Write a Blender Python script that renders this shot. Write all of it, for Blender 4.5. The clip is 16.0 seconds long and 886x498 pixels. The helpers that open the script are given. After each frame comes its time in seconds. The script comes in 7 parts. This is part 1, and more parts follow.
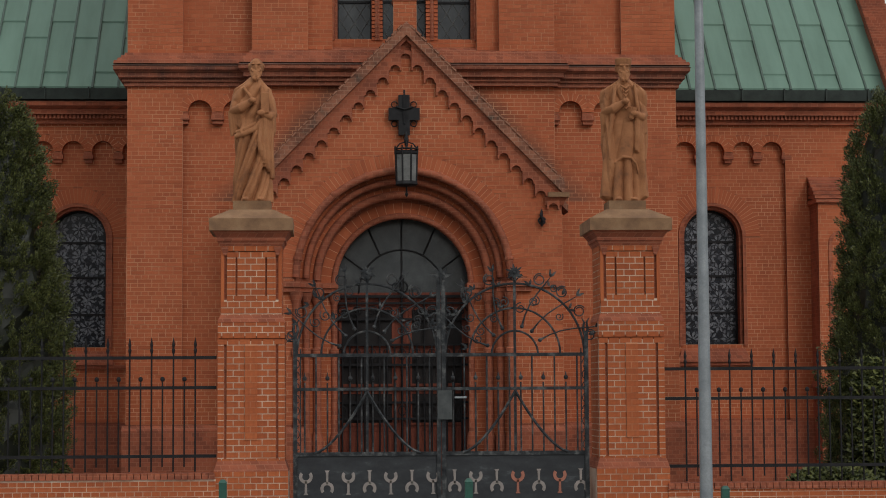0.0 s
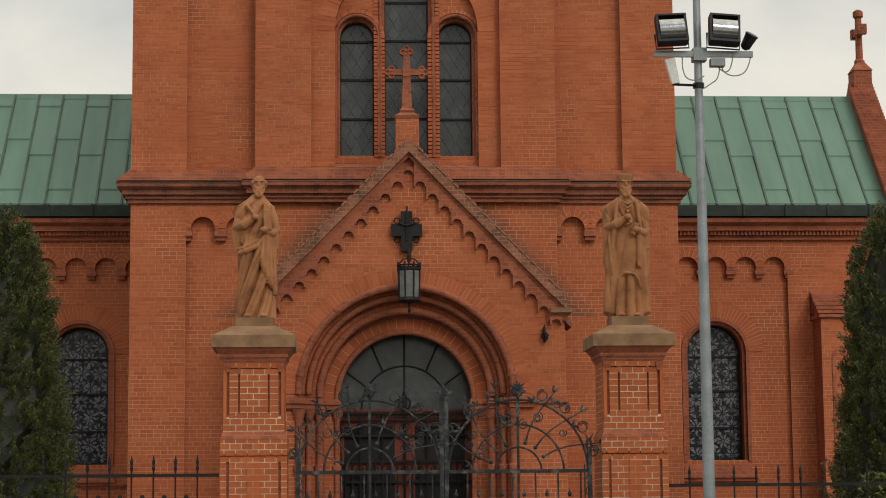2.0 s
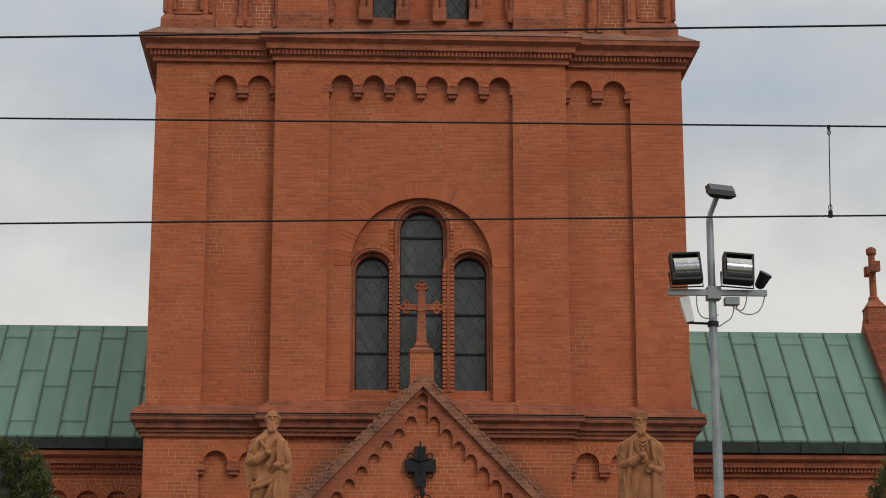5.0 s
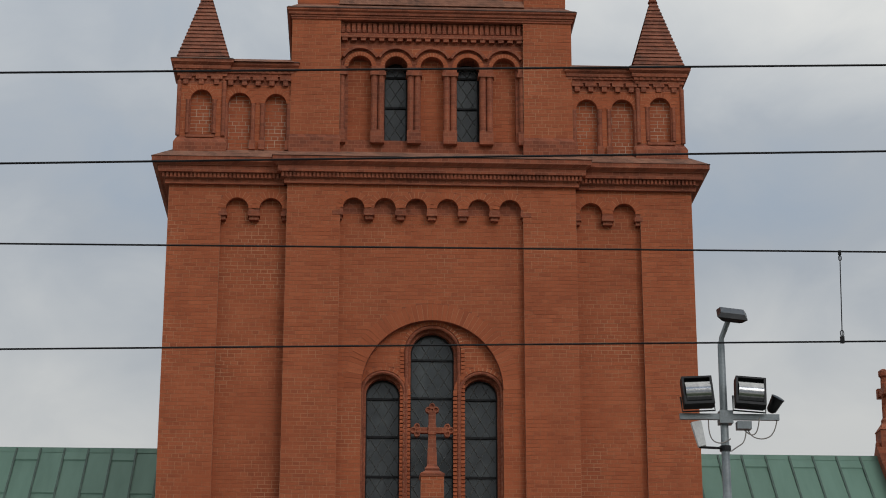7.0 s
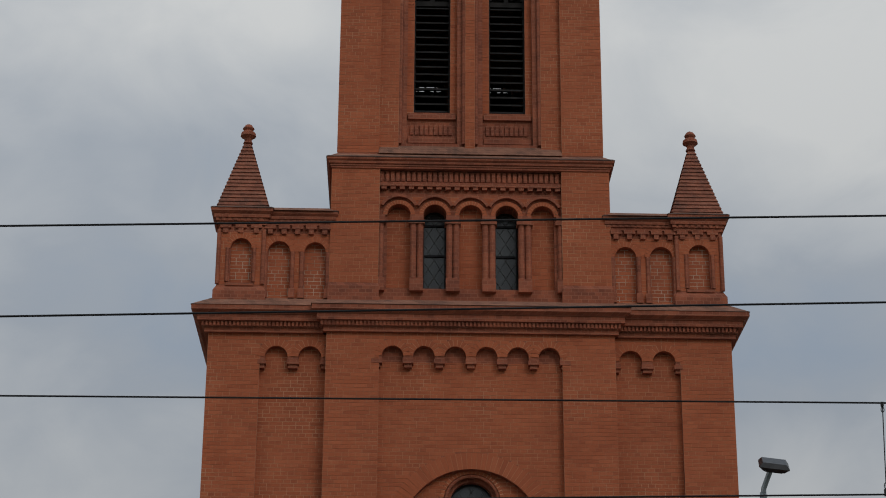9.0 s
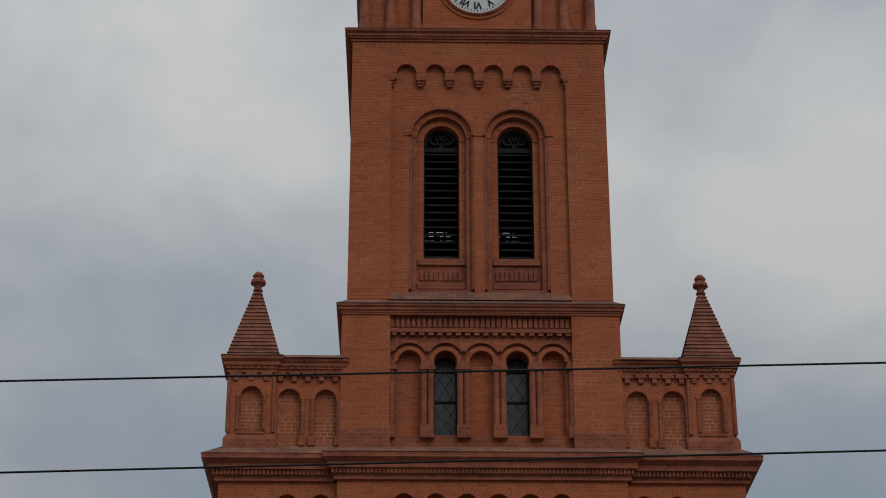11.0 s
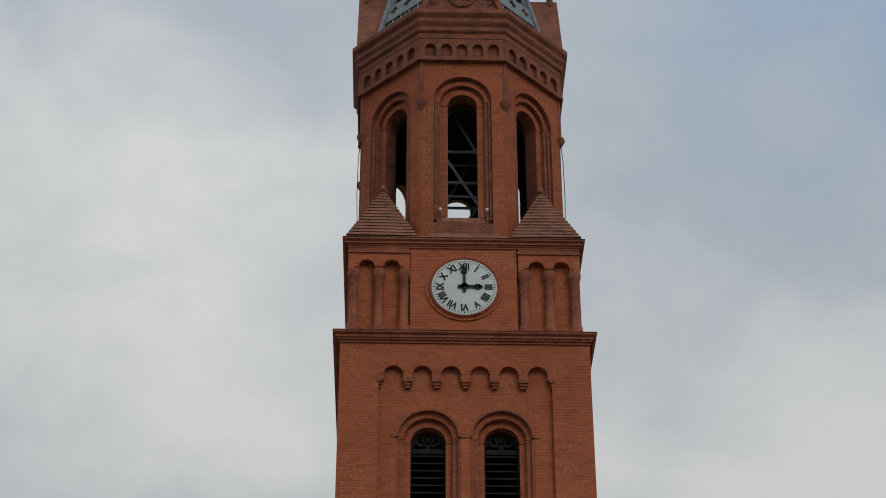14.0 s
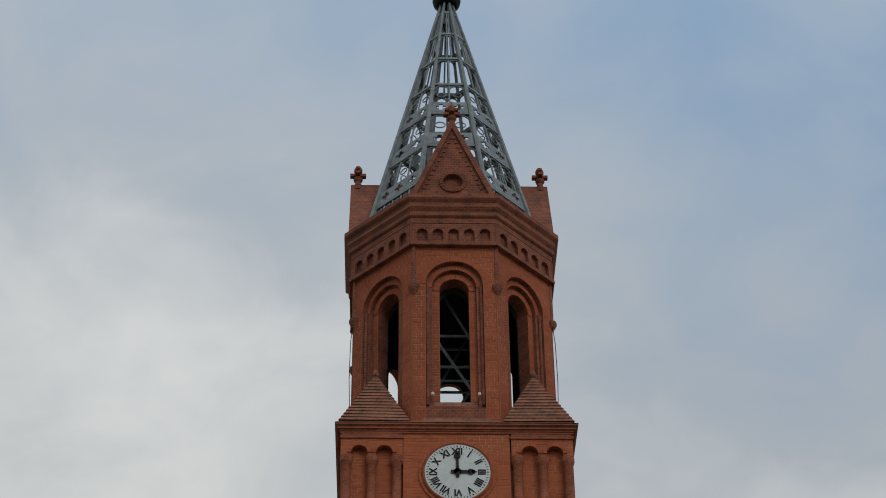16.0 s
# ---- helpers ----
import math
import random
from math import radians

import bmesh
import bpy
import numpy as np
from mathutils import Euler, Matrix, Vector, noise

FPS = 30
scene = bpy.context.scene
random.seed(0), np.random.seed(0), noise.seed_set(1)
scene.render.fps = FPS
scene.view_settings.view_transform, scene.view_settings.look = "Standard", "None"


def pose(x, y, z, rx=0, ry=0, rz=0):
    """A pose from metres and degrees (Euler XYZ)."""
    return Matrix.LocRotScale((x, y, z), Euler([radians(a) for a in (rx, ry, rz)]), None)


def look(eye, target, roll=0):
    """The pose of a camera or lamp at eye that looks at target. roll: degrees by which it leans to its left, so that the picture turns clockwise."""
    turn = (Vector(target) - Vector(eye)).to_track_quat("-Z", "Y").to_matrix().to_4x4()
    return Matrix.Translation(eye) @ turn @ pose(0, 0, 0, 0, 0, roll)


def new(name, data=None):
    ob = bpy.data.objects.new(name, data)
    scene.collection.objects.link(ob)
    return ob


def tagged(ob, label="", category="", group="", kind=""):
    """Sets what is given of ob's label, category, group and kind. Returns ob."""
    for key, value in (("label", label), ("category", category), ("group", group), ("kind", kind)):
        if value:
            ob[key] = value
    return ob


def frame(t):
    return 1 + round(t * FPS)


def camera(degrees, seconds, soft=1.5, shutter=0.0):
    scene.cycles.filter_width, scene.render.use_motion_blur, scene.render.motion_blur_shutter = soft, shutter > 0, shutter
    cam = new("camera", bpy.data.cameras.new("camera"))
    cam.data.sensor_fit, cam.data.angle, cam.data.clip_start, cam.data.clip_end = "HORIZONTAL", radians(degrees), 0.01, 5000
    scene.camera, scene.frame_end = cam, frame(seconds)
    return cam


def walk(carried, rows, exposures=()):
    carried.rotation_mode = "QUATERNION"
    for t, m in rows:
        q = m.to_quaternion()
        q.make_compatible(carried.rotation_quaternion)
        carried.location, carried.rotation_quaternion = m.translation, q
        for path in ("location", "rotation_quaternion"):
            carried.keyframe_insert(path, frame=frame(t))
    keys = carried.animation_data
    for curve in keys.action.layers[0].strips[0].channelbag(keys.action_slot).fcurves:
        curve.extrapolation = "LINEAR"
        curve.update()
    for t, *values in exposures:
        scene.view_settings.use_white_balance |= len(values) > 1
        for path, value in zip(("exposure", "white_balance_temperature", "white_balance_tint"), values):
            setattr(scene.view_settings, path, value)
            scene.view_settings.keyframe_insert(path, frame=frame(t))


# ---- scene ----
cam = camera(25.04, 16.0, soft=1.0)
EYE = (-1.169, -29.949)
# seconds, turn to the left, look up, lean, eye height
ROWS = [
    (0.0, -3.347, 4.258, -0.354, 1.490), (0.5, -3.405, 5.125, -0.340, 1.494), (1.0, -3.429, 6.119, -0.347, 1.498),
    (1.5, -3.386, 6.841, -0.426, 1.502), (2.0, -3.294, 7.556, -0.508, 1.506), (2.5, -3.206, 8.399, -0.497, 1.510),
    (3.0, -3.119, 9.444, -0.438, 1.528), (3.5, -2.972, 10.630, -0.312, 1.546), (4.0, -2.916, 11.747, -0.262, 1.564),
    (4.5, -2.924, 13.003, -0.153, 1.582), (5.0, -2.905, 14.119, -0.036, 1.600), (7.5, -2.329, 18.520, 0.245, 1.683),
    (8.0, -1.990, 19.674, 0.463, 1.700), (10.5, -0.875, 24.416, -0.020, 1.833), (11.0, -1.048, 25.619, -0.023, 1.860),
    (11.5, -1.474, 26.949, -0.146, 1.872), (12.0, -1.695, 28.209, -0.159, 1.884), (12.5, -1.836, 29.712, -0.060, 1.896),
    (13.0, -1.851, 31.235, 0.141, 1.908), (13.5, -1.666, 32.845, 0.054, 1.920), (14.0, -1.490, 34.152, -0.072, 1.932),
    (14.5, -1.439, 35.570, -0.098, 1.944), (15.0, -1.445, 36.949, -0.050, 1.956), (15.5, -1.497, 38.141, -0.231, 1.968),
    (16.0, -1.811, 39.382, -0.649, 1.980),
]
EXPOSURES = [(0.0, -0.15, 6480, 14), (0.5, 0.02, 6950, 10), (1.0, -0.18, 7000, 13), (1.5, 0.08, 6950, 11), (2.0, 0.05, 7000, 10), (3.0, -0.12, 6850, 11), (3.5, -0.06, 6750, 11), (4.0, -0.15, 6650, 12), (5.0, -0.10, 6600, 11), (7.5, -0.50, 6200, 11),
             (8.0, -0.56, 6180, 11), (10.5, -0.97, 6130, 12), (11.0, -0.93, 6150, 12), (12.5, -0.76, 6220, 11), (13.0, -0.79, 6200, 11), (14.5, -0.72, 6250, 10), (16.0, -0.76, 6200, 10)]
walk(cam, [(t, pose(*EYE, z, 0, 0, yaw) @ pose(0, 0, 0, 90 + up, 0, 0) @ pose(0, 0, 0, 0, 0, lean)) for t, yaw, up, lean, z in ROWS], EXPOSURES)

# ---- sky and sun ----
world = bpy.data.worlds.new("overcast_sky")
scene.world = world
world.use_nodes = True
wn, wl = world.node_tree.nodes, world.node_tree.links
wn.clear()
SUN_UP, SUN_FROM = 38.0, 150.0          # degrees: height, and compass turn of the sun from +y towards +x
sky = wn.new("ShaderNodeTexSky")
sky.sky_type, sky.sun_disc = "NISHITA", False
sky.sun_elevation, sky.sun_rotation = radians(SUN_UP), radians(SUN_FROM)
sky_back = wn.new("ShaderNodeBackground")
sky_back.inputs["Strength"].default_value = 0.075
wl.new(sky.outputs["Color"], sky_back.inputs["Color"])
wcoord = wn.new("ShaderNodeTexCoord")
wmap = wn.new("ShaderNodeMapping")
wmap.inputs["Scale"].default_value = (2.2, 2.2, 3.2)
wmap.inputs["Location"].default_value = (0.35, 0.0, 0.62)
wl.new(wcoord.outputs["Generated"], wmap.inputs["Vector"])
wnoise = wn.new("ShaderNodeTexNoise")
wnoise.inputs["Scale"].default_value, wnoise.inputs["Detail"].default_value, wnoise.inputs["Roughness"].default_value = 1.6, 5.0, 0.45
wl.new(wmap.outputs["Vector"], wnoise.inputs["Vector"])
wramp = wn.new("ShaderNodeValToRGB")
wramp.color_ramp.elements[0].position, wramp.color_ramp.elements[0].color = 0.26, (0.30, 0.42, 0.565, 1)
wramp.color_ramp.elements[1].position, wramp.color_ramp.elements[1].color = 0.70, (0.87, 0.86, 0.80, 1)
mid = wramp.color_ramp.elements.new(0.5)
mid.color = (0.525, 0.56, 0.582, 1)
wsep = wn.new("ShaderNodeSeparateXYZ")
wl.new(wcoord.outputs["Generated"], wsep.inputs[0])


def wmath(how, a, c, d=None):
    k = wn.new("ShaderNodeMath")
    k.operation = how
    for sock, v in zip(k.inputs, (a, c, d)):
        if isinstance(v, (int, float)):
            sock.default_value = v
        elif v is not None:
            wl.new(v, sock)
    return k.outputs[0]


# cloud cover by height above the horizon: bright low haze, a duller bank, bright cloud, thinner cloud overhead
wlayer = wn.new("ShaderNodeValToRGB")
wlayer.color_ramp.interpolation = "B_SPLINE"
for k, (p, g) in zip([wlayer.color_ramp.elements[0], wlayer.color_ramp.elements[1]] + [wlayer.color_ramp.elements.new(0.5) for _ in range(6)],
                     ((0.0, 0.80), (1.0, 0.5), (0.20, 0.72), (0.30, 0.48), (0.38, 0.545), (0.48, 0.75), (0.64, 0.49), (0.76, 0.33))):
    k.position, k.color = p, (g, g, g, 1)
wl.new(wsep.outputs["Z"], wlayer.inputs["Fac"])
# the cover leans: thicker on one side low down, thinner on that side overhead
wside = wn.new("ShaderNodeValToRGB")
for k, (p, g) in zip([wside.color_ramp.elements[0], wside.color_ramp.elements[1]] + [wside.color_ramp.elements.new(0.5) for _ in range(4)],
                     ((0.0, 0.5), (1.0, 0.1), (0.30, 0.47), (0.40, 0.78), (0.50, 0.41), (0.64, 0.06))):
    k.position, k.color = p, (g, g, g, 1)
wl.new(wsep.outputs["Z"], wside.inputs["Fac"])
wtilt = wmath("MULTIPLY", wsep.outputs["X"], wmath("MULTIPLY_ADD", wside.outputs["Color"], 2.0, -1.0))
wfine = wn.new("ShaderNodeTexNoise")
wfine.inputs["Scale"].default_value, wfine.inputs["Detail"].default_value, wfine.inputs["Roughness"].default_value = 5.5, 6.0, 0.55
wfine.inputs["Distortion"].default_value = 0.5
wl.new(wmap.outputs["Vector"], wfine.inputs["Vector"])
wcloud = wmath("MULTIPLY_ADD", wmath("ADD", wfine.outputs["Fac"], -0.5), 0.34, wnoise.outputs["Fac"])
wsum = wmath("MULTIPLY_ADD", wcloud, 0.6, wmath("MULTIPLY_ADD", wlayer.outputs["Color"], 0.85, -0.235))
wfac = wmath("ADD", wtilt, wsum)
wl.new(wfac, wramp.inputs["Fac"])
cloud_back = wn.new("ShaderNodeBackground")
# an overcast sky grows brighter towards the zenith
wl.new(wmath("MULTIPLY_ADD", wmath("MAXIMUM", wsep.outputs["Z"], 0.0), 1.36, 0.68), cloud_back.inputs["Strength"])
wl.new(wramp.outputs["Color"], cloud_back.inputs["Color"])
wmix = wn.new("ShaderNodeMixShader")
wmix.inputs["Fac"].default_value = 0.88
wl.new(sky_back.outputs["Background"], wmix.inputs[1])
wl.new(cloud_back.outputs["Background"], wmix.inputs[2])
wout = wn.new("ShaderNodeOutputWorld")
wl.new(wmix.outputs["Shader"], wout.inputs["Surface"])

sun_data = bpy.data.lights.new("sun", "SUN")
sun_data.energy, sun_data.angle, sun_data.color = 1.1, radians(28), (1.0, 0.95, 0.88)
sun = new("sun", sun_data)
sa, se = radians(SUN_FROM), radians(SUN_UP)
sun.matrix_world = look((60 * math.sin(sa) * math.cos(se), 60 * math.cos(sa) * math.cos(se), 60 * math.sin(se)), (0, 0, 5))

# ---- materials ----
def material(name, rough=0.8, metal=0.0):
    m = bpy.data.materials.new(name)
    m.use_nodes = True
    b = m.node_tree.nodes["Principled BSDF"]
    b.inputs["Roughness"].default_value, b.inputs["Metallic"].default_value = rough, metal
    return m, m.node_tree.nodes, m.node_tree.links, b


def noise_node(n, l, scale, detail=4.0, rough=0.55, stretch=(1, 1, 1)):
    c, mp, t = n.new("ShaderNodeTexCoord"), n.new("ShaderNodeMapping"), n.new("ShaderNodeTexNoise")
    mp.inputs["Scale"].default_value = stretch
    t.inputs["Scale"].default_value, t.inputs["Detail"].default_value, t.inputs["Roughness"].default_value = scale, detail, rough
    l.new(c.outputs["Object"], mp.inputs["Vector"])
    l.new(mp.outputs["Vector"], t.inputs["Vector"])
    return t.outputs["Fac"]


def ramp(n, l, src, stops):
    r = n.new("ShaderNodeValToRGB")
    e = r.color_ramp.elements
    while len(e) < len(stops):
        e.new(0.5)
    for k, (p, c) in zip(e, stops):
        k.position, k.color = p, (*c, 1)
    l.new(src, r.inputs["Fac"])
    return r.outputs["Color"]


def blend(n, l, fac, a, b, how="MIX"):
    m = n.new("ShaderNodeMix")
    m.data_type, m.blend_type = "RGBA", how
    for sock, v in ((m.inputs[0], fac), (m.inputs[6], a), (m.inputs[7], b)):
        if isinstance(v, (int, float)):
            sock.default_value = v
        elif isinstance(v, tuple):
            sock.default_value = (*v, 1)
        else:
            l.new(v, sock)
    return m.outputs[2]


def bump(n, l, b, src, strength=0.4, dist=0.01):
    k = n.new("ShaderNodeBump")
    k.inputs["Strength"].default_value, k.inputs["Distance"].default_value = strength, dist
    l.new(src, k.inputs["Height"])
    l.new(k.outputs["Normal"], b.inputs["Normal"])


def simple(name, stops, scale=3.0, rough=0.8, metal=0.0, fine=60.0, relief=0.3, stretch=(1, 1, 1), dist=0.004):
    m, n, l, b = material(name, rough, metal)
    big = noise_node(n, l, scale, 5.0, 0.6, stretch)
    small = noise_node(n, l, fine, 3.0, 0.6)
    col = ramp(n, l, big, stops)
    col = blend(n, l, 0.25, col, ramp(n, l, small, [(0.3, (0.25, 0.25, 0.25)), (0.7, (1, 1, 1))]), "MULTIPLY")
    l.new(col, b.inputs["Base Color"])
    bump(n, l, b, small, relief, dist)
    return m


def coursed(name, stops, scale=3.0, rough=0.88, joint=(0.44, 0.24, 0.15), show=0.5, length=0.108, height=0.062):
    """Shaped bricks in courses: tone from brick to brick, thin joints, grime."""
    m, n, l, b = material(name, rough)
    big, small = noise_node(n, l, scale, 5.0, 0.6), noise_node(n, l, 45.0, 3.0, 0.6)
    c, sep, add, vec = n.new("ShaderNodeTexCoord"), n.new("ShaderNodeSeparateXYZ"), n.new("ShaderNodeMath"), n.new("ShaderNodeCombineXYZ")
    l.new(c.outputs["Object"], sep.inputs[0])
    l.new(sep.outputs["X"], add.inputs[0])
    l.new(sep.outputs["Y"], add.inputs[1])
    l.new(add.outputs[0], vec.inputs["X"])
    l.new(sep.outputs["Z"], vec.inputs["Y"])
    br = n.new("ShaderNodeTexBrick")
    l.new(vec.outputs[0], br.inputs["Vector"])
    br.inputs["Scale"].default_value, br.inputs["Mortar Size"].default_value, br.inputs["Mortar Smooth"].default_value = 1.0, 0.005, 0.3
    br.inputs["Brick Width"].default_value, br.inputs["Row Height"].default_value = length, height
    br.inputs["Color1"].default_value, br.inputs["Color2"].default_value, br.inputs["Mortar"].default_value = (1.12, 1.12, 1.12, 1), (0.66, 0.64, 0.64, 1), (1, 1, 1, 1)
    col = blend(n, l, 0.8, ramp(n, l, big, stops), br.outputs["Color"], "MULTIPLY")
    col = blend(n, l, 0.25, col, ramp(n, l, small, [(0.3, (0.25, 0.25, 0.25)), (0.7, (1, 1, 1))]), "MULTIPLY")
    part_of = n.new("ShaderNodeMath")
    part_of.operation, part_of.inputs[1].default_value = "MULTIPLY", show
    l.new(br.outputs["Fac"], part_of.inputs[0])
    col = blend(n, l, part_of.outputs[0], col, joint)
    col = soot(n, l, col, 0.45)
    l.new(col, b.inputs["Base Color"])
    low = n.new("ShaderNodeMath")
    low.operation, low.inputs[1].default_value = "MULTIPLY_ADD", -0.8
    l.new(br.outputs["Fac"], low.inputs[0])
    l.new(small, low.inputs[2])
    bump(n, l, b, low.outputs[0], 0.5, 0.006)
    return m


def soot(n, l, col, amount=0.5):
    """Grime with a shape of its own: broad patches and vertical streaks."""
    patch = ramp(n, l, noise_node(n, l, 0.55, 4.0, 0.6), [(0.40, (1, 1, 1)), (0.72, (0.55, 0.5, 0.48))])
    run = ramp(n, l, noise_node(n, l, 2.2, 3.0, 0.6, (1, 1, 0.12)), [(0.52, (1, 1, 1)), (0.75, (0.62, 0.58, 0.55))])
    col = blend(n, l, amount, col, patch, "MULTIPLY")
    return blend(n, l, amount, col, run, "MULTIPLY")


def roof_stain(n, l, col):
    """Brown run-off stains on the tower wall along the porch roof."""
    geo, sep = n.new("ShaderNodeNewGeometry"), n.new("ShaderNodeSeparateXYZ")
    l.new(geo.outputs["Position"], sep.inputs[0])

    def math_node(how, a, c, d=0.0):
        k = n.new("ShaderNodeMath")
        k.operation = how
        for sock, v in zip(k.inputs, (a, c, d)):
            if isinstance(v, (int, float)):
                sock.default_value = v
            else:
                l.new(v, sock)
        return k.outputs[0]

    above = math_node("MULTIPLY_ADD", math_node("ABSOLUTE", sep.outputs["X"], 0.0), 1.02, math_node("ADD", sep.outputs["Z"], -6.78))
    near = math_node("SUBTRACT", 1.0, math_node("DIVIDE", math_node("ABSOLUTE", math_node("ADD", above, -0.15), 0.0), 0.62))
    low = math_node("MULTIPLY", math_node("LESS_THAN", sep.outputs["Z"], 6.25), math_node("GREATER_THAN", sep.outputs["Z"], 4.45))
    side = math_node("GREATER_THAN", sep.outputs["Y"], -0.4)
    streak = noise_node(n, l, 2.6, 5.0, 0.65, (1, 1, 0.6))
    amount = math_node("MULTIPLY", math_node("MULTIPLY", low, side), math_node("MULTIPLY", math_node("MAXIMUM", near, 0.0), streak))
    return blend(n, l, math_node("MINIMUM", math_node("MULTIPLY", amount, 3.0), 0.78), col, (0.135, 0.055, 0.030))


def brick_material(name="brick_red", tone=(1, 1, 1), dirt=0.42):
    m, n, l, b = material(name, 0.85)
    geo, info = n.new("ShaderNodeNewGeometry"), n.new("ShaderNodeObjectInfo")
    add = n.new("ShaderNodeMath")
    add.operation = "ADD"
    l.new(geo.outputs["Random Per Island"], add.inputs[0])
    l.new(info.outputs["Random"], add.inputs[1])
    fr = n.new("ShaderNodeMath")
    fr.operation = "FRACT"
    l.new(add.outputs[0], fr.inputs[0])
    col = ramp(n, l, fr.outputs[0], [(0.0, (0.372, 0.088, 0.029)), (0.25, (0.424, 0.104, 0.034)), (0.75, (0.454, 0.114, 0.039)), (1.0, (0.490, 0.131, 0.048))])
    grain = noise_node(n, l, 45.0, 4.0, 0.65)
    col = blend(n, l, 0.22, col, ramp(n, l, grain, [(0.3, (0.3, 0.28, 0.27)), (0.65, (1, 1, 1))]), "MULTIPLY")
    col = blend(n, l, 1.0, col, tone, "MULTIPLY")
    col = soot(n, l, col, dirt)
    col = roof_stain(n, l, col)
    l.new(col, b.inputs["Base Color"])
    bump(n, l, b, grain, 0.5, 0.004)
    return m


def mortar_material():
    m, n, l, b = material("lime_mortar", 0.95)
    # the joints of the base storey were renewed in pale lime, those higher up keep the old brick-red mortar
    geo, sep, high, take = n.new("ShaderNodeNewGeometry"), n.new("ShaderNodeSeparateXYZ"), n.new("ShaderNodeMath"), n.new("ShaderNodeMath")
    l.new(geo.outputs["Position"], sep.inputs[0])
    high.operation, high.inputs[1].default_value = "GREATER_THAN", 6.35
    l.new(sep.outputs["Z"], high.inputs[0])
    take.operation, take.inputs[1].default_value = "MULTIPLY_ADD", -0.09
    l.new(high.outputs[0], take.inputs[0])
    l.new(noise_node(n, l, 0.9, 5.0, 0.62), take.inputs[2])
    where = take.outputs[0]
    col = ramp(n, l, where, [(0.30, (0.40, 0.135, 0.064)), (0.41, (0.50, 0.205, 0.104)), (0.60, (0.62, 0.335, 0.195))])
    grain = noise_node(n, l, 70.0, 3.0)
    col = blend(n, l, 0.3, col, ramp(n, l, grain, [(0.3, (0.4, 0.4, 0.4)), (0.7, (1, 1, 1))]), "MULTIPLY")
    l.new(col, b.inputs["Base Color"])
    bump(n, l, b, grain, 0.4, 0.004)
    return m


BRICK = brick_material()
OLD_BRICK = brick_material("old_brown_brick", (0.98, 0.96, 0.74), 0.6)
MORTAR = mortar_material()
MOULD = coursed("moulded_brick", [(0.3, (0.27, 0.072, 0.034)), (0.6, (0.39, 0.108, 0.048)), (0.8, (0.45, 0.15, 0.075))], 2.5, show=0.3)
# Darker copies for lantern and string course: dimmer light toned in, plus heavier grime.
DIM_SOOTY_BRICK = brick_material("dim_sooty_red_brick", (0.92, 0.86, 0.84), 0.8)
DIM_SOOTY_MOULD = coursed("dim_sooty_moulded_brick", [(0.3, (0.13, 0.045, 0.028)), (0.5, (0.27, 0.078, 0.038)), (0.8, (0.38, 0.12, 0.062))], 3.0, show=0.3)
CAPPING = simple("dark_slate_capping", [(0.3, (0.045, 0.028, 0.022)), (0.6, (0.12, 0.06, 0.042)), (0.8, (0.25, 0.12, 0.08))], 5.0, 0.85, 0, 40, 0.5)
WEATHER = coursed("weathered_brick_coping", [(0.30, (0.075, 0.052, 0.036)), (0.40, (0.22, 0.088, 0.048)), (0.60, (0.35, 0.130, 0.068)), (0.8, (0.42, 0.22, 0.14))], 4.0, joint=(0.45, 0.29, 0.20), show=0.45)
SAND = simple("brown_sandstone", [(0.30, (0.19, 0.076, 0.030)), (0.48, (0.35, 0.142, 0.054)), (0.72, (0.44, 0.196, 0.082))], 4.0, 0.85, 0, 90, 0.4)
CAPSTONE = simple("grey_brown_stone", [(0.3, (0.16, 0.085, 0.043)), (0.55, (0.26, 0.145, 0.072)), (0.8, (0.31, 0.20, 0.11))], 5.0, 0.9, 0, 70, 0.5)
TILE = coursed("red_brown_roof_tile", [(0.30, (0.12, 0.05, 0.034)), (0.5, (0.30, 0.095, 0.05)), (0.8, (0.38, 0.15, 0.09))], 4.0, show=0.3)
SLOPE = coursed("sloping_brick_weathering", [(0.30, (0.13, 0.066, 0.044)), (0.46, (0.25, 0.110, 0.066)), (0.62, (0.33, 0.145, 0.086)), (0.8, (0.38, 0.225, 0.155))], 3.0, show=0.4)
LOCK = simple("dull_grey_steel", [(0.3, (0.035, 0.042, 0.042)), (0.7, (0.08, 0.09, 0.088))], 6.0, 0.6, 0.3, 50, 0.2)
IRON = simple("black_wrought_iron", [(0.3, (0.010, 0.010, 0.011)), (0.7, (0.022, 0.022, 0.023))], 8.0, 0.6, 0.1, 80, 0.3)
GATE_IRON = simple("blue_black_gate_iron", [(0.3, (0.012, 0.014, 0.016)), (0.52, (0.034, 0.038, 0.040)), (0.72, (0.13, 0.135, 0.13))], 11.0, 0.5, 0.1, 60, 0.3)
PALE = simple("pale_worn_metal", [(0.3, (0.20, 0.185, 0.17)), (0.7, (0.32, 0.28, 0.25))], 9.0, 0.7, 0.1, 60, 0.3)
RUST = simple("rust_red_metal", [(0.3, (0.30, 0.11, 0.07)), (0.7, (0.42, 0.17, 0.11))], 9.0, 0.75, 0.1, 60, 0.3)
STEEL = simple("galvanised_steel", [(0.3, (0.20, 0.225, 0.235)), (0.7, (0.33, 0.36, 0.37))], 4.0, 0.5, 0.35, 50, 0.15)
SPIRE = simple("pale_grey_steel", [(0.3, (0.14, 0.165, 0.175)), (0.7, (0.27, 0.30, 0.31))], 6.0, 0.6, 0.2, 40, 0.2)
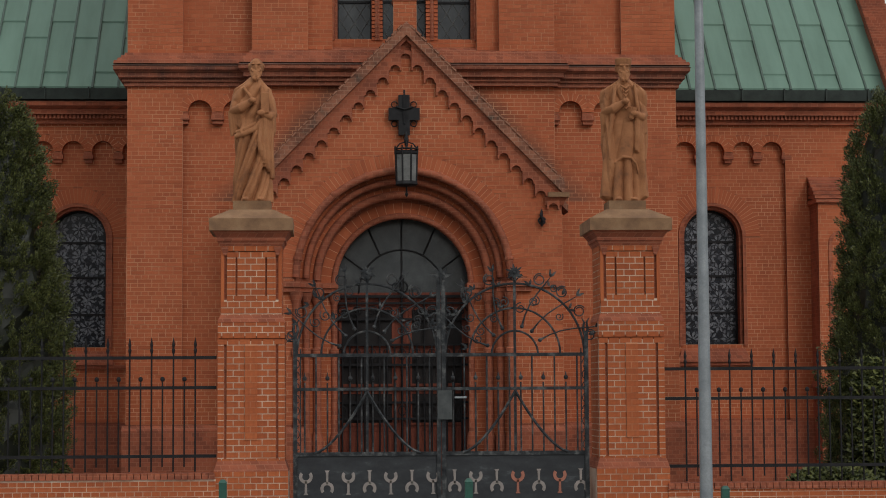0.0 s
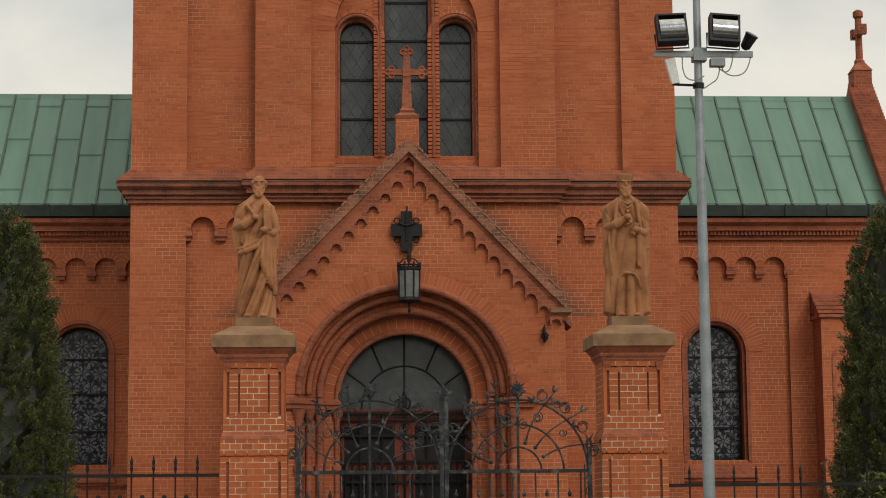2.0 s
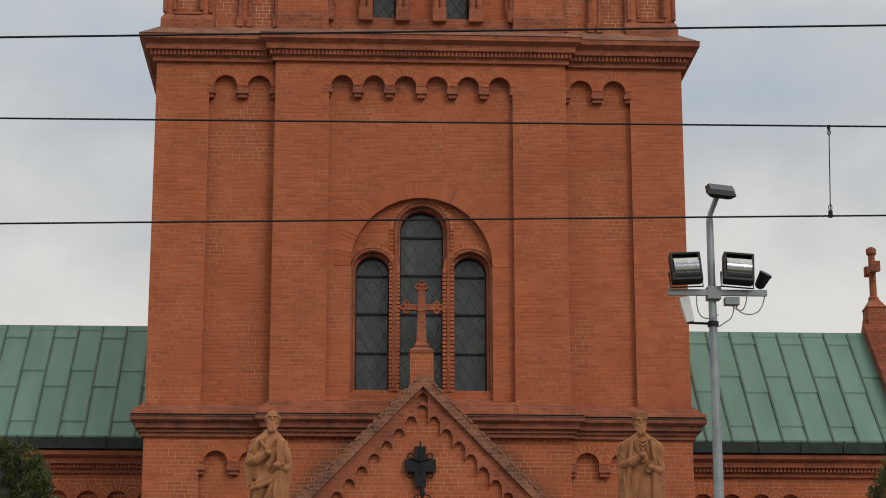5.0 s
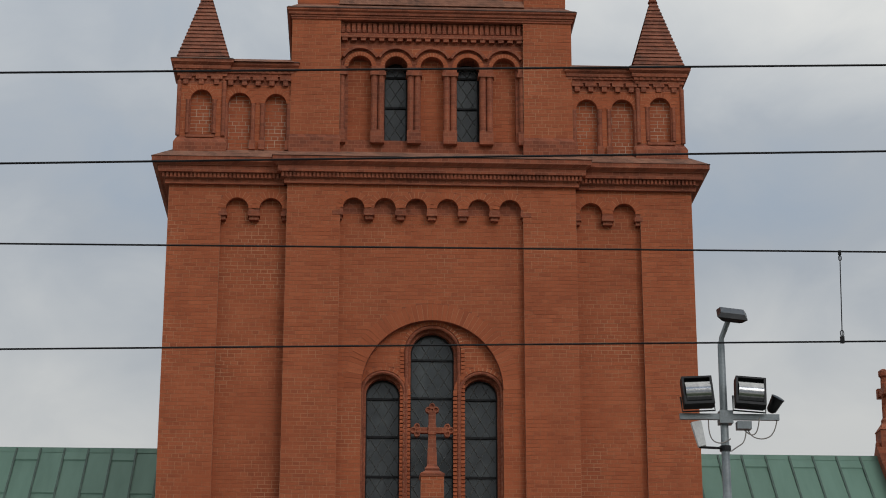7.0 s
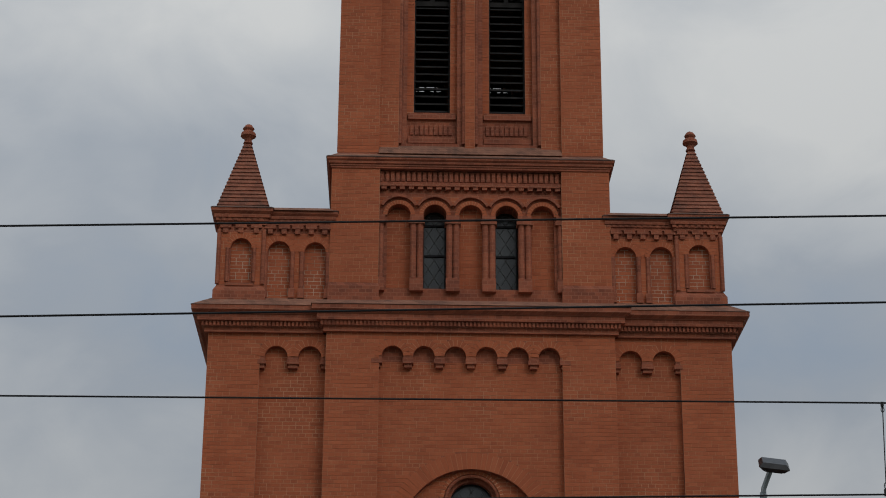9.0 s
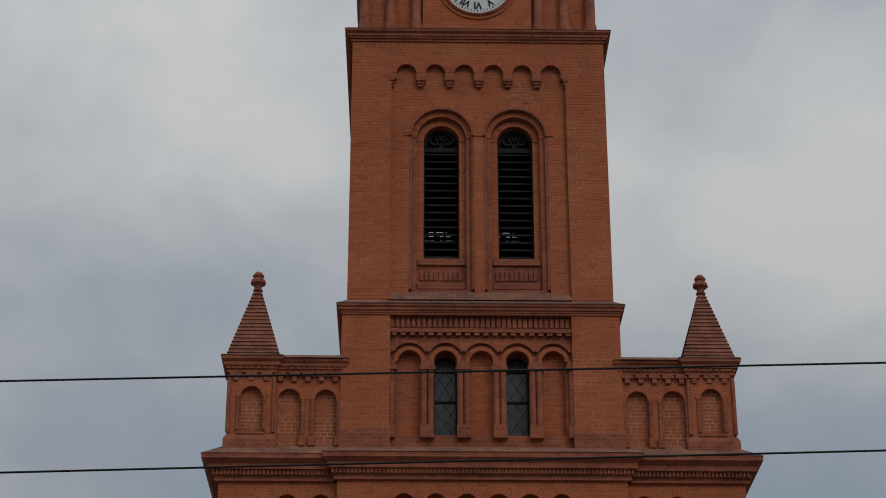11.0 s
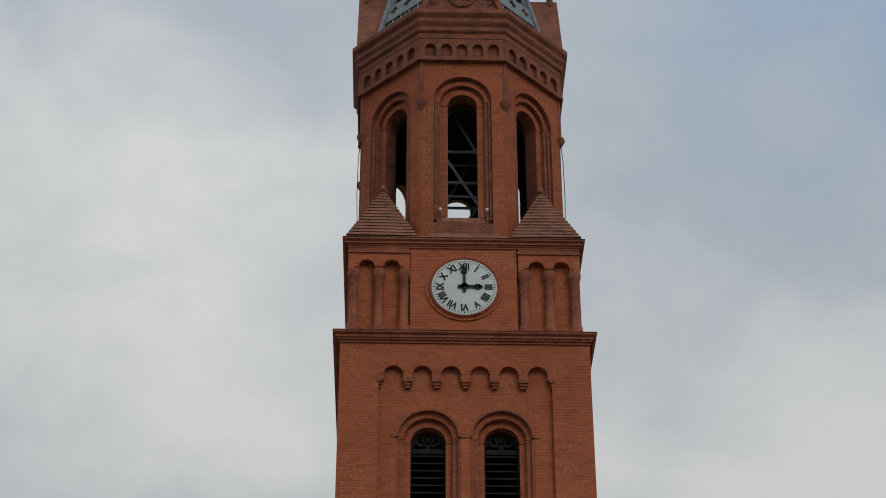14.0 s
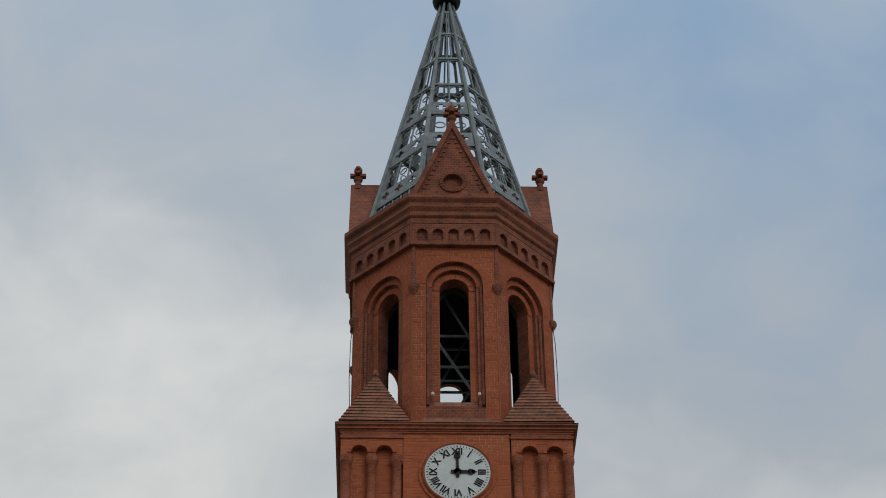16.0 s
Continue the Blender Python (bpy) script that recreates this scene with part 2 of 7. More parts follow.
BLACK = simple("black_plastic_metal", [(0.3, (0.012, 0.012, 0.013)), (0.7, (0.03, 0.03, 0.031))], 8.0, 0.4, 0.2, 60, 0.1)
WOOD = simple("red_brown_door_wood", [(0.3, (0.10, 0.026, 0.016)), (0.7, (0.22, 0.058, 0.032))], 3.0, 0.5, 0, 40, 0.3, (6, 6, 0.6))
DARKWOOD = simple("black_louvre_wood", [(0.3, (0.012, 0.011, 0.010)), (0.7, (0.035, 0.032, 0.030))], 5.0, 0.8, 0, 40, 0.3)
WHITEBOX = simple("white_plastic", [(0.3, (0.62, 0.62, 0.60)), (0.7, (0.75, 0.75, 0.73))], 4.0, 0.45, 0, 30, 0.1)
DIAL = simple("white_clock_enamel", [(0.3, (0.58, 0.62, 0.60)), (0.7, (0.72, 0.75, 0.73))], 3.0, 0.5, 0, 30, 0.1)
GUTTER = simple("dark_green_gutter", [(0.3, (0.014, 0.022, 0.018)), (0.7, (0.035, 0.05, 0.042))], 6.0, 0.6, 0.3, 50, 0.2)
ASPHALT = simple("asphalt", [(0.3, (0.035, 0.035, 0.036)), (0.7, (0.065, 0.064, 0.062))], 2.0, 0.9, 0, 90, 0.6)
PAVING = simple("concrete_paving", [(0.3, (0.22, 0.21, 0.20)), (0.7, (0.33, 0.32, 0.30))], 2.0, 0.9, 0, 60, 0.4)
GRASS = simple("lawn", [(0.3, (0.035, 0.06, 0.018)), (0.7, (0.075, 0.11, 0.035))], 2.5, 0.9, 0, 60, 0.6)
GREENPAINT = simple("green_paint", [(0.3, (0.01, 0.065, 0.045)), (0.7, (0.02, 0.10, 0.07))], 5.0, 0.45, 0.1, 40, 0.1)
BARK = simple("bark", [(0.3, (0.05, 0.033, 0.02)), (0.7, (0.11, 0.075, 0.05))], 8.0, 0.9, 0, 40, 0.8)


for m in (IRON, GATE_IRON, WOOD, DARKWOOD, BLACK):
    m.node_tree.nodes["Principled BSDF"].inputs["Specular IOR Level"].default_value = 0.18


def copper_material():
    m, n, l, b = material("green_copper_patina", 0.62, 0.0)
    geo = n.new("ShaderNodeNewGeometry")
    col = ramp(n, l, geo.outputs["Random Per Island"], [(0.0, (0.088, 0.180, 0.134)), (0.5, (0.110, 0.212, 0.158)), (1.0, (0.138, 0.245, 0.184))])
    run = noise_node(n, l, 2.0, 5.0, 0.6, (1.6, 0.25, 0.25))
    col = blend(n, l, 0.6, col, ramp(n, l, run, [(0.3, (0.55, 0.62, 0.58)), (0.62, (1, 1, 1))]), "MULTIPLY")
    l.new(col, b.inputs["Base Color"])
    bump(n, l, b, noise_node(n, l, 5.0, 3.0), 0.25, 0.01)
    return m


def mosaic_glass():
    """Small pale and dark pieces of glass, leaded in rosettes."""
    m, n, l, b = material("patterned_lead_glass", 0.25)
    c, mp = n.new("ShaderNodeTexCoord"), n.new("ShaderNodeMapping")
    mp.inputs["Scale"].default_value = (1, 0.02, 1)
    l.new(c.outputs["Object"], mp.inputs["Vector"])
    cell, edge = n.new("ShaderNodeTexVoronoi"), n.new("ShaderNodeTexVoronoi")
    edge.feature = "DISTANCE_TO_EDGE"
    for v in (cell, edge):
        v.inputs["Scale"].default_value = 17.0
        l.new(mp.outputs["Vector"], v.inputs["Vector"])
    tone = n.new("ShaderNodeSeparateColor")
    l.new(cell.outputs["Color"], tone.inputs[0])
    col = ramp(n, l, tone.outputs[0], [(0.30, (0.024, 0.028, 0.036)), (0.50, (0.080, 0.088, 0.102)), (0.75, (0.15, 0.162, 0.18)), (1.0, (0.24, 0.256, 0.275))])
    grain = noise_node(n, l, 38.0, 3.0, 0.6)
    col = blend(n, l, 0.7, col, ramp(n, l, grain, [(0.40, (0.2, 0.2, 0.22)), (0.58, (1, 1, 1))]), "MULTIPLY")
    col = blend(n, l, ramp(n, l, edge.outputs["Distance"], [(0.04, (1, 1, 1)), (0.12, (0, 0, 0))]), col, (0.014, 0.014, 0.016))
    l.new(col, b.inputs["Base Color"])
    bump(n, l, b, edge.outputs["Distance"], 0.3, 0.004)
    b.inputs["Specular IOR Level"].default_value = 0.35
    return m


COPPER = copper_material()
PETAL = simple("pale_figured_glass", [(0.38, (0.07, 0.078, 0.09)), (0.62, (0.20, 0.215, 0.235))], 14.0, 0.3, 0, 50, 0.1)
PALE_JOINT = simple("pale_mortar", [(0.30, (0.33, 0.14, 0.08)), (0.43, (0.52, 0.35, 0.25)), (0.60, (0.70, 0.56, 0.43))], 2.2, 0.95, 0, 70, 0.4)
# darker than the sheets: the thin shadow along each seam is in its colour
SEAM = simple("shadowed_copper_seam", [(0.3, (0.028, 0.060, 0.042)), (0.7, (0.060, 0.115, 0.085))], 5.0, 0.6, 0, 50, 0.2)
FLORAL = mosaic_glass()
GLASS = simple("grey_lead_glass", [(0.32, (0.026, 0.031, 0.033)), (0.55, (0.050, 0.058, 0.060)), (0.75, (0.085, 0.096, 0.096))], 3.5, 0.22, 0, 30, 0.08)
LEAD = simple("dull_lead", [(0.3, (0.09, 0.095, 0.09)), (0.7, (0.17, 0.175, 0.165))], 9.0, 0.7, 0.1, 60, 0.2)
LAMP_GLASS = simple("grey_frosted_glass", [(0.3, (0.09, 0.095, 0.09)), (0.7, (0.20, 0.20, 0.19))], 4.0, 0.25, 0, 30, 0.1)
FLOOD = simple("glossy_reflector", [(0.3, (0.30, 0.30, 0.30)), (0.7, (0.42, 0.42, 0.42))], 4.0, 0.14, 1.0, 30, 0.05)
# near black: the darkness of unlit rooms put into the colour
VOID = simple("unlit_interior_black", [(0.3, (0.010, 0.009, 0.009)), (0.7, (0.022, 0.019, 0.018))], 2.0, 0.95)


def leaf_material(name, lo, hi):
    m, n, l, b = material(name, 0.6)
    geo = n.new("ShaderNodeNewGeometry")
    col = ramp(n, l, geo.outputs["Random Per Island"], [(0.0, lo), (1.0, hi)])
    big = noise_node(n, l, 2.2, 3.0)
    col = blend(n, l, 0.6, col, ramp(n, l, big, [(0.35, (0.45, 0.5, 0.4)), (0.65, (1, 1, 1))]), "MULTIPLY")
    l.new(col, b.inputs["Base Color"])
    return m


THUJA = leaf_material("thuja_sprays", (0.018, 0.028, 0.008), (0.140, 0.155, 0.037))
# near black for the core of the thujas, as if deep in shade
THUJA_INNER = leaf_material("thuja_dark_core", (0.006, 0.009, 0.003), (0.012, 0.016, 0.006))

# ---- mesh tools ----
class Build:
    """Collects faces of one part."""

    def __init__(self):
        self.v, self.f, self.bed = [], [], None

    def add(self, verts, faces):
        o = len(self.v)
        self.v.extend(verts)
        self.f.extend([tuple(i + o for i in f) for f in faces])
        return self

    def frustum(self, a, b):
        """a, b: (x0, x1, y0, y1, z) of the lower and the upper rectangle."""
        vs = []
        for x0, x1, y0, y1, z in (a, b):
            vs += [(x0, y0, z), (x1, y0, z), (x1, y1, z), (x0, y1, z)]
        return self.add(vs, [(0, 3, 2, 1), (4, 5, 6, 7), (0, 1, 5, 4), (1, 2, 6, 5), (2, 3, 7, 6), (3, 0, 4, 7)])

    def box(self, x0, x1, y0, y1, z0, z1):
        return self.frustum((x0, x1, y0, y1, z0), (x0, x1, y0, y1, z1))

    def prism(self, poly, y0, y1):
        """poly: (x, z) points, pushed along y."""
        n = len(poly)
        vs = [(x, y0, z) for x, z in poly] + [(x, y1, z) for x, z in poly]
        fs = [tuple(range(n)), tuple(range(2 * n - 1, n - 1, -1))]
        fs += [(i, i + n, (i + 1) % n + n, (i + 1) % n) for i in range(n)]
        return self.add(vs, fs)

    def prism_x(self, poly, x0, x1):
        """poly: (y, z) points, pushed along x."""
        n = len(poly)
        vs = [(x0, y, z) for y, z in poly] + [(x1, y, z) for y, z in poly]
        fs = [tuple(range(n)), tuple(range(2 * n - 1, n - 1, -1))]
        fs += [(i, i + n, (i + 1) % n + n, (i + 1) % n) for i in range(n)]
        return self.add(vs, fs)

    def tube(self, pts, r, seg=8, closed=False):
        pts = [Vector(p) for p in pts]
        n = len(pts)
        rs = r if isinstance(r, (list, tuple)) else [r] * n
        vs, fs = [], []
        up = None
        for i, p in enumerate(pts):
            d = (pts[(i + 1) % n] - pts[i - 1]) if closed else (pts[min(i + 1, n - 1)] - pts[max(i - 1, 0)])
            d = d.normalized()
            if up is None:
                up = Vector((0, 0, 1)) if abs(d.z) < 0.9 else Vector((0, 1, 0))
            a = d.cross(up).normalized()
            up = a.cross(d).normalized()
            for k in range(seg):
                w = 2 * math.pi * k / seg
                vs.append(tuple(p + (a * math.cos(w) + up * math.sin(w)) * rs[i]))
        for i in range(n if closed else n - 1):
            j = (i + 1) % n
            for k in range(seg):
                k2 = (k + 1) % seg
                fs.append((i * seg + k, i * seg + k2, j * seg + k2, j * seg + k))
        if not closed:
            fs += [tuple(range(seg - 1, -1, -1)), tuple((n - 1) * seg + k for k in range(seg))]
        return self.add(vs, fs)

    def lathe(self, cx, cy, prof, seg=16, turn=0.0):
        """prof: (radius, z) from below upwards."""
        vs, fs = [], []
        n = len(prof)
        for r, z in prof:
            for k in range(seg):
                w = 2 * math.pi * k / seg + turn
                vs.append((cx + r * math.cos(w), cy + r * math.sin(w), z))
        for i in range(n - 1):
            for k in range(seg):
                k2 = (k + 1) % seg
                fs.append((i * seg + k, i * seg + k2, (i + 1) * seg + k2, (i + 1) * seg + k))
        fs += [tuple(range(seg - 1, -1, -1)), tuple((n - 1) * seg + k for k in range(seg))]
        return self.add(vs, fs)

    def ring(self, cx, zc, r0, r1, y0, y1, a0=0.0, a1=180.0, seg=28):
        """An arch band between two radii."""
        vs, fs = [], []
        for i in range(seg + 1):
            w = radians(a0 + (a1 - a0) * i / seg)
            for r, y in ((r0, y0), (r1, y0), (r1, y1), (r0, y1)):
                vs.append((cx + r * math.cos(w), y, zc + r * math.sin(w)))
        for i in range(seg):
            for k in range(4):
                fs.append((i * 4 + k, i * 4 + (k + 1) % 4, i * 4 + 4 + (k + 1) % 4, i * 4 + 4 + k))
        fs += [(3, 2, 1, 0), tuple(seg * 4 + k for k in range(4))]
        return self.add(vs, fs)

    def voussoirs(self, cx, zc, r0, r1, y0, y1, count, a0=0.0, a1=180.0, gap=0.008):
        """Wedge bricks round an arch."""
        for i in range(count):
            g = math.degrees(gap / 2 / r0)
            s = (a1 - a0) / count
            jut = y0 + random.uniform(-0.003, 0.003)
            self.ring(cx, zc, r0, r1, jut, y1, a0 + s * i + g, a0 + s * (i + 1) - g, 1)
        self.bed = self.bed or Build()
        self.bed.ring(cx, zc, r0 + 0.003, r1 - 0.003, y0 + 0.0045, y0 + 0.02, a0, a1, max(8, count))
        return self

    def wall(self, x0, x1, z0, z1, y0, y1, openings=(), seg=18):
        """A slab in the xz plane with arched openings (centre, half width, foot, springing)."""
        x = x0
        for c, h, zb, zs in sorted(openings):
            if c - h > x + 1e-4:
                self.box(x, c - h, y0, y1, z0, z1)
            if zb > z0 + 1e-4:
                self.box(c - h, c + h, y0, y1, z0, zb)
            pts = [(c + h * math.cos(math.pi * i / seg), zs + h * math.sin(math.pi * i / seg)) for i in range(seg + 1)]
            for (xa, za), (xb, zb2) in zip(pts, pts[1:]):
                self.prism([(xb, zb2), (xa, za), (xa, z1), (xb, z1)], y0, y1)
            x = c + h
        if x < x1 - 1e-4:
            self.box(x, x1, y0, y1, z0, z1)
        return self


def finish(name, b, mat, smooth=0.0, fix=True):
    me = bpy.data.meshes.new(name)
    me.from_pydata(b.v, [], b.f)
    if fix:
        bm = bmesh.new()
        bm.from_mesh(me)
        bmesh.ops.remove_doubles(bm, verts=bm.verts, dist=0.0002)
        bmesh.ops.recalc_face_normals(bm, faces=bm.faces)
        bm.to_mesh(me)
        bm.free()
    me.materials.append(mat)
    if smooth:
        me.shade_smooth()
        me.set_sharp_from_angle(angle=radians(smooth))
    return me


def part(name, b, mat, parent, label="", smooth=0.0, kind="", fix=True):
    ob = new(name, finish(name, b, mat, smooth, fix) if isinstance(b, Build) else b)
    ob.parent = parent
    return tagged(ob, label, "", "", kind)


def thing(name, label, category, kind="", at=(0, 0, 0), group=""):
    ob = new(name)
    ob.empty_display_size = 0.3
    ob.location = at
    return tagged(ob, label, category, group, kind)


class Scatter:
    """Makes a part of its own of each piece that is added."""

    def __init__(self, name, mat, smooth=0.0):
        self.name, self.mat, self.smooth = name, mat, smooth

    def put(self, b):
        part(self.name, b, self.mat, church, smooth=self.smooth)
        return self

    def box(self, *a):
        return self.put(Build().box(*a))

    def frustum(self, *a):
        return self.put(Build().frustum(*a))

    def tube(self, *a):
        return self.put(Build().tube(*a))

    def lathe(self, *a):
        return self.put(Build().lathe(*a))

    def ring(self, *a, **k):
        return self.put(Build().ring(*a, **k))


def bedded(b, parent, bed=None):
    """The mortar behind a part's bricks."""
    return part("mortar_joints", b.bed, bed or MORTAR, parent, kind="stuff", fix=False)


def brickwork(b, parent, mat=None, bed=None):
    """The joined bricks of a wall and their mortar."""
    part("brickwork", b, mat or BRICK, parent, kind="stuff", fix=False)
    return part("mortar_joints", b.bed, bed or MORTAR, parent, kind="stuff", fix=False)


COURSE = 0.062


def arch_void(c, h, zb, zs):
    def cut(z):
        if zb <= z <= zs:
            return (c - h, c + h)
        if zs < z < zs + h:
            w = math.sqrt(h * h - (z - zs) ** 2)
            return (c - w, c + w)
        return None
    return cut


def lay(x0, x1, z0, z1, voids=(), edge=None, course=COURSE, least=0.03, headers=False):
    """Cross bond, or headers alone: the bricks (xa, xb, za, zb) of a stretch of wall, less its voids. edge(z) may narrow the stretch."""
    out = []
    n, unit, gap = math.floor(z0 / course), course * 1.69, course * 0.155
    while n * course < z1:
        za, zb = max(n * course, z0), min((n + 1) * course - gap, z1)
        if zb - za > 0.02:
            zm = (za + zb) / 2
            a0, a1 = edge(zm) if edge else (x0, x1)
            spans = [(max(a0, x0), min(a1, x1))]
            for v in voids:
                hole = v(zm)
                if hole:
                    spans = [s for a, b in spans for s in ((a, min(b, hole[0])), (max(a, hole[1]), b)) if s[1] - s[0] > 0.02]
            for a, b in spans:
                w = unit if n % 2 else unit * 2
                x = math.floor(a / w) * w + (unit / 2 if n % 4 == 1 else 0.0) - unit * (n % 4 == 2)
                if headers:
                    w = unit * 1.09
                    x = (math.floor(a / w) - 0.5 * (n % 2)) * w
                first = True          # cut ends are taken up by the next brick, so that no slivers are left
                while x < b:
                    xa, xb = a if first else max(x, a), min(x + w - gap, b)
                    if b - xb < least + gap:
                        xb, x = b, b
                    if xb - xa > least:
                        out.append((xa, xb, za, zb))
                        first = False
                    x += w
        n += 1
    return out


def face_bricks(b, cells, y, deep=0.03):
    """Bricks proud of their bed of mortar, which goes into a sheet of its own."""
    b.bed = bed = b.bed or Build()
    for xa, xb, za, zb in cells:
        bed.add([(xa - 0.005, y - 0.0015, za - 0.005), (xb + 0.005, y - 0.0015, za - 0.005), (xb + 0.005, y - 0.0015, zb + 0.005), (xa - 0.005, y - 0.0015, zb + 0.005)], [(0, 1, 2, 3)])
        f = y - 0.003 - random.uniform(0, 0.003)
        b.add([(xa, f, za), (xb, f, za), (xb, f, zb), (xa, f, zb), (xa, y + deep, za), (xb, y + deep, za), (xb, y + deep, zb), (xa, y + deep, zb)],
              [(0, 1, 2, 3), (0, 4, 5, 1), (1, 5, 6, 2), (2, 6, 7, 3), (3, 7, 4, 0)])


def cornice(x0, x1, y, back, z0, z1, out, teeth=0.13, parent=None, mat=None):
    """A moulded brick cornice: toothed course, bands and a projecting slab."""
    h, owner, mat = z1 - z0, parent or church, mat or MOULD
    c = part("cornice", Build().box(x0 - out * 0.25, x1 + out * 0.25, y - out * 0.25, back, z0, z0 + h * 0.22), mat, owner, "moulded brick cornice")
    sub = c if owner is church else owner
    x = x0 - out * 0.4
    while teeth and x < x1 + out * 0.4 - teeth * 0.5:
        part("dentil", Build().box(x, x + teeth * 0.55, y - out * 0.52, y - out * 0.38, z0 + h * 0.22, z0 + h * 0.42), mat, sub)
        x += teeth
    part("cornice_band", Build().box(x0 - out * 0.4, x1 + out * 0.4, y - out * 0.4, back, z0 + h * 0.22, z0 + h * 0.42), mat, sub)
    part("cornice_band", Build().box(x0 - out * 0.65, x1 + out * 0.65, y - out * 0.65, back, z0 + h * 0.42, z0 + h * 0.68), mat, sub)
    part("cornice_slab", Build().frustum((x0 - out * 0.72, x1 + out * 0.72, y - out * 0.72, back, z0 + h * 0.68), (x0 - out, x1 + out, y - out, back, z0 + h * 0.80)), mat, sub)
    part("cornice_slab", Build().box(x0 - out, x1 + out, y - out, back, z0 + h * 0.80, z1), mat, sub)
    part("capping", Build().frustum((x0 - out - 0.012, x1 + out + 0.012, y - out - 0.012, back, z1), (x0 - out * 0.8, x1 + out * 0.8, y - out * 0.8, back, z1 + 0.03)), CAPPING, sub, "dark weathered capping")


def stepped(x0, x1, y, back, z0, z1, out, n, mat=None):
    """Brick courses that step back up to a wall face."""
    for i in range(n):
        q, za, zb = out * (1 - i / n), z0 + (z1 - z0) * i / n, z0 + (z1 - z0) * (i + 1) / n
        part("weathering_course", Build().frustum((x0 - q, x1 + q, y - q, back, za), (x0 - q + 0.012, x1 + q - 0.012, y - q + 0.012, back, zb)), mat or SLOPE, church)


# ---- ground ----
b = Build()
b.add([(-2500, -2500, -0.16), (2500, -2500, -0.16), (2500, 2500, -0.16), (-2500, 2500, -0.16)], [(0, 1, 2, 3)])
tagged(part("ground", b, GRASS, None), "flat grassy ground reaching to the horizon", "ground", kind="structure")
tagged(part("road", Build().box(-200, 200, -26, -11.5, -0.5, -0.12), ASPHALT, None), "grey asphalt road in front of the church", "road", kind="structure")
tagged(part("pavement", Build().box(-200, 200, -11.5, -5.6, -0.5, 0.0), PAVING, None), "concrete pavement along the church fence", "pavement", kind="structure")
tagged(part("pavement", Build().box(-200, 200, -34, -26, -0.5, 0.0), PAVING, None), "concrete pavement across the road", "pavement", kind="structure")
tagged(part("churchyard", Build().box(-30, 30, -5.6, 40, -0.5, 0.05), PAVING, None), "paved churchyard behind the fence", "ground", kind="structure")

# ---- the church ----
church = thing("church", "red brick church with a tall central tower and green copper roofs", "church")
tower_core, tower_bricks, arches, niche_bricks = Build(), Build(), Build(), Build()
mouldings, corbels, shafts, copings = Scatter("moulded_course", MOULD), Scatter("corbel", MOULD), Scatter("colonnette", MOULD, 45), Scatter("coping", SLOPE)
TW, TM, PIER, PANEL = 4.15, 2.28, 3.33, 1.45   # half widths: tower base, middle bay, corner pier, middle panel
MIDF, CENF, RECF, WINF = -0.12, 0.0, 0.12, 0.12  # faces

# base storey and first storey, back walls and sides
tower_core.box(-TW, TW, 0.62, 5.2, 0.05, 12.2)
for s in (-1, 1):
    lo, hi = sorted((s * PIER, s * TW))
    tower_core.box(lo, hi, 0.0, 0.62, 0.05, 12.2)
    face_bricks(tower_bricks, lay(lo, hi, 1.1, 12.15), 0.0)
    lo, hi = sorted((s * TM, s * PIER))
    tower_core.box(lo, hi, RECF, 0.62, 0.05, 12.2)
    face_bricks(tower_bricks, lay(lo, hi, 1.1, 12.15), RECF)
    lo, hi = sorted((s * PANEL, s * TM))
    tower_core.box(lo, hi, MIDF, 0.62, 6.3, 12.2)
    face_bricks(tower_bricks, lay(lo, hi, 6.5, 12.15), MIDF)
    tower_core.box(lo, hi, CENF - 0.06, 0.62, 0.05, 6.3)
    face_bricks(tower_bricks, lay(lo, hi, 4.4, 6.3), CENF - 0.06)
    # corbelled arches at the heads of the narrow panels
    lo, hi = sorted((s * TM, s * PIER))
    for top, zs in ((12.18, 11.75), (6.24, 5.80)):
        mids = [s * 2.54, s * 3.07]
        ops = [(c, 0.18, zs - 0.06, zs) for c in mids]
        tower_core.wall(lo, hi, zs - 0.06, top, 0.0, RECF + 0.02, ops)
        face_bricks(tower_bricks, lay(lo, hi, zs - 0.06, top, [arch_void(c, 0.30, zs - 0.06, zs) for c in mids]), 0.0)
        for c in mids:
            arches.voussoirs(c, zs, 0.18, 0.30, -0.008, 0.06, 11)
        for c in (s * (TM + 0.035), s * 2.805, s * (PIER - 0.035)):
            w = 0.075 if abs(c) == 2.805 else 0.045
            corbels.box(c - w - 0.02, c + w + 0.02, -0.012, RECF, zs - 0.12, zs - 0.05)
            corbels.box(c - w, c + w, 0.02, RECF, zs - 0.18, zs - 0.12)
    # plinth
    lo, hi = sorted((s * 2.2, s * (TW + 0.06)))
    mouldings.box(lo, hi, -0.07, 0.3, 0.05, 1.02)
    mouldings.frustum((lo, hi, -0.07, 0.3, 1.02), (lo, hi, 0.0, 0.3, 1.10))

tower_core.box(-PANEL, PANEL, 0.5, 0.62, 0.05, 6.6)
tower_core.box(-PANEL, PANEL, CENF - 0.06, 0.55, 5.0, 6.6)
face_bricks(tower_bricks, lay(-PANEL, PANEL, 5.0, 6.25), CENF - 0.06)
tower_core.wall(-PANEL, PANEL, 6.6, 12.2, CENF, RECF + 0.02, [(0.02, 1.10, 6.72, 8.86)])
face_bricks(tower_bricks, lay(-PANEL, PANEL, 8.866, 11.68, [arch_void(0.02, 1.36, 0, 8.86)]), CENF)
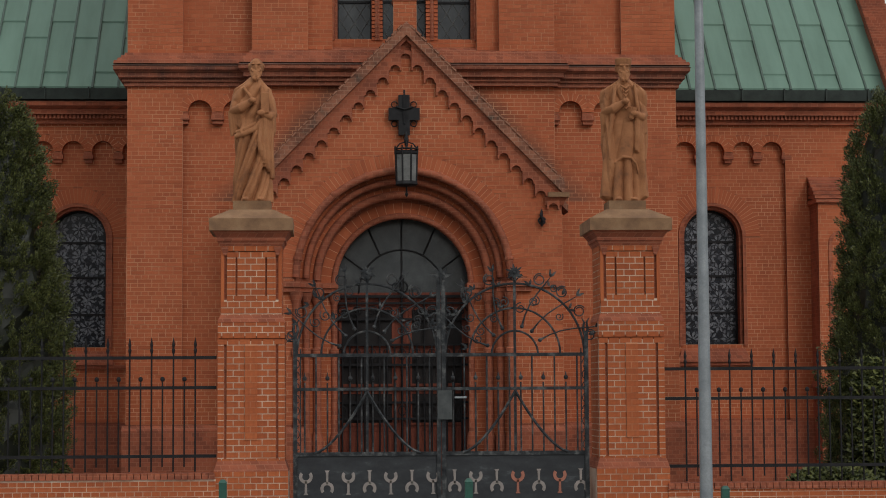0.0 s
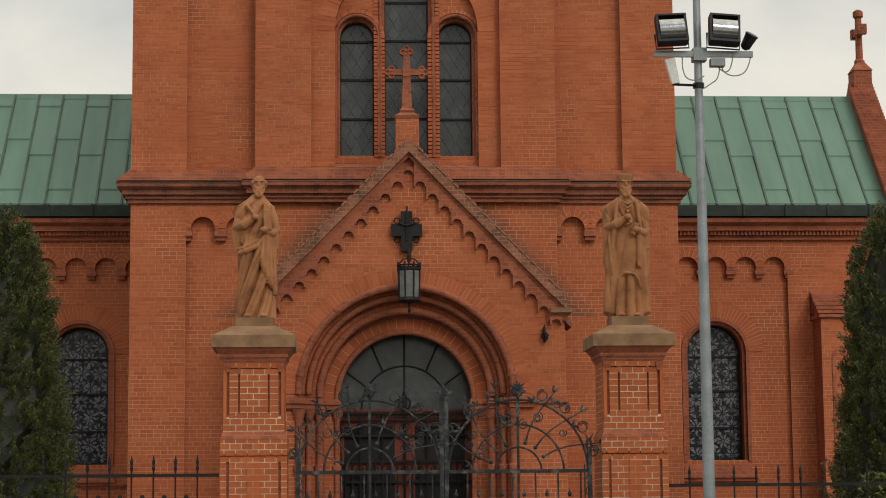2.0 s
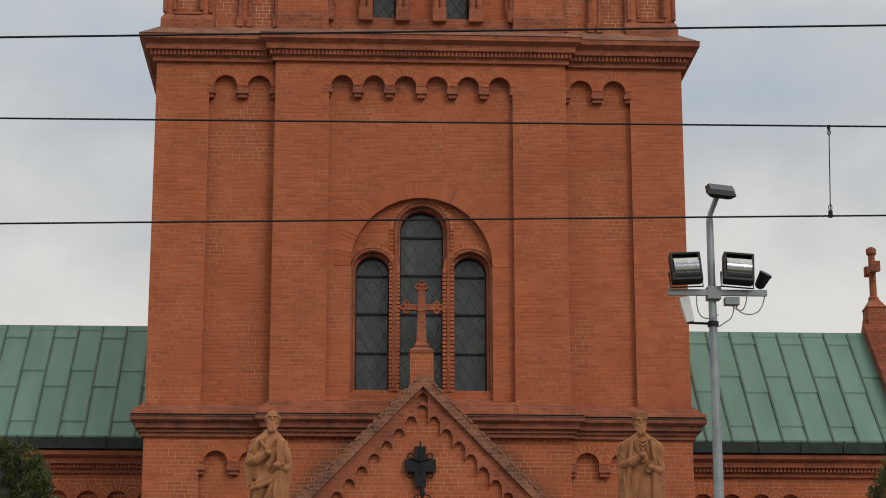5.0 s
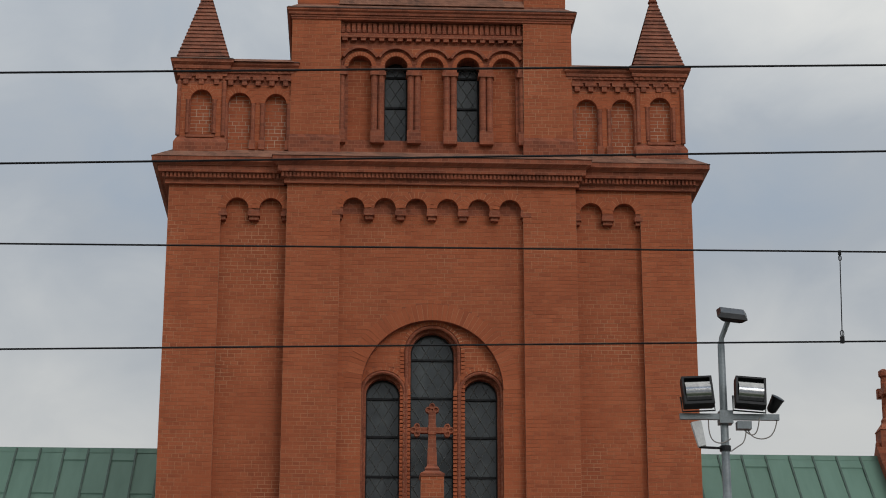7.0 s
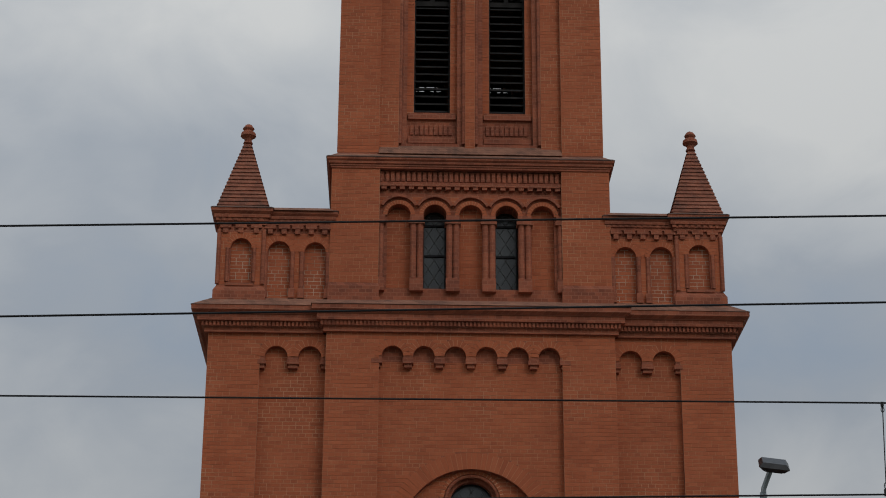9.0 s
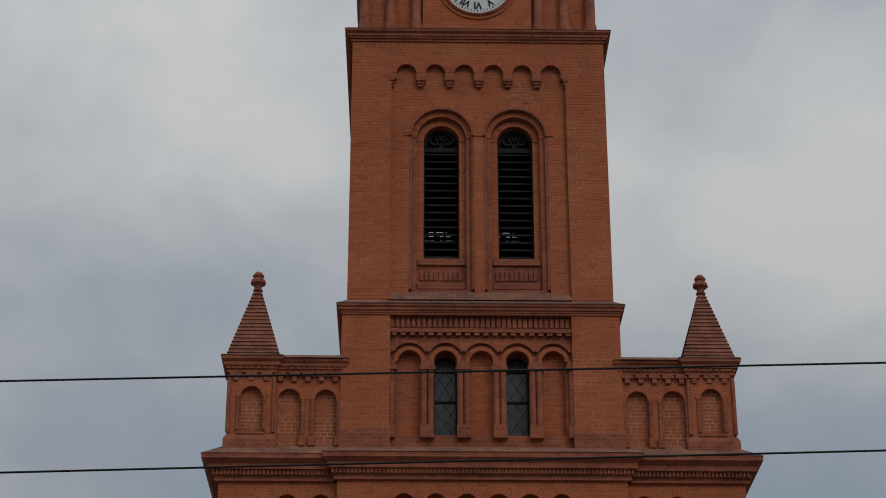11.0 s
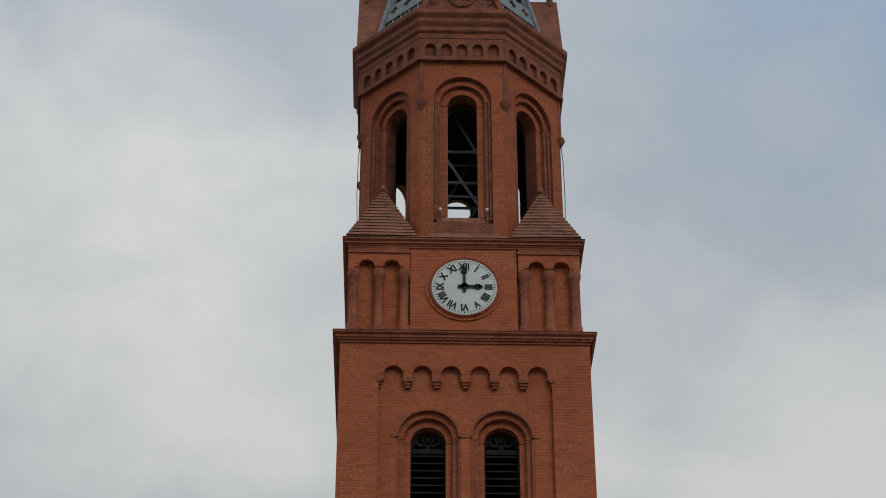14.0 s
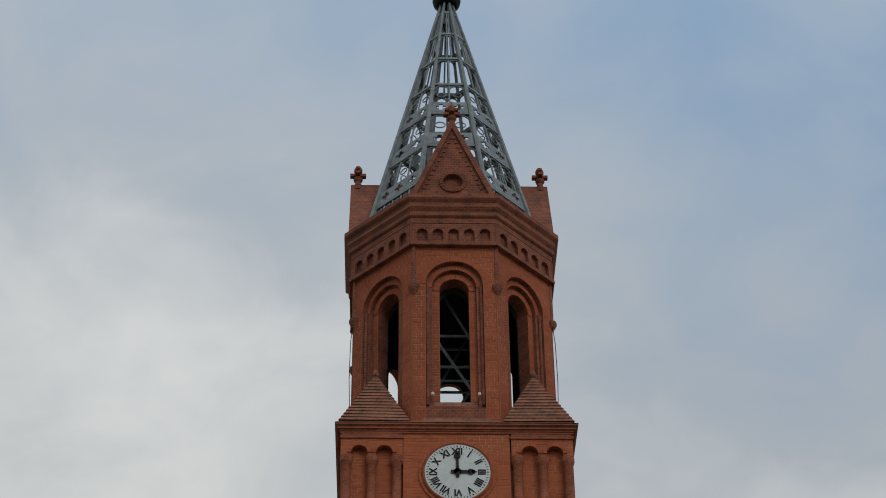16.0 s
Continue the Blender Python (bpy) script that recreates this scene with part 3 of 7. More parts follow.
face_bricks(tower_bricks, lay(-PANEL, -1.08, 6.75, 8.86) + lay(1.12, PANEL, 6.75, 8.86), CENF)
arches.voussoirs(0.02, 8.86, 1.10, 1.36, CENF - 0.009, 0.1, 50)
TRI = [(0.027, 0.338, 6.92, 9.47), (-0.737, 0.260, 6.92, 8.81), (0.777, 0.263, 6.92, 8.81)]
tower_core.wall(-PANEL, PANEL, 6.6, 12.2, RECF, 0.60, [(c, h + 0.05, zb, zs) for c, h, zb, zs in TRI])
for c, h, zb, zs in TRI:
    shafts.tube([(c - h - 0.07, RECF - 0.005, zb)] + [(c - (h + 0.07) * math.cos(math.pi * i / 20), RECF - 0.005, zs + (h + 0.07) * math.sin(math.pi * i / 20)) for i in range(21)] + [(c + h + 0.07, RECF - 0.005, zb)], 0.028, 8)
    arches.voussoirs(c, zs, h + 0.105, h + 0.165, RECF - 0.018, RECF + 0.03, int(60 * h) + 4, gap=0.016)
    for k in (-1, 1):
        z = zb
        while z < zs:
            arches.box(*sorted((c + k * (h + 0.105), c + k * (h + 0.165))), RECF - 0.018, RECF + 0.03, z, z + 0.046)
            z += COURSE
face_bricks(tower_bricks, lay(-1.08, 1.12, 6.75, 9.95, [arch_void(c, h + 0.17, zb, zs) for c, h, zb, zs in TRI],
            edge=lambda z: (0.02 - math.sqrt(max(1.21 - max(z - 8.86, 0) ** 2, 0)), 0.02 + math.sqrt(max(1.21 - max(z - 8.86, 0) ** 2, 0)))), RECF)
# head of the middle panel: six corbelled arches
mids = [-1.235, -0.74, -0.245, 0.25, 0.745, 1.24]
tower_core.wall(-PANEL, PANEL, 11.69, 12.2, MIDF, CENF + 0.02, [(c, 0.17, 11.69, 11.75) for c in mids])
face_bricks(tower_bricks, lay(-PANEL, PANEL, 11.69, 12.15, [arch_void(c, 0.28, 11.69, 11.75) for c in mids]), MIDF)
for c in mids:
    arches.voussoirs(c, 11.75, 0.17, 0.28, MIDF - 0.008, CENF - 0.06, 11)
for i in range(7):
    c = -1.4825 + 0.495 * i
    corbels.box(c - 0.085, c + 0.085, MIDF - 0.012, CENF, 11.63, 11.70)
    corbels.box(c - 0.06, c + 0.06, MIDF + 0.02, CENF, 11.57, 11.63)

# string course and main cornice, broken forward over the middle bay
# its dark brick holds the shading of the undersides as well as stains
cornice(-TW, TW, 0.0, 3.3, 6.18, 6.47, 0.20, 0.0, mat=DIM_SOOTY_MOULD)
cornice(-TM, TM, MIDF, 1.0, 6.18, 6.475, 0.20, 0.0, mat=DIM_SOOTY_MOULD)
stepped(-TW, TW, 0.0, 3.3, 6.506, 6.69, 0.20, 4, MOULD)
stepped(-TM, TM, MIDF, 1.0, 6.511, 6.72, 0.19, 4, MOULD)
cornice(-TW, TW, 0.0, 5.2, 12.13, 12.52, 0.27, 0.062)
cornice(-TM, TM, MIDF, 2.0, 12.13, 12.525, 0.24, 0.062)
copings.frustum((-TW - 0.27, TW + 0.27, -0.27, 5.3, 12.525), (-TW + 0.05, TW - 0.05, 0.02, 5.1, 12.74))
copings.frustum((-TM - 0.25, TM + 0.25, MIDF - 0.25, 2.0, 12.53), (-TM, TM, MIDF + 0.1, 2.0, 12.72))


def lancet(c, h, zb, zs, y, glass, bars, rim=0.045, name="window", rings=((0.0, 0.05, 0.16), (0.05, 0.11, 0.28))):
    """A round-headed window: moulded surround, frame, panes between saddle bars."""
    w = part(name, Build().box(c - h - 0.09, c + h + 0.09, y - 0.24, y + 0.02, zb - 0.06, zb), MOULD, church, "round-headed leaded window in a moulded brick surround")
    s = Build()
    for g0, g1, jut in rings:
        r0, r1 = h + g0, h + g1
        s.ring(c, zs, r0, r1, y - jut, y, seg=20)
        for k in (-1, 1):
            lo, hi = sorted((c + k * r0, c + k * r1))
            s.box(lo, hi, y - jut, y, zb, zs)
    part("surround", s, MOULD, w)
    f = Build().ring(c, zs, h - rim, h, y - 0.03, y + 0.03, seg=20)
    f.box(c - h, c - h + rim, y - 0.03, y + 0.03, zb, zs).box(c + h - rim, c + h, y - 0.03, y + 0.03, zb, zs).box(c - h + rim, c + h - rim, y - 0.03, y + 0.03, zb, zb + rim)
    for z in bars:
        f.box(c - h + rim, c + h - rim, y - 0.028, y + 0.02, z - 0.016, z + 0.016)
    part("window_frame", f, IRON, w)
    cuts = [zb] + list(bars) + [zs + h]
    for za, zt in zip(cuts, cuts[1:]):
        if zt <= zs + 0.001:
            poly = [(c - h, za), (c + h, za), (c + h, zt), (c - h, zt)]
        else:
            lo = max(za, zs)
            a0 = math.asin(min((lo - zs) / h, 1))
            a1 = math.asin(min((zt - zs) / h, 1))
            arc = [a0 + (a1 - a0) * i / 10 for i in range(11)]
            poly = ([(c - h, za), (c + h, za)] if za < zs else [])
            poly += [(c + h * math.cos(a), zs + h * math.sin(a)) for a in arc] + [(c - h * math.cos(a), zs + h * math.sin(a)) for a in reversed(arc[:-1])]
        part("pane", Build().prism(poly, y, y + 0.012), glass, w)
    # rosettes of pale glass
    ro = Build()
    row, z = 0, zb + 0.12
    while glass is FLORAL and z < zs + h:
        for k in range(-3, 4):
            x = c + 0.30 * k + (0.15 if row % 2 else 0.0)
            for i in range(8):
                q = math.pi * i / 4 + (0.39 if row % 2 else 0.0)
                ring_ = [(r_ * math.cos(q + d), r_ * math.sin(q + d)) for r_, d in ((0.030, 0), (0.085, 0.24), (0.130, 0), (0.085, -0.24))]
                pts = [(x + u, z + v) for u, v in ring_]
                if all(abs(u - c) < (h - 0.03 if v < zs else math.sqrt(max((h - 0.03) ** 2 - (v - zs) ** 2, 0))) and v > zb + 0.03 for u, v in pts):
                    ro.prism(pts, y - 0.004, y + 0.002)
        row, z = row + 1, z + 0.235
    if ro.v:
        part("rosette_glazing", ro, PETAL, w, kind="stuff")
    # diamond leading
    d = Build()
    step = 0.19
    k = -12
    while glass is GLASS and k < 24:
        for sgn in (-1, 1):
            pts = []
            for i in range(41):
                z = zb + (zs + h - zb) * i / 40
                x = c + sgn * ((z - zb) * 0.62 - k * step)
                lim = h - 0.02 if z < zs else math.sqrt(max((h - 0.02) ** 2 - (z - zs) ** 2, 0))
                if abs(x - c) < lim:
                    pts.append((x, y - 0.006, z))
            if len(pts) > 2:
                d.tube([pts[0], pts[-1]], 0.005, 4)
        k += 1
    if d.v:
        part("leading", d, LEAD, w, kind="stuff")
    return w


lancet(*TRI[0], 0.36, GLASS, [7.56, 8.17, 8.79, 9.40], 0.018, rings=((0.0, 0.05, 0.16),))
lancet(*TRI[1], 0.36, GLASS, [7.55, 8.17, 8.77], 0.018, rings=((0.0, 0.05, 0.16),))
lancet(*TRI[2], 0.36, GLASS, [7.55, 8.17, 8.77], 0.018, rings=((0.0, 0.05, 0.16),))
mouldings.frustum((-1.1, 1.14, -0.03, 0.35, 6.70), (-1.1, 1.14, 0.08, 0.35, 6.80))

part("tower_wall", tower_core, MOULD, church, "red brick tower wall with piers and recessed panels")
tower_core = Build()

# parapets over the side bays, with corner turrets
for s in (-1, 1):
    lo, hi = sorted((s * 2.25, s * 3.35))
    ops = [(s * 2.51, 0.17, 12.76, 13.54), (s * 3.09, 0.18, 12.76, 13.54)]
    tower_core.box(lo, hi, 0.14, 0.42, 12.6, 14.1)
    tower_core.wall(lo, hi, 12.72, 14.1, 0.04, 0.15, ops)
    face_bricks(tower_bricks, lay(lo, hi, 12.74, 13.85, [arch_void(c, h + 0.06, zb, zs) for c, h, zb, zs in ops]), 0.04)
    face_bricks(niche_bricks, lay(lo, hi, 12.76, 13.75), 0.14)
    for c, h, zb, zs in ops:
        arches.voussoirs(c, zs, h, h + 0.09, 0.015, 0.1, 13)
        for k in (-1, 1):
            shafts.tube([(c + k * (h + 0.04), 0.03, zb + 0.12), (c + k * (h + 0.04), 0.03, zs)], 0.035, 8)
            mouldings.box(c + k * (h + 0.04) - 0.05, c + k * (h + 0.04) + 0.05, -0.02, 0.1, zb - 0.02, zb + 0.14)
    x = lo
    while x < hi - 0.05:
        mouldings.box(x + 0.07, x + 0.15, -0.015, 0.06, 13.84, 13.92).box(x + 0.02, x + 0.20, -0.02, 0.06, 13.925, 14.0)
        x += 0.22
    cornice(lo, hi, 0.04, 0.5, 14.0, 14.22, 0.10, 0.1)
    copings.frustum((lo - 0.02, hi + 0.02, -0.1, 0.55, 14.22), (lo, hi, 0.1, 0.4, 14.34))
    # turret
    lo, hi = sorted((s * 3.33, s * 4.07))
    c = s * 3.70
    tower_core.box(lo, hi, 0.10, 0.78, 12.6, 14.1)
    tower_core.wall(lo, hi, 12.9, 14.1, 0.0, 0.11, [(c, 0.17, 12.98, 13.58)])
    face_bricks(tower_bricks, lay(lo, hi, 12.95, 13.85, [arch_void(c, 0.24, 12.98, 13.58)]), 0.0)
    face_bricks(niche_bricks, lay(c - 0.17, c + 0.17, 12.98, 13.75), 0.10)
    arches.voussoirs(c, 13.58, 0.17, 0.26, -0.02, 0.08, 13)
    for k in (-1, 1):
        shafts.tube([(c + k * 0.215, -0.005, 13.0), (c + k * 0.215, -0.005, 13.58)], 0.03, 8)
        shafts.tube([(c + k * 0.36, -0.01, 12.96), (c + k * 0.36, -0.01, 13.9)], 0.035, 8)
    mouldings.box(c - 0.22, c + 0.22, -0.03, 0.1, 12.93, 12.98)
    mouldings.box(lo - 0.05, hi + 0.05, -0.06, 0.85, 12.6, 12.84)
    mouldings.frustum((lo - 0.05, hi + 0.05, -0.06, 0.85, 12.84), (lo, hi, 0.0, 0.8, 12.94))
    x = lo
    while x < hi - 0.05:
        mouldings.box(x + 0.07, min(x + 0.15, hi), -0.035, 0.06, 13.84, 13.92).box(x + 0.02, min(x + 0.20, hi), -0.04, 0.06, 13.925, 14.0)
        x += 0.247
    cornice(lo, hi, 0.0, 0.82, 13.98, 14.24, 0.13, 0.1)
    pin = part("pinnacle", Build().frustum((lo - 0.13, hi + 0.13, -0.13, 0.94, 14.24), (lo, hi, 0.0, 0.8, 14.33)), WEATHER, church, "pyramid pinnacle of brick tiles with a knob finial")
    n = 17
    for i in range(n):
        h0 = 0.41 * (1 - i / n) + 0.05 * i / n
        h1 = 0.41 * (1 - (i + 1) / n) + 0.05 * (i + 1) / n
        z0, z1 = 14.33 + 1.26 * i / n, 14.33 + 1.26 * (i + 1) / n
        part("tile_course", Build().frustum((c - h0 - 0.016, c + h0 + 0.016, 0.384 - h0, 0.416 + h0, z0), (c - h1 + 0.004, c + h1 - 0.004, 0.404 - h1, 0.396 + h1, z1)), TILE, pin)
    part("finial", Build().lathe(c, 0.40, [(0.05, 15.58), (0.085, 15.61), (0.06, 15.66), (0.07, 15.70), (0.13, 15.74), (0.12, 15.80), (0.07, 15.84), (0.10, 15.88), (0.06, 15.94), (0.01, 15.97)], 10), MOULD, pin, smooth=50)

part("tower_wall", tower_core, MOULD, church, "red brick tower wall with piers and recessed panels")
tower_core = Build()

# third storey
T3 = 2.27
tower_core.box(-T3, T3, 0.62, 4.5, 12.5, 15.2)
for s in (-1, 1):
    lo, hi = sorted((s * 1.49, s * T3))
    tower_core.box(lo, hi, 0.0, 0.62, 12.5, 15.1)
    face_bricks(tower_bricks, lay(lo, hi, 12.95, 15.05), 0.0)
    mouldings.box(lo - 0.02, hi + 0.02, -0.05, 0.2, 12.6, 12.95)
    mouldings.frustum((lo - 0.02, hi + 0.02, -0.05, 0.2, 12.95), (lo, hi, 0.0, 0.2, 13.02))
mids = [-1.165, -0.58, 0.005, 0.59, 1.175]
ops = [(c, 0.19, 12.97, 14.23) for c in mids]
tower_core.wall(-1.49, 1.49, 12.5, 15.1, 0.10, 0.24, ops)
tower_core.wall(-1.49, 1.49, 12.5, 15.1, 0.22, 0.62, [ops[1], ops[3]])
for i in (0, 2, 4):
    face_bricks(tower_bricks, lay(mids[i] - 0.19, mids[i] + 0.19, 12.97, 14.4), 0.22, 0.01)
face_bricks(tower_bricks, lay(-1.49, 1.49, 14.2, 14.56, [arch_void(c, 0.33, 14.0, 14.23) for c in mids]), 0.10)
for c in mids:
    arches.voussoirs(c, 14.23, 0.19, 0.26, 0.05, 0.2, 15)
    mouldings.ring(c, 14.26, 0.285, 0.33, 0.03, 0.2, 26, 154, 18)
for i in range(6):
    c = -1.4575 + 0.585 * i
    w = 0.07 if i in (0, 5) else 0.11
    for k in ((0,) if i in (0, 5) else (-0.055, 0.055)):
        shafts.tube([(c + k, 0.07, 13.1), (c + k, 0.07, 14.08)], 0.054, 10)
    mouldings.box(c - w, c + w, 0.0, 0.2, 12.90, 13.12)
    mouldings.box(c - w - 0.02, c + w + 0.02, 0.0, 0.2, 14.07, 14.13)
    mouldings.box(c - w, c + w, 0.03, 0.2, 14.13, 14.23)
lancet(mids[1], 0.19, 12.97, 14.23, 0.42, GLASS, [13.65, 14.18], 0.025)
lancet(mids[3], 0.19, 12.97, 14.23, 0.42, GLASS, [13.65, 14.18], 0.025)
mouldings.box(-1.49, 1.49, 0.02, 0.2, 14.73, 14.80)
for i in range(20):
    x = -1.46 + 2.92 * i / 19.5
    mouldings.box(x, x + 0.085, 0.03, 0.2, 14.68, 14.73)
for i in range(34):
    x = -1.48 + 2.96 * i / 34
    mouldings.box(x, x + 0.058, 0.06, 0.2, 14.83, 15.0)
cornice(-T3, T3, 0.0, 4.6, 15.02, 15.19, 0.09, 0.0)
copings.frustum((-T3 - 0.09, T3 + 0.09, -0.09, 4.6, 15.19), (-2.2, 2.2, 0.16, 4.5, 15.36))

part("tower_wall", tower_core, MOULD, church, "red brick tower wall with piers and recessed panels")
tower_core = Build()

# belfry storey: a hollow room with louvred openings front and back
BF, BW = 0.15, 2.2
for s in (-1, 1):
    lo, hi = sorted((s * 1.52, s * BW))
    tower_core.box(lo, hi, BF, 0.7, 15.3, 20.4)
    face_bricks(tower_bricks, lay(lo, hi, 15.38, 20.33), BF)
    lo, hi = sorted((s * (BW - 0.5), s * BW))
    tower_core.box(lo, hi, 0.7, 4.1, 15.3, 20.4)
BELF = [(-0.64, 0.31, 16.24, 18.47), (0.63, 0.31, 16.24, 18.47)]
outer = [(c, 0.55, 15.5, 18.5) for c, *_ in BELF]
middle = [(c, 0.42, 15.62, 18.49) for c, *_ in BELF]
tower_core.wall(-1.52, 1.52, 15.3, 20.4, BF + 0.09, 0.32, outer)
tower_core.wall(-1.52, 1.52, 15.3, 20.4, 0.30, 0.42, middle)
tower_core.wall(-1.52, 1.52, 15.3, 20.4, 0.40, 0.75, BELF)
tower_core.wall(-1.7, 1.7, 15.3, 20.4, 4.05, 4.5, BELF)
tower_core.box(-2.2, 2.2, 4.1, 4.5, 15.3, 15.5)
face_bricks(tower_bricks, lay(-1.52, 1.52, 15.5, 19.75, [arch_void(c, 0.56, 15.4, 18.5) for c, *_ in BELF] + [arch_void(c, 0.66, 18.5, 18.5) for c, *_ in BELF]), BF + 0.09)
tower_core.wall(-1.52, 1.52, 19.6, 20.4, BF, BF + 0.10, [(-1.255 + 0.505 * i, 0.17, 19.6, 19.71) for i in range(6)])
face_bricks(tower_bricks, lay(-1.52, 1.52, 19.62, 20.33, [arch_void(-1.255 + 0.505 * i, 0.19, 19.5, 19.71) for i in range(6)]), BF)
for i in range(6):
    arches.voussoirs(-1.255 + 0.505 * i, 19.71, 0.17, 0.26, BF - 0.008, BF + 0.06, 11)
for i in range(7):
    c = -1.5075 + 0.505 * i
    w = 0.05 if i in (0, 6) else 0.085
    corbels.box(c - w, c + w, BF - 0.015, BF + 0.1, 19.55, 19.62).box(c - w * 0.8, c + w * 0.8, BF + 0.01, BF + 0.1, 19.50, 19.55).box(c - w * 0.6, c + w * 0.6, BF + 0.03, BF + 0.1, 19.45, 19.50)
copings.frustum((-1.52, 1.52, BF - 0.06, 0.42, 15.345), (-1.50, 1.50, BF + 0.12, 0.42, 15.56))
for (c, h, zb, zs) in BELF:
    arches.voussoirs(c, 18.5, 0.55, 0.66, BF + 0.075, BF + 0.15, 34)
    arches.voussoirs(c, 18.49, 0.42, 0.515, 0.287, 0.36, 26)
    arches.voussoirs(c, zs, h, 0.41, 0.387, 0.50, 21)
    mouldings.ring(c, 18.5, 0.515, 0.555, 0.2, 0.31, seg=24)
    for k in (-1, 1):
        shafts.tube([(c + k * 0.53, 0.27, 15.6), (c + k * 0.53, 0.27, 18.5)], 0.032, 8)
    for x0, x1 in ((c - 0.42, c - h), (c + h, c + 0.42)):
        face_bricks(tower_bricks, lay(x0, x1, 16.2, 18.45), 0.40, 0.01)
    tower_core.box(c - 0.42, c + 0.42, 0.41, 0.6, 15.5, 16.2)
    mouldings.box(c - 0.40, c + 0.40, 0.35, 0.5, 16.10, 16.21)
    for i in range(9):
        x = c - 0.36 + 0.72 * i / 9
        mouldings.box(x, x + 0.055, 0.375, 0.5, 15.82, 16.0)
    mouldings.box(c - 0.40, c + 0.40, 0.36, 0.5, 15.66, 15.78)
    # louvres and pierced head, front and back
    for y, front in ((0.58, True), (4.28, False)):
        lv = part("louvred_opening", Build().box(c - h, c + h, y - 0.06, y + 0.08, zb, zb + 0.04), DARKWOOD, church, "belfry opening with dark horizontal louvres below a pierced head")
        for k in (-1, 1):
            lo, hi = sorted((c + k * h, c + k * (h - 0.03)))
            part("stile", Build().box(lo, hi, y - 0.05, y + 0.05, zb, zs), DARKWOOD, lv)
        n = 15
        for i in range(n):
            z = zb + 0.06 + (zs - 0.12 - zb) * i / n
            part("louvre", Build().prism_x([(y - 0.07, z), (y - 0.06, z + 0.025), (y + 0.07, z + 0.105), (y + 0.07, z + 0.08)], c - h + 0.03, c + h - 0.03), DARKWOOD, lv)
        hd = Build()
        hd.ring(c, zs, h - 0.06, h, y - 0.03, y + 0.03, seg=16)
        hd.box(c - h, c + h, y - 0.03, y + 0.03, zs - 0.12, zs - 0.03)
        for z in (0.03, 0.115, 0.20) if not front else ():
            hd.box(c - h, c + h, y - 0.025, y + 0.025, zs + z - 0.032, zs + z + 0.022)
        for x in (-0.2, -0.06, 0.13) if not front else ():
            hd.box(c + x - 0.022, c + x + 0.022, y - 0.022, y + 0.022, zs - 0.04, zs + 0.25)
        for a in (30, 90, 150) if front else ():
            hd.ring(c + 0.125 * math.cos(radians(a)), zs + 0.09 + 0.09 * math.sin(radians(a)), 0.075, 0.115, y - 0.025, y + 0.025, 0, 360, 14)
        hd.box(c - 0.04, c + 0.04, y - 0.025, y + 0.025, zs - 0.05, zs + 0.07)
        part("pierced_head", hd, DARKWOOD, lv)
        # added board; stops the sky from showing between the front louvres
        if not front:
            part("board", Build().box(c - h + 0.03, c + h - 0.03, y - 0.02, y + 0.02, zb + 0.05, zs - 0.04), DARKWOOD, lv)
        if front:
            part("board", Build().prism([(c + (h - 0.01) * math.cos(math.pi * i / 16), zs - 0.02 + (h - 0.01) * math.sin(math.pi * i / 16)) for i in range(17)], y + 0.05, y + 0.07), DARKWOOD, lv)
tower_core.box(-1.75, 1.75, 0.7, 4.1, 15.25, 15.4)
tower_core.box(-2.2, 2.2, 0.6, 4.55, 20.3, 20.5)
# added sheets round the belfry room, coloured as dark as its unlit inside
part("belfry_dark_lining", Build().box(-1.72, 1.72, 0.76, 0.78, 18.75, 20.3).box(-1.72, -1.69, 0.78, 4.0, 15.4, 20.3).box(1.69, 1.72, 0.78, 4.0, 15.4, 20.3).box(-1.69, 1.69, 0.78, 4.0, 20.2, 20.29), VOID, church)
cornice(-BW, BW, BF, 4.6, 20.33, 20.53, 0.13, 0.12)
copings.frustum((-BW - 0.13, BW + 0.13, BF - 0.13, 4.65, 20.53), (-2.12, 2.12, 0.22, 4.5, 20.64))

part("tower_wall", tower_core, MOULD, church, "red brick tower wall with piers and recessed panels")
tower_core = Build()

# clock storey
CK = 0.25
tower_core.box(-2.1, 2.1, CK + 0.1, 4.5, 20.5, 22.6)
tower_core.box(-0.97, 0.95, CK, CK + 0.12, 20.6, 22.5)
face_bricks(tower_bricks, lay(-0.97, 0.95, 20.66, 22.42, [lambda z: (-math.sqrt(max(0.47 - (z - 21.57) ** 2, 0)), math.sqrt(max(0.47 - (z - 21.57) ** 2, 0))) if abs(z - 21.57) < 0.685 else None]), CK)
for s in (-1, 1):
    lo, hi = sorted((s * 0.99, s * 2.1))
    face_bricks(tower_bricks, lay(lo, hi, 20.7, 22.1), CK + 0.1)
    mid2 = [s * 1.315, s * 1.77]
    tower_core.wall(lo, hi, 21.9, 22.5, CK - 0.02, CK + 0.11, [(c, 0.15, 21.9, 22.0) for c in mid2])
    face_bricks(tower_bricks, lay(lo, hi, 21.9, 22.3, [arch_void(c, 0.22, 21.9, 22.0) for c in mid2]), CK - 0.02)
    mouldings.box(lo - 0.02, hi + 0.02, CK - 0.05, CK + 0.1, 22.30, 22.36)
    for c in mid2:
        arches.voussoirs(c, 22.0, 0.15, 0.22, CK - 0.04, CK + 0.05, 13)
    for c in (s * 1.09, s * 1.543, s * 2.0):
        shafts.lathe(c, CK + 0.02, [(0.115, 20.62), (0.115, 20.76), (0.085, 20.80), (0.085, 21.74), (0.10, 21.76), (0.12, 21.84), (0.12, 21.92)], 12)
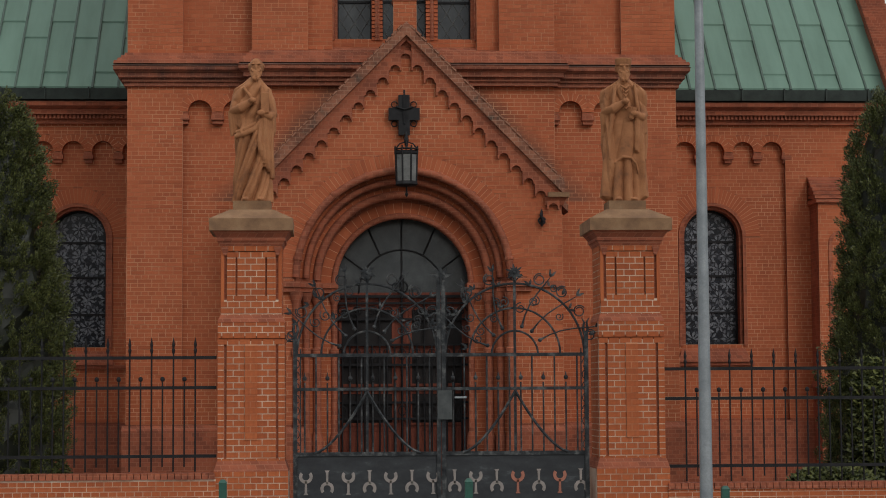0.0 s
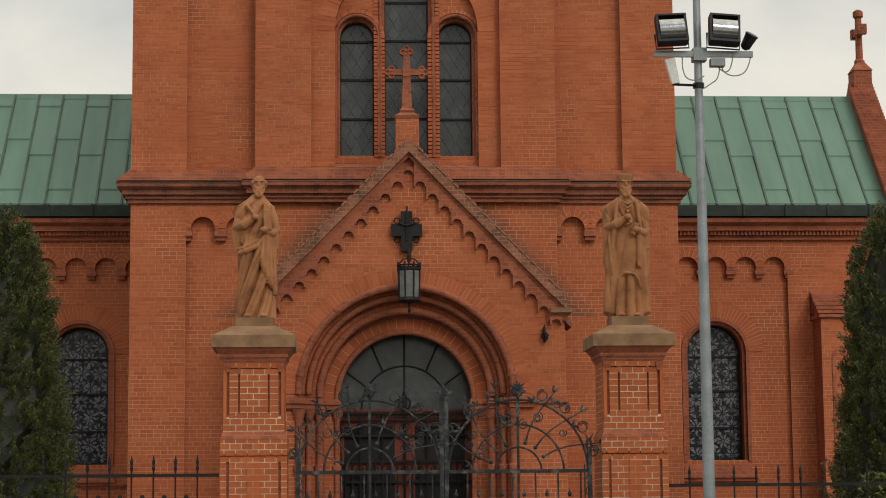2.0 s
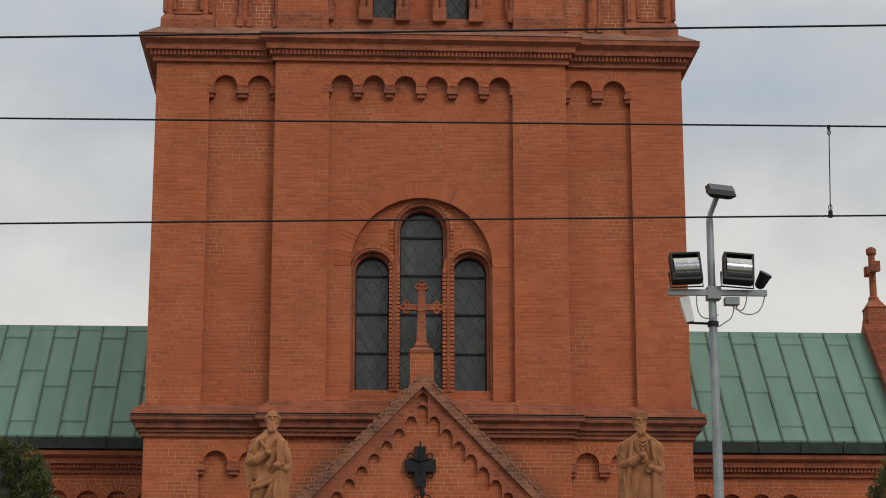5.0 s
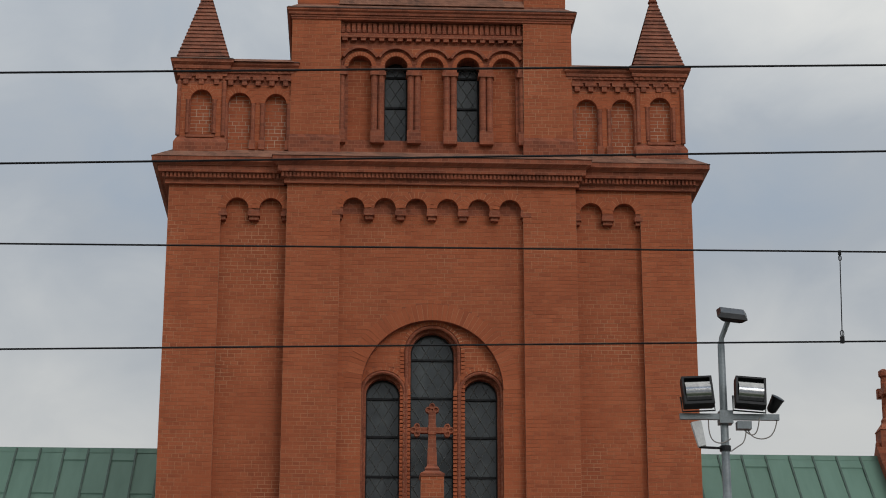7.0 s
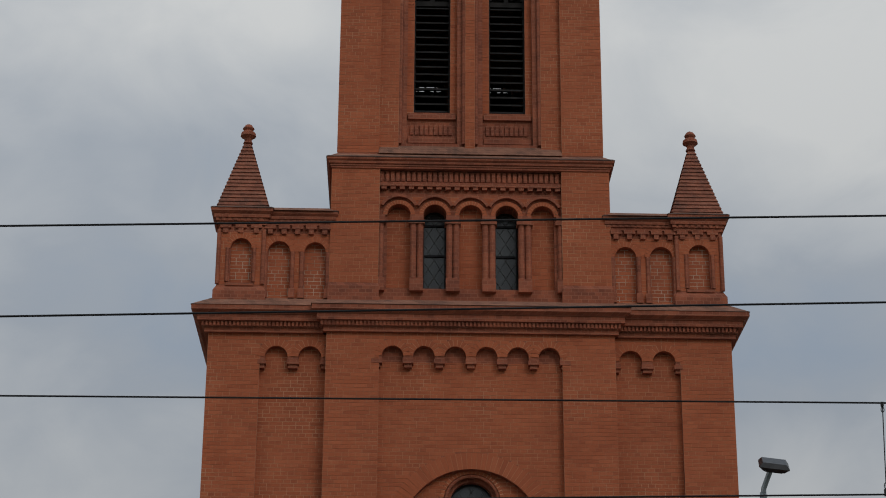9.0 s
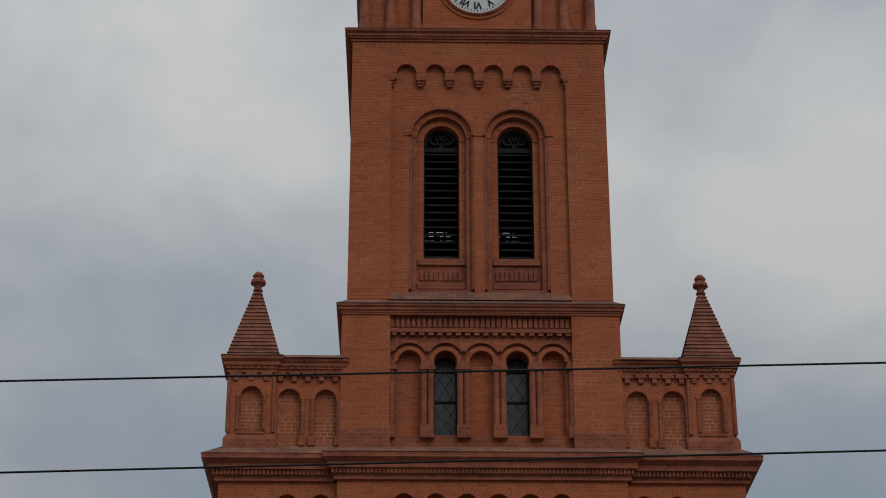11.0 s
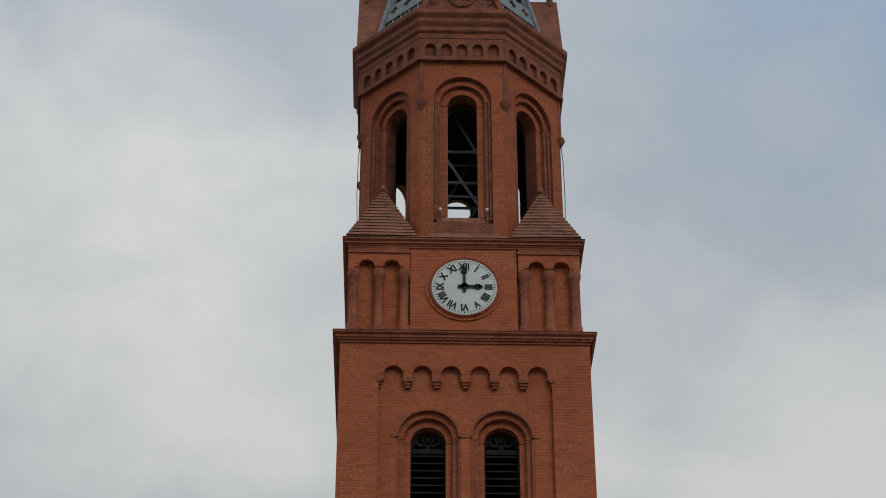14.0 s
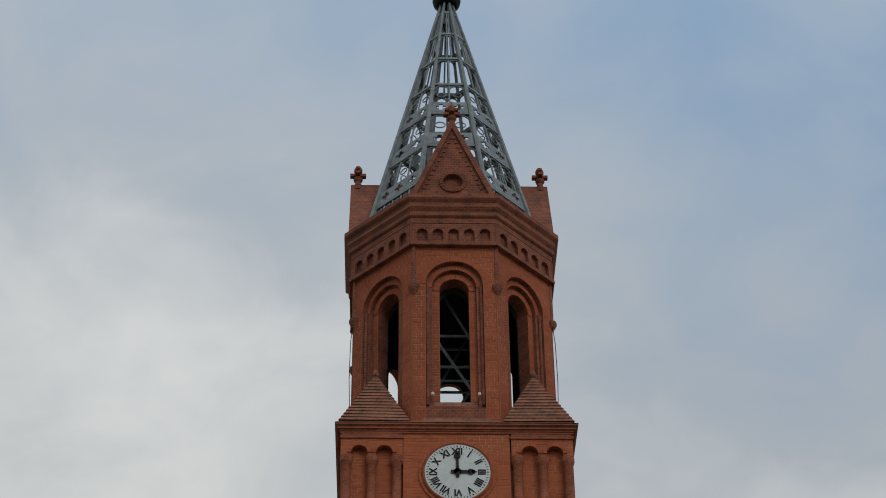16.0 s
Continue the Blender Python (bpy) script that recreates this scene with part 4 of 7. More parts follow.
cornice(-2.1, 2.1, CK, 4.6, 22.42, 22.60, 0.11, 0.0)
copings.frustum((-2.22, 2.22, CK - 0.12, 4.62, 22.60), (-2.0, 2.0, CK + 0.05, 4.4, 22.74))

clock = part("clock", Build().lathe(0, 0, [(0.65, -0.02), (0.65, 0.02), (0.62, 0.05), (0.59, 0.03)], 40), MOULD, church, "round white tower clock with black roman numerals at three o'clock", smooth=40)
clock.matrix_basis = pose(0.0, CK - 0.02, 21.57, 90, 0, 0)
part("dial", Build().lathe(0, 0, [(0.59, 0.0), (0.59, 0.034)], 48), DIAL, clock, "white enamel dial")
marks = Build()
for i in range(60):
    a = radians(6 * i)
    ca, sa_ = math.cos(a), math.sin(a)
    w = 0.006 if i % 5 else 0.011
    marks.add([(0.525 * ca - w * sa_, 0.525 * sa_ + w * ca, 0.037), (0.525 * ca + w * sa_, 0.525 * sa_ - w * ca, 0.037), (0.565 * ca + w * sa_, 0.565 * sa_ - w * ca, 0.037), (0.565 * ca - w * sa_, 0.565 * sa_ + w * ca, 0.037)], [(0, 1, 2, 3)])
part("minute_track", marks, BLACK, clock, "black minute marks", kind="stuff")
for i, txt in enumerate(("XII", "I", "II", "III", "IIII", "V", "VI", "VII", "VIII", "IX", "X", "XI")):
    cu = bpy.data.curves.new("numeral", "FONT")
    cu.body, cu.size, cu.align_x, cu.align_y, cu.extrude, cu.offset = txt, 0.19, "CENTER", "CENTER", 0.002, 0.007
    cu.materials.append(BLACK)
    ob = new("numeral", cu)
    ob.parent = clock
    a = radians(90 - 30 * i)
    ob.matrix_basis = Matrix.Translation((0.43 * math.cos(a), 0.43 * math.sin(a), 0.039)) @ Matrix.Rotation(a - math.pi / 2, 4, "Z") @ Matrix.Diagonal((0.85, 1, 1, 1))
for nm, ln, wd, ang in (("hour_pointer", 0.36, 0.036, 0.0), ("minute_pointer", 0.50, 0.028, 90.5)):
    k = Build().add([(-0.12, -wd, 0), (ln * 0.6, -wd * 0.8, 0), (ln * 0.6, wd * 0.8, 0), (-0.12, wd, 0), (-0.12, -wd, 0.008), (ln * 0.6, -wd * 0.8, 0.008), (ln * 0.6, wd * 0.8, 0.008), (-0.12, wd, 0.008)], [(0, 3, 2, 1), (4, 5, 6, 7), (0, 1, 5, 4), (1, 2, 6, 5), (2, 3, 7, 6), (3, 0, 4, 7)])
    k.lathe(ln * 0.66, 0, [(0.062, 0), (0.062, 0.008)], 10).lathe(0, 0, [(0.07, 0), (0.07, 0.012)], 14).lathe(ln * 0.80, 0.0, [(0.04, 0), (0.04, 0.008)], 8)
    k.add([(ln * 0.7, -0.016, 0), (ln, 0, 0), (ln * 0.7, 0.016, 0), (ln * 0.7, -0.016, 0.008), (ln, 0, 0.008), (ln * 0.7, 0.016, 0.008)], [(0, 2, 1), (3, 4, 5), (0, 1, 4, 3), (1, 2, 5, 4), (2, 0, 3, 5)])
    p = part(nm, k, BLACK, clock, "black iron clock pointer")
    p.matrix_basis = Matrix.Translation((0, 0, 0.048)) @ Matrix.Rotation(radians(ang), 4, "Z")
arches.voussoirs(0.0, 21.57, 0.64, 0.70, CK - 0.03, CK + 0.05, 60, 0, 360)

# ---- lantern storey: an open octagon ----
OC = (0.0, 2.35)
def on_face(k, out):
    return Matrix.Translation((OC[0], OC[1], 0)) @ Matrix.Rotation(radians(45 * k), 4, "Z") @ Matrix.Translation((0, -out, 0))


oct_op, oct_out = (0.0, 0.29, 23.34, 25.97), (0.0, 0.555, 23.1, 26.02)
w = Build().wall(-0.828, 0.828, 22.7, 27.5, 0.0, 0.10, [oct_out]).wall(-0.77, 0.77, 22.7, 27.1, 0.09, 0.18, [(0.0, 0.43, 23.2, 26.0)]).wall(-0.70, 0.70, 22.7, 27.1, 0.17, 0.44, [oct_op])
wall_mesh = finish("lantern_wall", w, DIM_SOOTY_MOULD)
w = Build()
face_bricks(w, lay(-0.82, 0.82, 22.75, 27.0, [arch_void(0, 0.565, 22.7, 26.02), arch_void(0, 0.66, 26.02, 26.02)]), 0.0)
brick_mesh = finish("brickwork", w, DIM_SOOTY_BRICK, fix=False)
bed_mesh = finish("mortar_joints", w.bed, MORTAR, fix=False)
w = Build().voussoirs(0, 26.02, 0.555, 0.66, -0.012, 0.08, 36).voussoirs(0, 26.0, 0.43, 0.525, 0.076, 0.15, 28).voussoirs(0, 25.97, 0.29, 0.41, 0.156, 0.24, 20)
face_bricks(w, lay(-0.42, -0.29, 23.36, 25.95) + lay(0.29, 0.42, 23.36, 25.95), 0.17, 0.01)
arch_mesh = finish("arch_bricks", w, DIM_SOOTY_BRICK)
arch_bed = finish("mortar_joints", w.bed, MORTAR, fix=False)
w = Build().lathe(0, 0, [(0.034, 23.2), (0.034, 26.02)], 10)
shaft_mesh = finish("colonnette", w, DIM_SOOTY_MOULD, 40)
w = Build().frustum((-0.66, 0.66, -0.06, 0.3, 22.74), (-0.5, 0.5, 0.07, 0.3, 23.02)).frustum((-0.42, 0.42, 0.06, 0.3, 23.02), (-0.42, 0.42, 0.17, 0.3, 23.34))
sill_mesh = finish("sill", w, WEATHER)
frieze = Build().wall(-0.86, 0.86, 27.0, 27.48, -0.075, 0.02, [(-0.62 + 0.31 * i, 0.105, 27.05, 27.25) for i in range(5)]).box(-0.87, 0.87, -0.10, 0.02, 26.93, 26.998)
frieze_mesh = finish("arched_frieze", frieze, DIM_SOOTY_MOULD)
edge_mesh = finish("corner_shaft", Build().lathe(0, 0, [(0.01, 25.72), (0.07, 25.82), (0.11, 25.90), (0.11, 25.97), (0.05, 26.02), (0.05, 27.0)], 8), DIM_SOOTY_MOULD, 40)
for k in range(8):
    ob = part("lantern_wall", wall_mesh, None, church)
    ob.matrix_basis = on_face(k, 1.965)
    part("brickwork", brick_mesh, None, ob, kind="stuff")
    part("mortar_joints", bed_mesh, None, ob, kind="stuff")
    part("arch_bricks", arch_mesh, None, ob, kind="stuff")
    part("mortar_joints", arch_bed, None, ob, kind="stuff")
    part("sill", sill_mesh, None, ob)
    part("arched_frieze", frieze_mesh, None, ob)
    for s, (x, y) in ((-1, (0.525, 0.07)), (1, (0.525, 0.07))):
        part("colonnette", shaft_mesh, None, ob).matrix_basis = pose(s * x, y, 0)
    part("corner_shaft", edge_mesh, None, ob).matrix_basis = pose(0.828, 0.02, 0)
CS = 1 / math.cos(radians(22.5))
part("lantern_cornice", Build().lathe(*OC, [(r * CS, z) for r, z in ((1.98, 27.46), (2.04, 27.50), (2.04, 27.62), (2.09, 27.66), (2.09, 27.76), (2.06, 27.78), (2.12, 27.86), (2.12, 27.96), (2.19, 28.04), (2.19, 28.14), (1.95, 28.30))], 8, radians(22.5)), DIM_SOOTY_MOULD, church)
# black disc under the brick cornice, coloured for the ceiling's shade
part("lantern_dark_ceiling", Build().lathe(*OC, [(1.75, 27.0), (1.75, 27.05)], 8, radians(22.5)), VOID, church)
# added black sheets with lower arches; they trim the sky seen through the lantern
lining_mesh = finish("lantern_dark_lining", Build().wall(-0.64, 0.64, 23.4, 27.0, 0.0, 0.012, [(0.0, 0.285, 23.4, 25.84)]), VOID)
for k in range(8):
    part("lantern_dark_lining", lining_mesh, None, church).matrix_basis = on_face(k, 1.515)
for s in (-1, 1):
    c0, p1, p2, ap = Vector((s * 2.14, 0.22, 22.70)), Vector((s * 0.86, 0.24, 22.70)), Vector((s * 2.12, 1.48, 22.70)), Vector((s * 1.50, 0.88, 24.18))
    br = part("broach", Build().lathe(ap.x, ap.y, [(0.06, 24.14), (0.075, 24.20), (0.02, 24.29)], 8), WEATHER, church, "brick-tiled broach at the foot of the lantern")
    n = 15
    for i in range(n):
        a, e = i / n, min((i + 1) / n + 0.012, 1)
        lo = [v.lerp(ap, a) + Vector((v.x - ap.x, v.y - ap.y, 0)).normalized() * 0.03 for v in (c0, p1, p2)]
        hi = [v.lerp(ap, e) for v in (c0, p1, p2)]
        for v in lo + hi:
            v.z = 22.70 + 1.48 * (a if v in lo else e)
        part("tile_course", Build().add([tuple(v) for v in lo + hi], [(0, 1, 2), (5, 4, 3), (0, 3, 4, 1), (1, 4, 5, 2), (2, 5, 3, 0)]), WEATHER, br)
brace = thing("steel_bracing", "grey steel cross bracing inside the open lantern", "bracing")
square = [(-0.95, 1.4), (0.95, 1.4), (0.95, 3.3), (-0.95, 3.3)]
for j in range(4):
    (xa, ya), (xb, yb) = square[j], square[(j + 1) % 4]
    part("post", Build().box(xa - 0.035, xa + 0.035, ya - 0.035, ya + 0.035, 22.7, 27.0), STEEL, brace)

    def along(u, z):
        return (xa + (xb - xa) * u, ya + (yb - ya) * u, z)

    for z, r in ((23.25, 0.03), (24.43, 0.024), (24.76, 0.03), (25.51, 0.03), (26.6, 0.03)):
        part("beam", Build().tube([along(0, z), along(1, z)], r, 6), STEEL, brace)
    for ua, za, ub, zb in ((0.28, 27.0, 0.80, 24.95), (0.30, 25.5, 0.92, 23.4), (0.0, 24.4, 0.45, 23.2), (0.08, 26.5, 0.0, 25.0)):
        part("diagonal", Build().tube([along(ua, za), along(ub, zb)], 0.030, 6), STEEL, brace)

    for za, zb in ((23.3, 24.4), (24.4, 23.3)):
        if j:
            part("diagonal", Build().tube([along(0, za), along(1, zb)], 0.028, 6), STEEL, brace)
for x in (-0.43, 0.44):
    sl = thing("spot_lamp", "tiny white spot lamp beside the lantern opening", "lamp", at=(x, 0.375, 23.40), group="lantern spot lamps")
    part("body", Build().lathe(0, 0, [(0.02, -0.03), (0.03, -0.02), (0.03, 0.03), (0.02, 0.035)], 10), WHITEBOX, sl)
    part("bracket", Build().box(-0.01, 0.01, 0.0, 0.05, -0.04, -0.02), WHITEBOX, sl)
for s in (-1, 1):
    part("lightning_conductor", Build().tube([(s * 1.97, 1.50, 25.9), (s * 2.01, 1.48, 25.4), (s * 2.02, 1.47, 24.5), (s * 1.98, 1.50, 23.2)], 0.008, 5), IRON, church, "thin dark lightning conductor")

# gables over the four main faces
gab = Build().prism([(-0.80, 28.1), (0.80, 28.1), (0.0, 30.12)], 0.08, 1.3)
NZ, NR = 28.56, 0.20
def on_gable(a):
    """Where a ray from the niche's middle leaves the gable's outline."""
    dx, dz = math.cos(a), math.sin(a)
    hits = [(28.1 - NZ) / dz] if dz < -1e-6 else []
    for k in (-1, 1):
        den = dz + k * dx * 2.525
        if den > 1e-6:
            hits.append((30.12 - NZ) / den)
    return min(hits)


rim_a = sorted([2 * math.pi * i / 36 for i in range(36)] + [math.atan2(28.1 - NZ, k * 0.80) % (2 * math.pi) for k in (-1, 1)])
for a0, a1 in zip(rim_a, rim_a[1:] + [rim_a[0] + 2 * math.pi]):
    q0, q1 = on_gable(a0), on_gable(a1)
    gab.prism([(NR * math.cos(a0), NZ + NR * math.sin(a0)), (q0 * math.cos(a0), NZ + q0 * math.sin(a0)), (q1 * math.cos(a1), NZ + q1 * math.sin(a1)), (NR * math.cos(a1), NZ + NR * math.sin(a1))], 0.0, 0.085)
gab_mesh = finish("gable", gab, DIM_SOOTY_MOULD)
cop = Build()
for s in (-1, 1):
    cop.prism([(s * 0.86, 28.18), (s * 0.74, 28.18), (0.0, 30.02), (0.0, 30.27)], -0.05, 1.2)
cop_mesh = finish("gable_coping", cop, DIM_SOOTY_MOULD)
rim = Build()
for s in (-1, 1):
    for i in range(12):
        t = (i + 0.5) / 12
        x, z = s * 0.60 * (1 - t), 28.34 + 1.50 * t
        rim.box(x - 0.03, x + 0.03, -0.018, 0.02, z - 0.04, z + 0.03)
rim_mesh = finish("stepped_teeth", rim, DIM_SOOTY_MOULD)
eye_mesh = finish("round_niche", Build().voussoirs(0, NZ, NR, NR + 0.075, -0.03, 0.05, 22, 0, 360), DIM_SOOTY_MOULD)
fin_mesh = finish("finial", Build().lathe(0, 0.1, [(0.10, 30.1), (0.075, 30.25), (0.06, 30.33), (0.10, 30.38), (0.10, 30.44), (0.05, 30.48), (0.05, 30.58), (0.09, 30.62), (0.09, 30.70), (0.06, 30.76)], 8).box(-0.17, 0.17, 0.05, 0.15, 30.48, 30.55).box(-0.14, 0.14, 0.06, 0.14, 30.62, 30.68).box(-0.05, 0.05, -0.07, 0.27, 30.48, 30.55), DIM_SOOTY_MOULD, 40)
for k in (0, 2, 4, 6):
    g = part("gable", gab_mesh, None, church, "steep brick gable with a round niche and finial")
    g.matrix_basis = on_face(k, 2.06)
    for nm, me in (("gable_coping", cop_mesh), ("stepped_teeth", rim_mesh), ("round_niche", eye_mesh), ("finial", fin_mesh)):
        part(nm, me, None, g, kind="stuff" if nm == "round_niche" else "")
part("finial_spike", Build().lathe(0, 0.4, [(0.03, 30.7), (0.012, 30.9)], 6), DIM_SOOTY_MOULD, church)

# openwork steel spire
spire = thing("spire", "openwork spire of pale grey steel ribs and pierced plates", "spire")
def spire_out(z):
    return 1.745 - (z - 28.3) * 0.2150


def on_spire(u, z, lift=0.0):
    a = spire_out(z)
    return (u * a * 0.4142, OC[1] - a - lift, z)


def spire_plate(b, u0, u1, z0, z1, t=0.03):
    q = [on_spire(u0, z0), on_spire(u1, z0), on_spire(u1, z1), on_spire(u0, z1)]
    b.add(q + [(x, y + t, z) for x, y, z in q], [(0, 1, 2, 3), (7, 6, 5, 4), (0, 4, 5, 1), (1, 5, 6, 2), (2, 6, 7, 3), (3, 7, 4, 0)])


turned = [Matrix.Translation((OC[0], OC[1], 0)) @ Matrix.Rotation(radians(45 * k), 4, "Z") @ Matrix.Translation((-OC[0], -OC[1], 0)) for k in range(8)]
def eightfold(name, b, label=""):
    me = finish(name, b, SPIRE)
    for m in turned:
        part(name, me, None, spire, label).matrix_basis = m


eightfold("rib", Build().add([on_spire(-1.0, 28.2, 0.03), on_spire(-0.90, 28.2, 0.03), on_spire(-0.86, 28.2, -0.10), on_spire(-1.0, 28.2, -0.10), on_spire(-1.05, 35.9, 0.03), on_spire(-0.70, 35.9, 0.03), on_spire(-0.70, 35.9, -0.08), on_spire(-1.05, 35.9, -0.08)], [(0, 3, 2, 1), (4, 5, 6, 7), (0, 1, 5, 4), (1, 2, 6, 5), (2, 3, 7, 6), (3, 0, 4, 7)]))
eightfold("rib_cover", Build().tube([on_spire(-1.0, 28.2, 0.0), on_spire(-1.0, 35.9, 0.0)], [0.055, 0.03], 6))
levels = [28.45, 29.0, 30.25, 31.4, 32.5, 33.5, 34.5, 35.4]
for i, z in enumerate(levels):
    rail = Build()
    spire_plate(rail, -0.95, 0.95, z - 0.035, z + 0.035, 0.09)
    eightfold("rail", rail)
for (za, zb), cells, tall in zip(zip(levels[1:], levels[2:]), (3, 2, 2, 2, 1, 1), (0.42, 0.40, 0.36, 0.0, 0.0, 0.0)):
    if tall:
        pl = Build()
        for c in range(cells):
            u0, u1 = -0.9 + 1.8 * c / cells, -0.9 + 1.8 * (c + 1) / cells
            d, e = (u1 - u0), tall
            zs_ = [za + 0.04, za + 0.04 + e * 0.22, za + 0.04 + e * 0.40, za + 0.04 + e * 0.60, za + 0.04 + e * 0.78, za + 0.04 + e]
            us = [u0, u0 + d * 0.22, u0 + d * 0.40, u0 + d * 0.60, u0 + d * 0.78, u1]
            for p in range(5):
                for q in range(5):
                    if not ((p == 2 and 0 < q < 4) or (q == 2 and 0 < p < 4)):
                        spire_plate(pl, us[p], us[p + 1], zs_[q], zs_[q + 1])
        eightfold("pierced_plate", pl)
    low = za + tall + 0.05
    ml = Build()
    for c in range(1, cells):
        u = -0.9 + 1.8 * c / cells
        ml.tube([on_spire(u, low, -0.03), on_spire(u, zb, -0.03)], 0.020, 6)
    if cells == 1:
        ml.tube([on_spire(-0.12, low, -0.03), on_spire(-0.12, zb, -0.03)], 0.02, 6).tube([on_spire(0.25, low, -0.03), on_spire(0.25, zb, -0.03)], 0.02, 6)
    eightfold("mullion", ml)
    arc = Build()
    for c in range(max(cells, 1)):
        u0, u1 = -0.9 + 1.8 * c / cells, -0.9 + 1.8 * (c + 1) / cells
        rz = (u1 - u0) / 2 * spire_out(zb) * 0.4142
        um = (u0 + u1) / 2
        arc.tube([on_spire(um + (u1 - u0) / 2 * math.cos(math.pi * j / 10), zb - 0.06 - rz + rz * math.sin(math.pi * j / 10), -0.03) for j in range(11)], 0.018, 6)
        if tall:
            arc.tube([on_spire(um + (u1 - u0) * 0.26 * math.cos(math.pi * j / 5), low + (zb - low) * 0.42 + rz * 0.5 * math.sin(math.pi * j / 5), -0.03) for j in range(10)], 0.013, 6, True)
    eightfold("arch", arc)
foot = Build()
for c in range(5):
    u0, u1 = -0.9 + 0.36 * c, -0.9 + 0.36 * (c + 1)
    foot.tube([on_spire((u0 + u1) / 2 + 0.16 * math.cos(math.pi * j / 8), 28.62 + 0.13 * math.sin(math.pi * j / 8), -0.03) for j in range(9)], 0.025, 6)
    foot.tube([on_spire(u1, 28.45, -0.03), on_spire(u1, 28.95, -0.03)], 0.022, 6)
    foot.tube([on_spire((u0 + u1) / 2 + 0.07 * math.cos(math.pi * j / 4), 28.88 + 0.03 * math.sin(math.pi * j / 4), -0.03) for j in range(8)], 0.018, 5, True)
eightfold("foot_arcade", foot)
part("collar", Build().lathe(*OC, [(0.24, 35.80), (0.31, 35.88), (0.33, 35.98), (0.26, 36.06), (0.22, 36.15), (0.32, 36.3), (0.35, 36.45), (0.28, 36.6), (0.15, 36.7)], 24), IRON, spire, "black round collar and ball at the spire's head", smooth=40)

# ---- porch ----
PF = -1.0
porch = part("porch", Build().box(-2.27, -1.9, -0.78, 0.0, 0.05, 4.5).box(1.9, 2.27, -0.78, 0.0, 0.05, 4.5), MOULD, church, "gabled brick porch round a deep stepped portal")
PZ = 6.78
def rake(x):
    return PZ - abs(x) * 1.02


def gable_wall(b, y0, y1, h, zs, half):
    seg = 40
    for k in (-1, 1):
        b.prism([(PC + k * h, 0.05), (k * half, 0.05), (k * half, rake(half)), (PC + k * h, rake(PC + k * h))], y0, y1)
    pts = [(PC + h * math.cos(math.pi * i / seg), zs + h * math.sin(math.pi * i / seg)) for i in range(seg + 1)]
    for (xa, za), (xb, zb) in zip(pts, pts[1:]):
        b.prism([(xb, zb), (xa, za), (xa, rake(xa)), (xb, rake(xb))], y0, y1)


PC = -0.05          # middle of the portal
ORD = [(1.56, 3.24, PF, -0.82), (1.42, 3.24, -0.85, -0.70), (1.26, 3.21, -0.72, -0.55), (1.01, 3.16, -0.57, -0.12)]
for h, zs, y0, y1 in ORD:
    w = Build()
    gable_wall(w, y0, y1, h, zs, 2.27 if h == 1.56 else 1.95)
    part("porch_wall" if h == 1.56 else "portal_order", w, MOULD, porch)
cells = lay(-2.27, 2.27, 1.1, 6.6, [arch_void(PC, 1.60, 0, 3.24), arch_void(PC, 1.80, 3.24, 3.24)], edge=lambda z: (-min(2.27, (PZ - 0.30 - z) / 1.02), min(2.27, (PZ - 0.30 - z) / 1.02)))
near = [c for c in cells if 3.2 < c[2] < 6.0 and abs(c[0]) < 2.3][:290]
w = Build()
face_bricks(w, [c for c in cells if c not in near], PF)
single = Build()
face_bricks(single, near, PF)
w.bed.add(single.bed.v, single.bed.f)
brickwork(w, porch)
unit = Build()
face_bricks(unit, [(0, 1, 0, 1)], 0.0)
unit_mesh = finish("brick", unit, BRICK, fix=False)
for xa, xb, za, zb in near:
    o = part("brick", unit_mesh, None, porch)
    o.matrix_basis = Matrix.Translation((xa, PF - random.uniform(0, 0.003), za)) @ Matrix.Diagonal((xb - xa, 1, zb - za, 1))
w = Build().voussoirs(PC, 3.24, 1.56, 1.80, PF - 0.009, PF + 0.08, 78)
part("soldier_arch", w, BRICK, porch, kind="stuff")
bedded(w, porch)
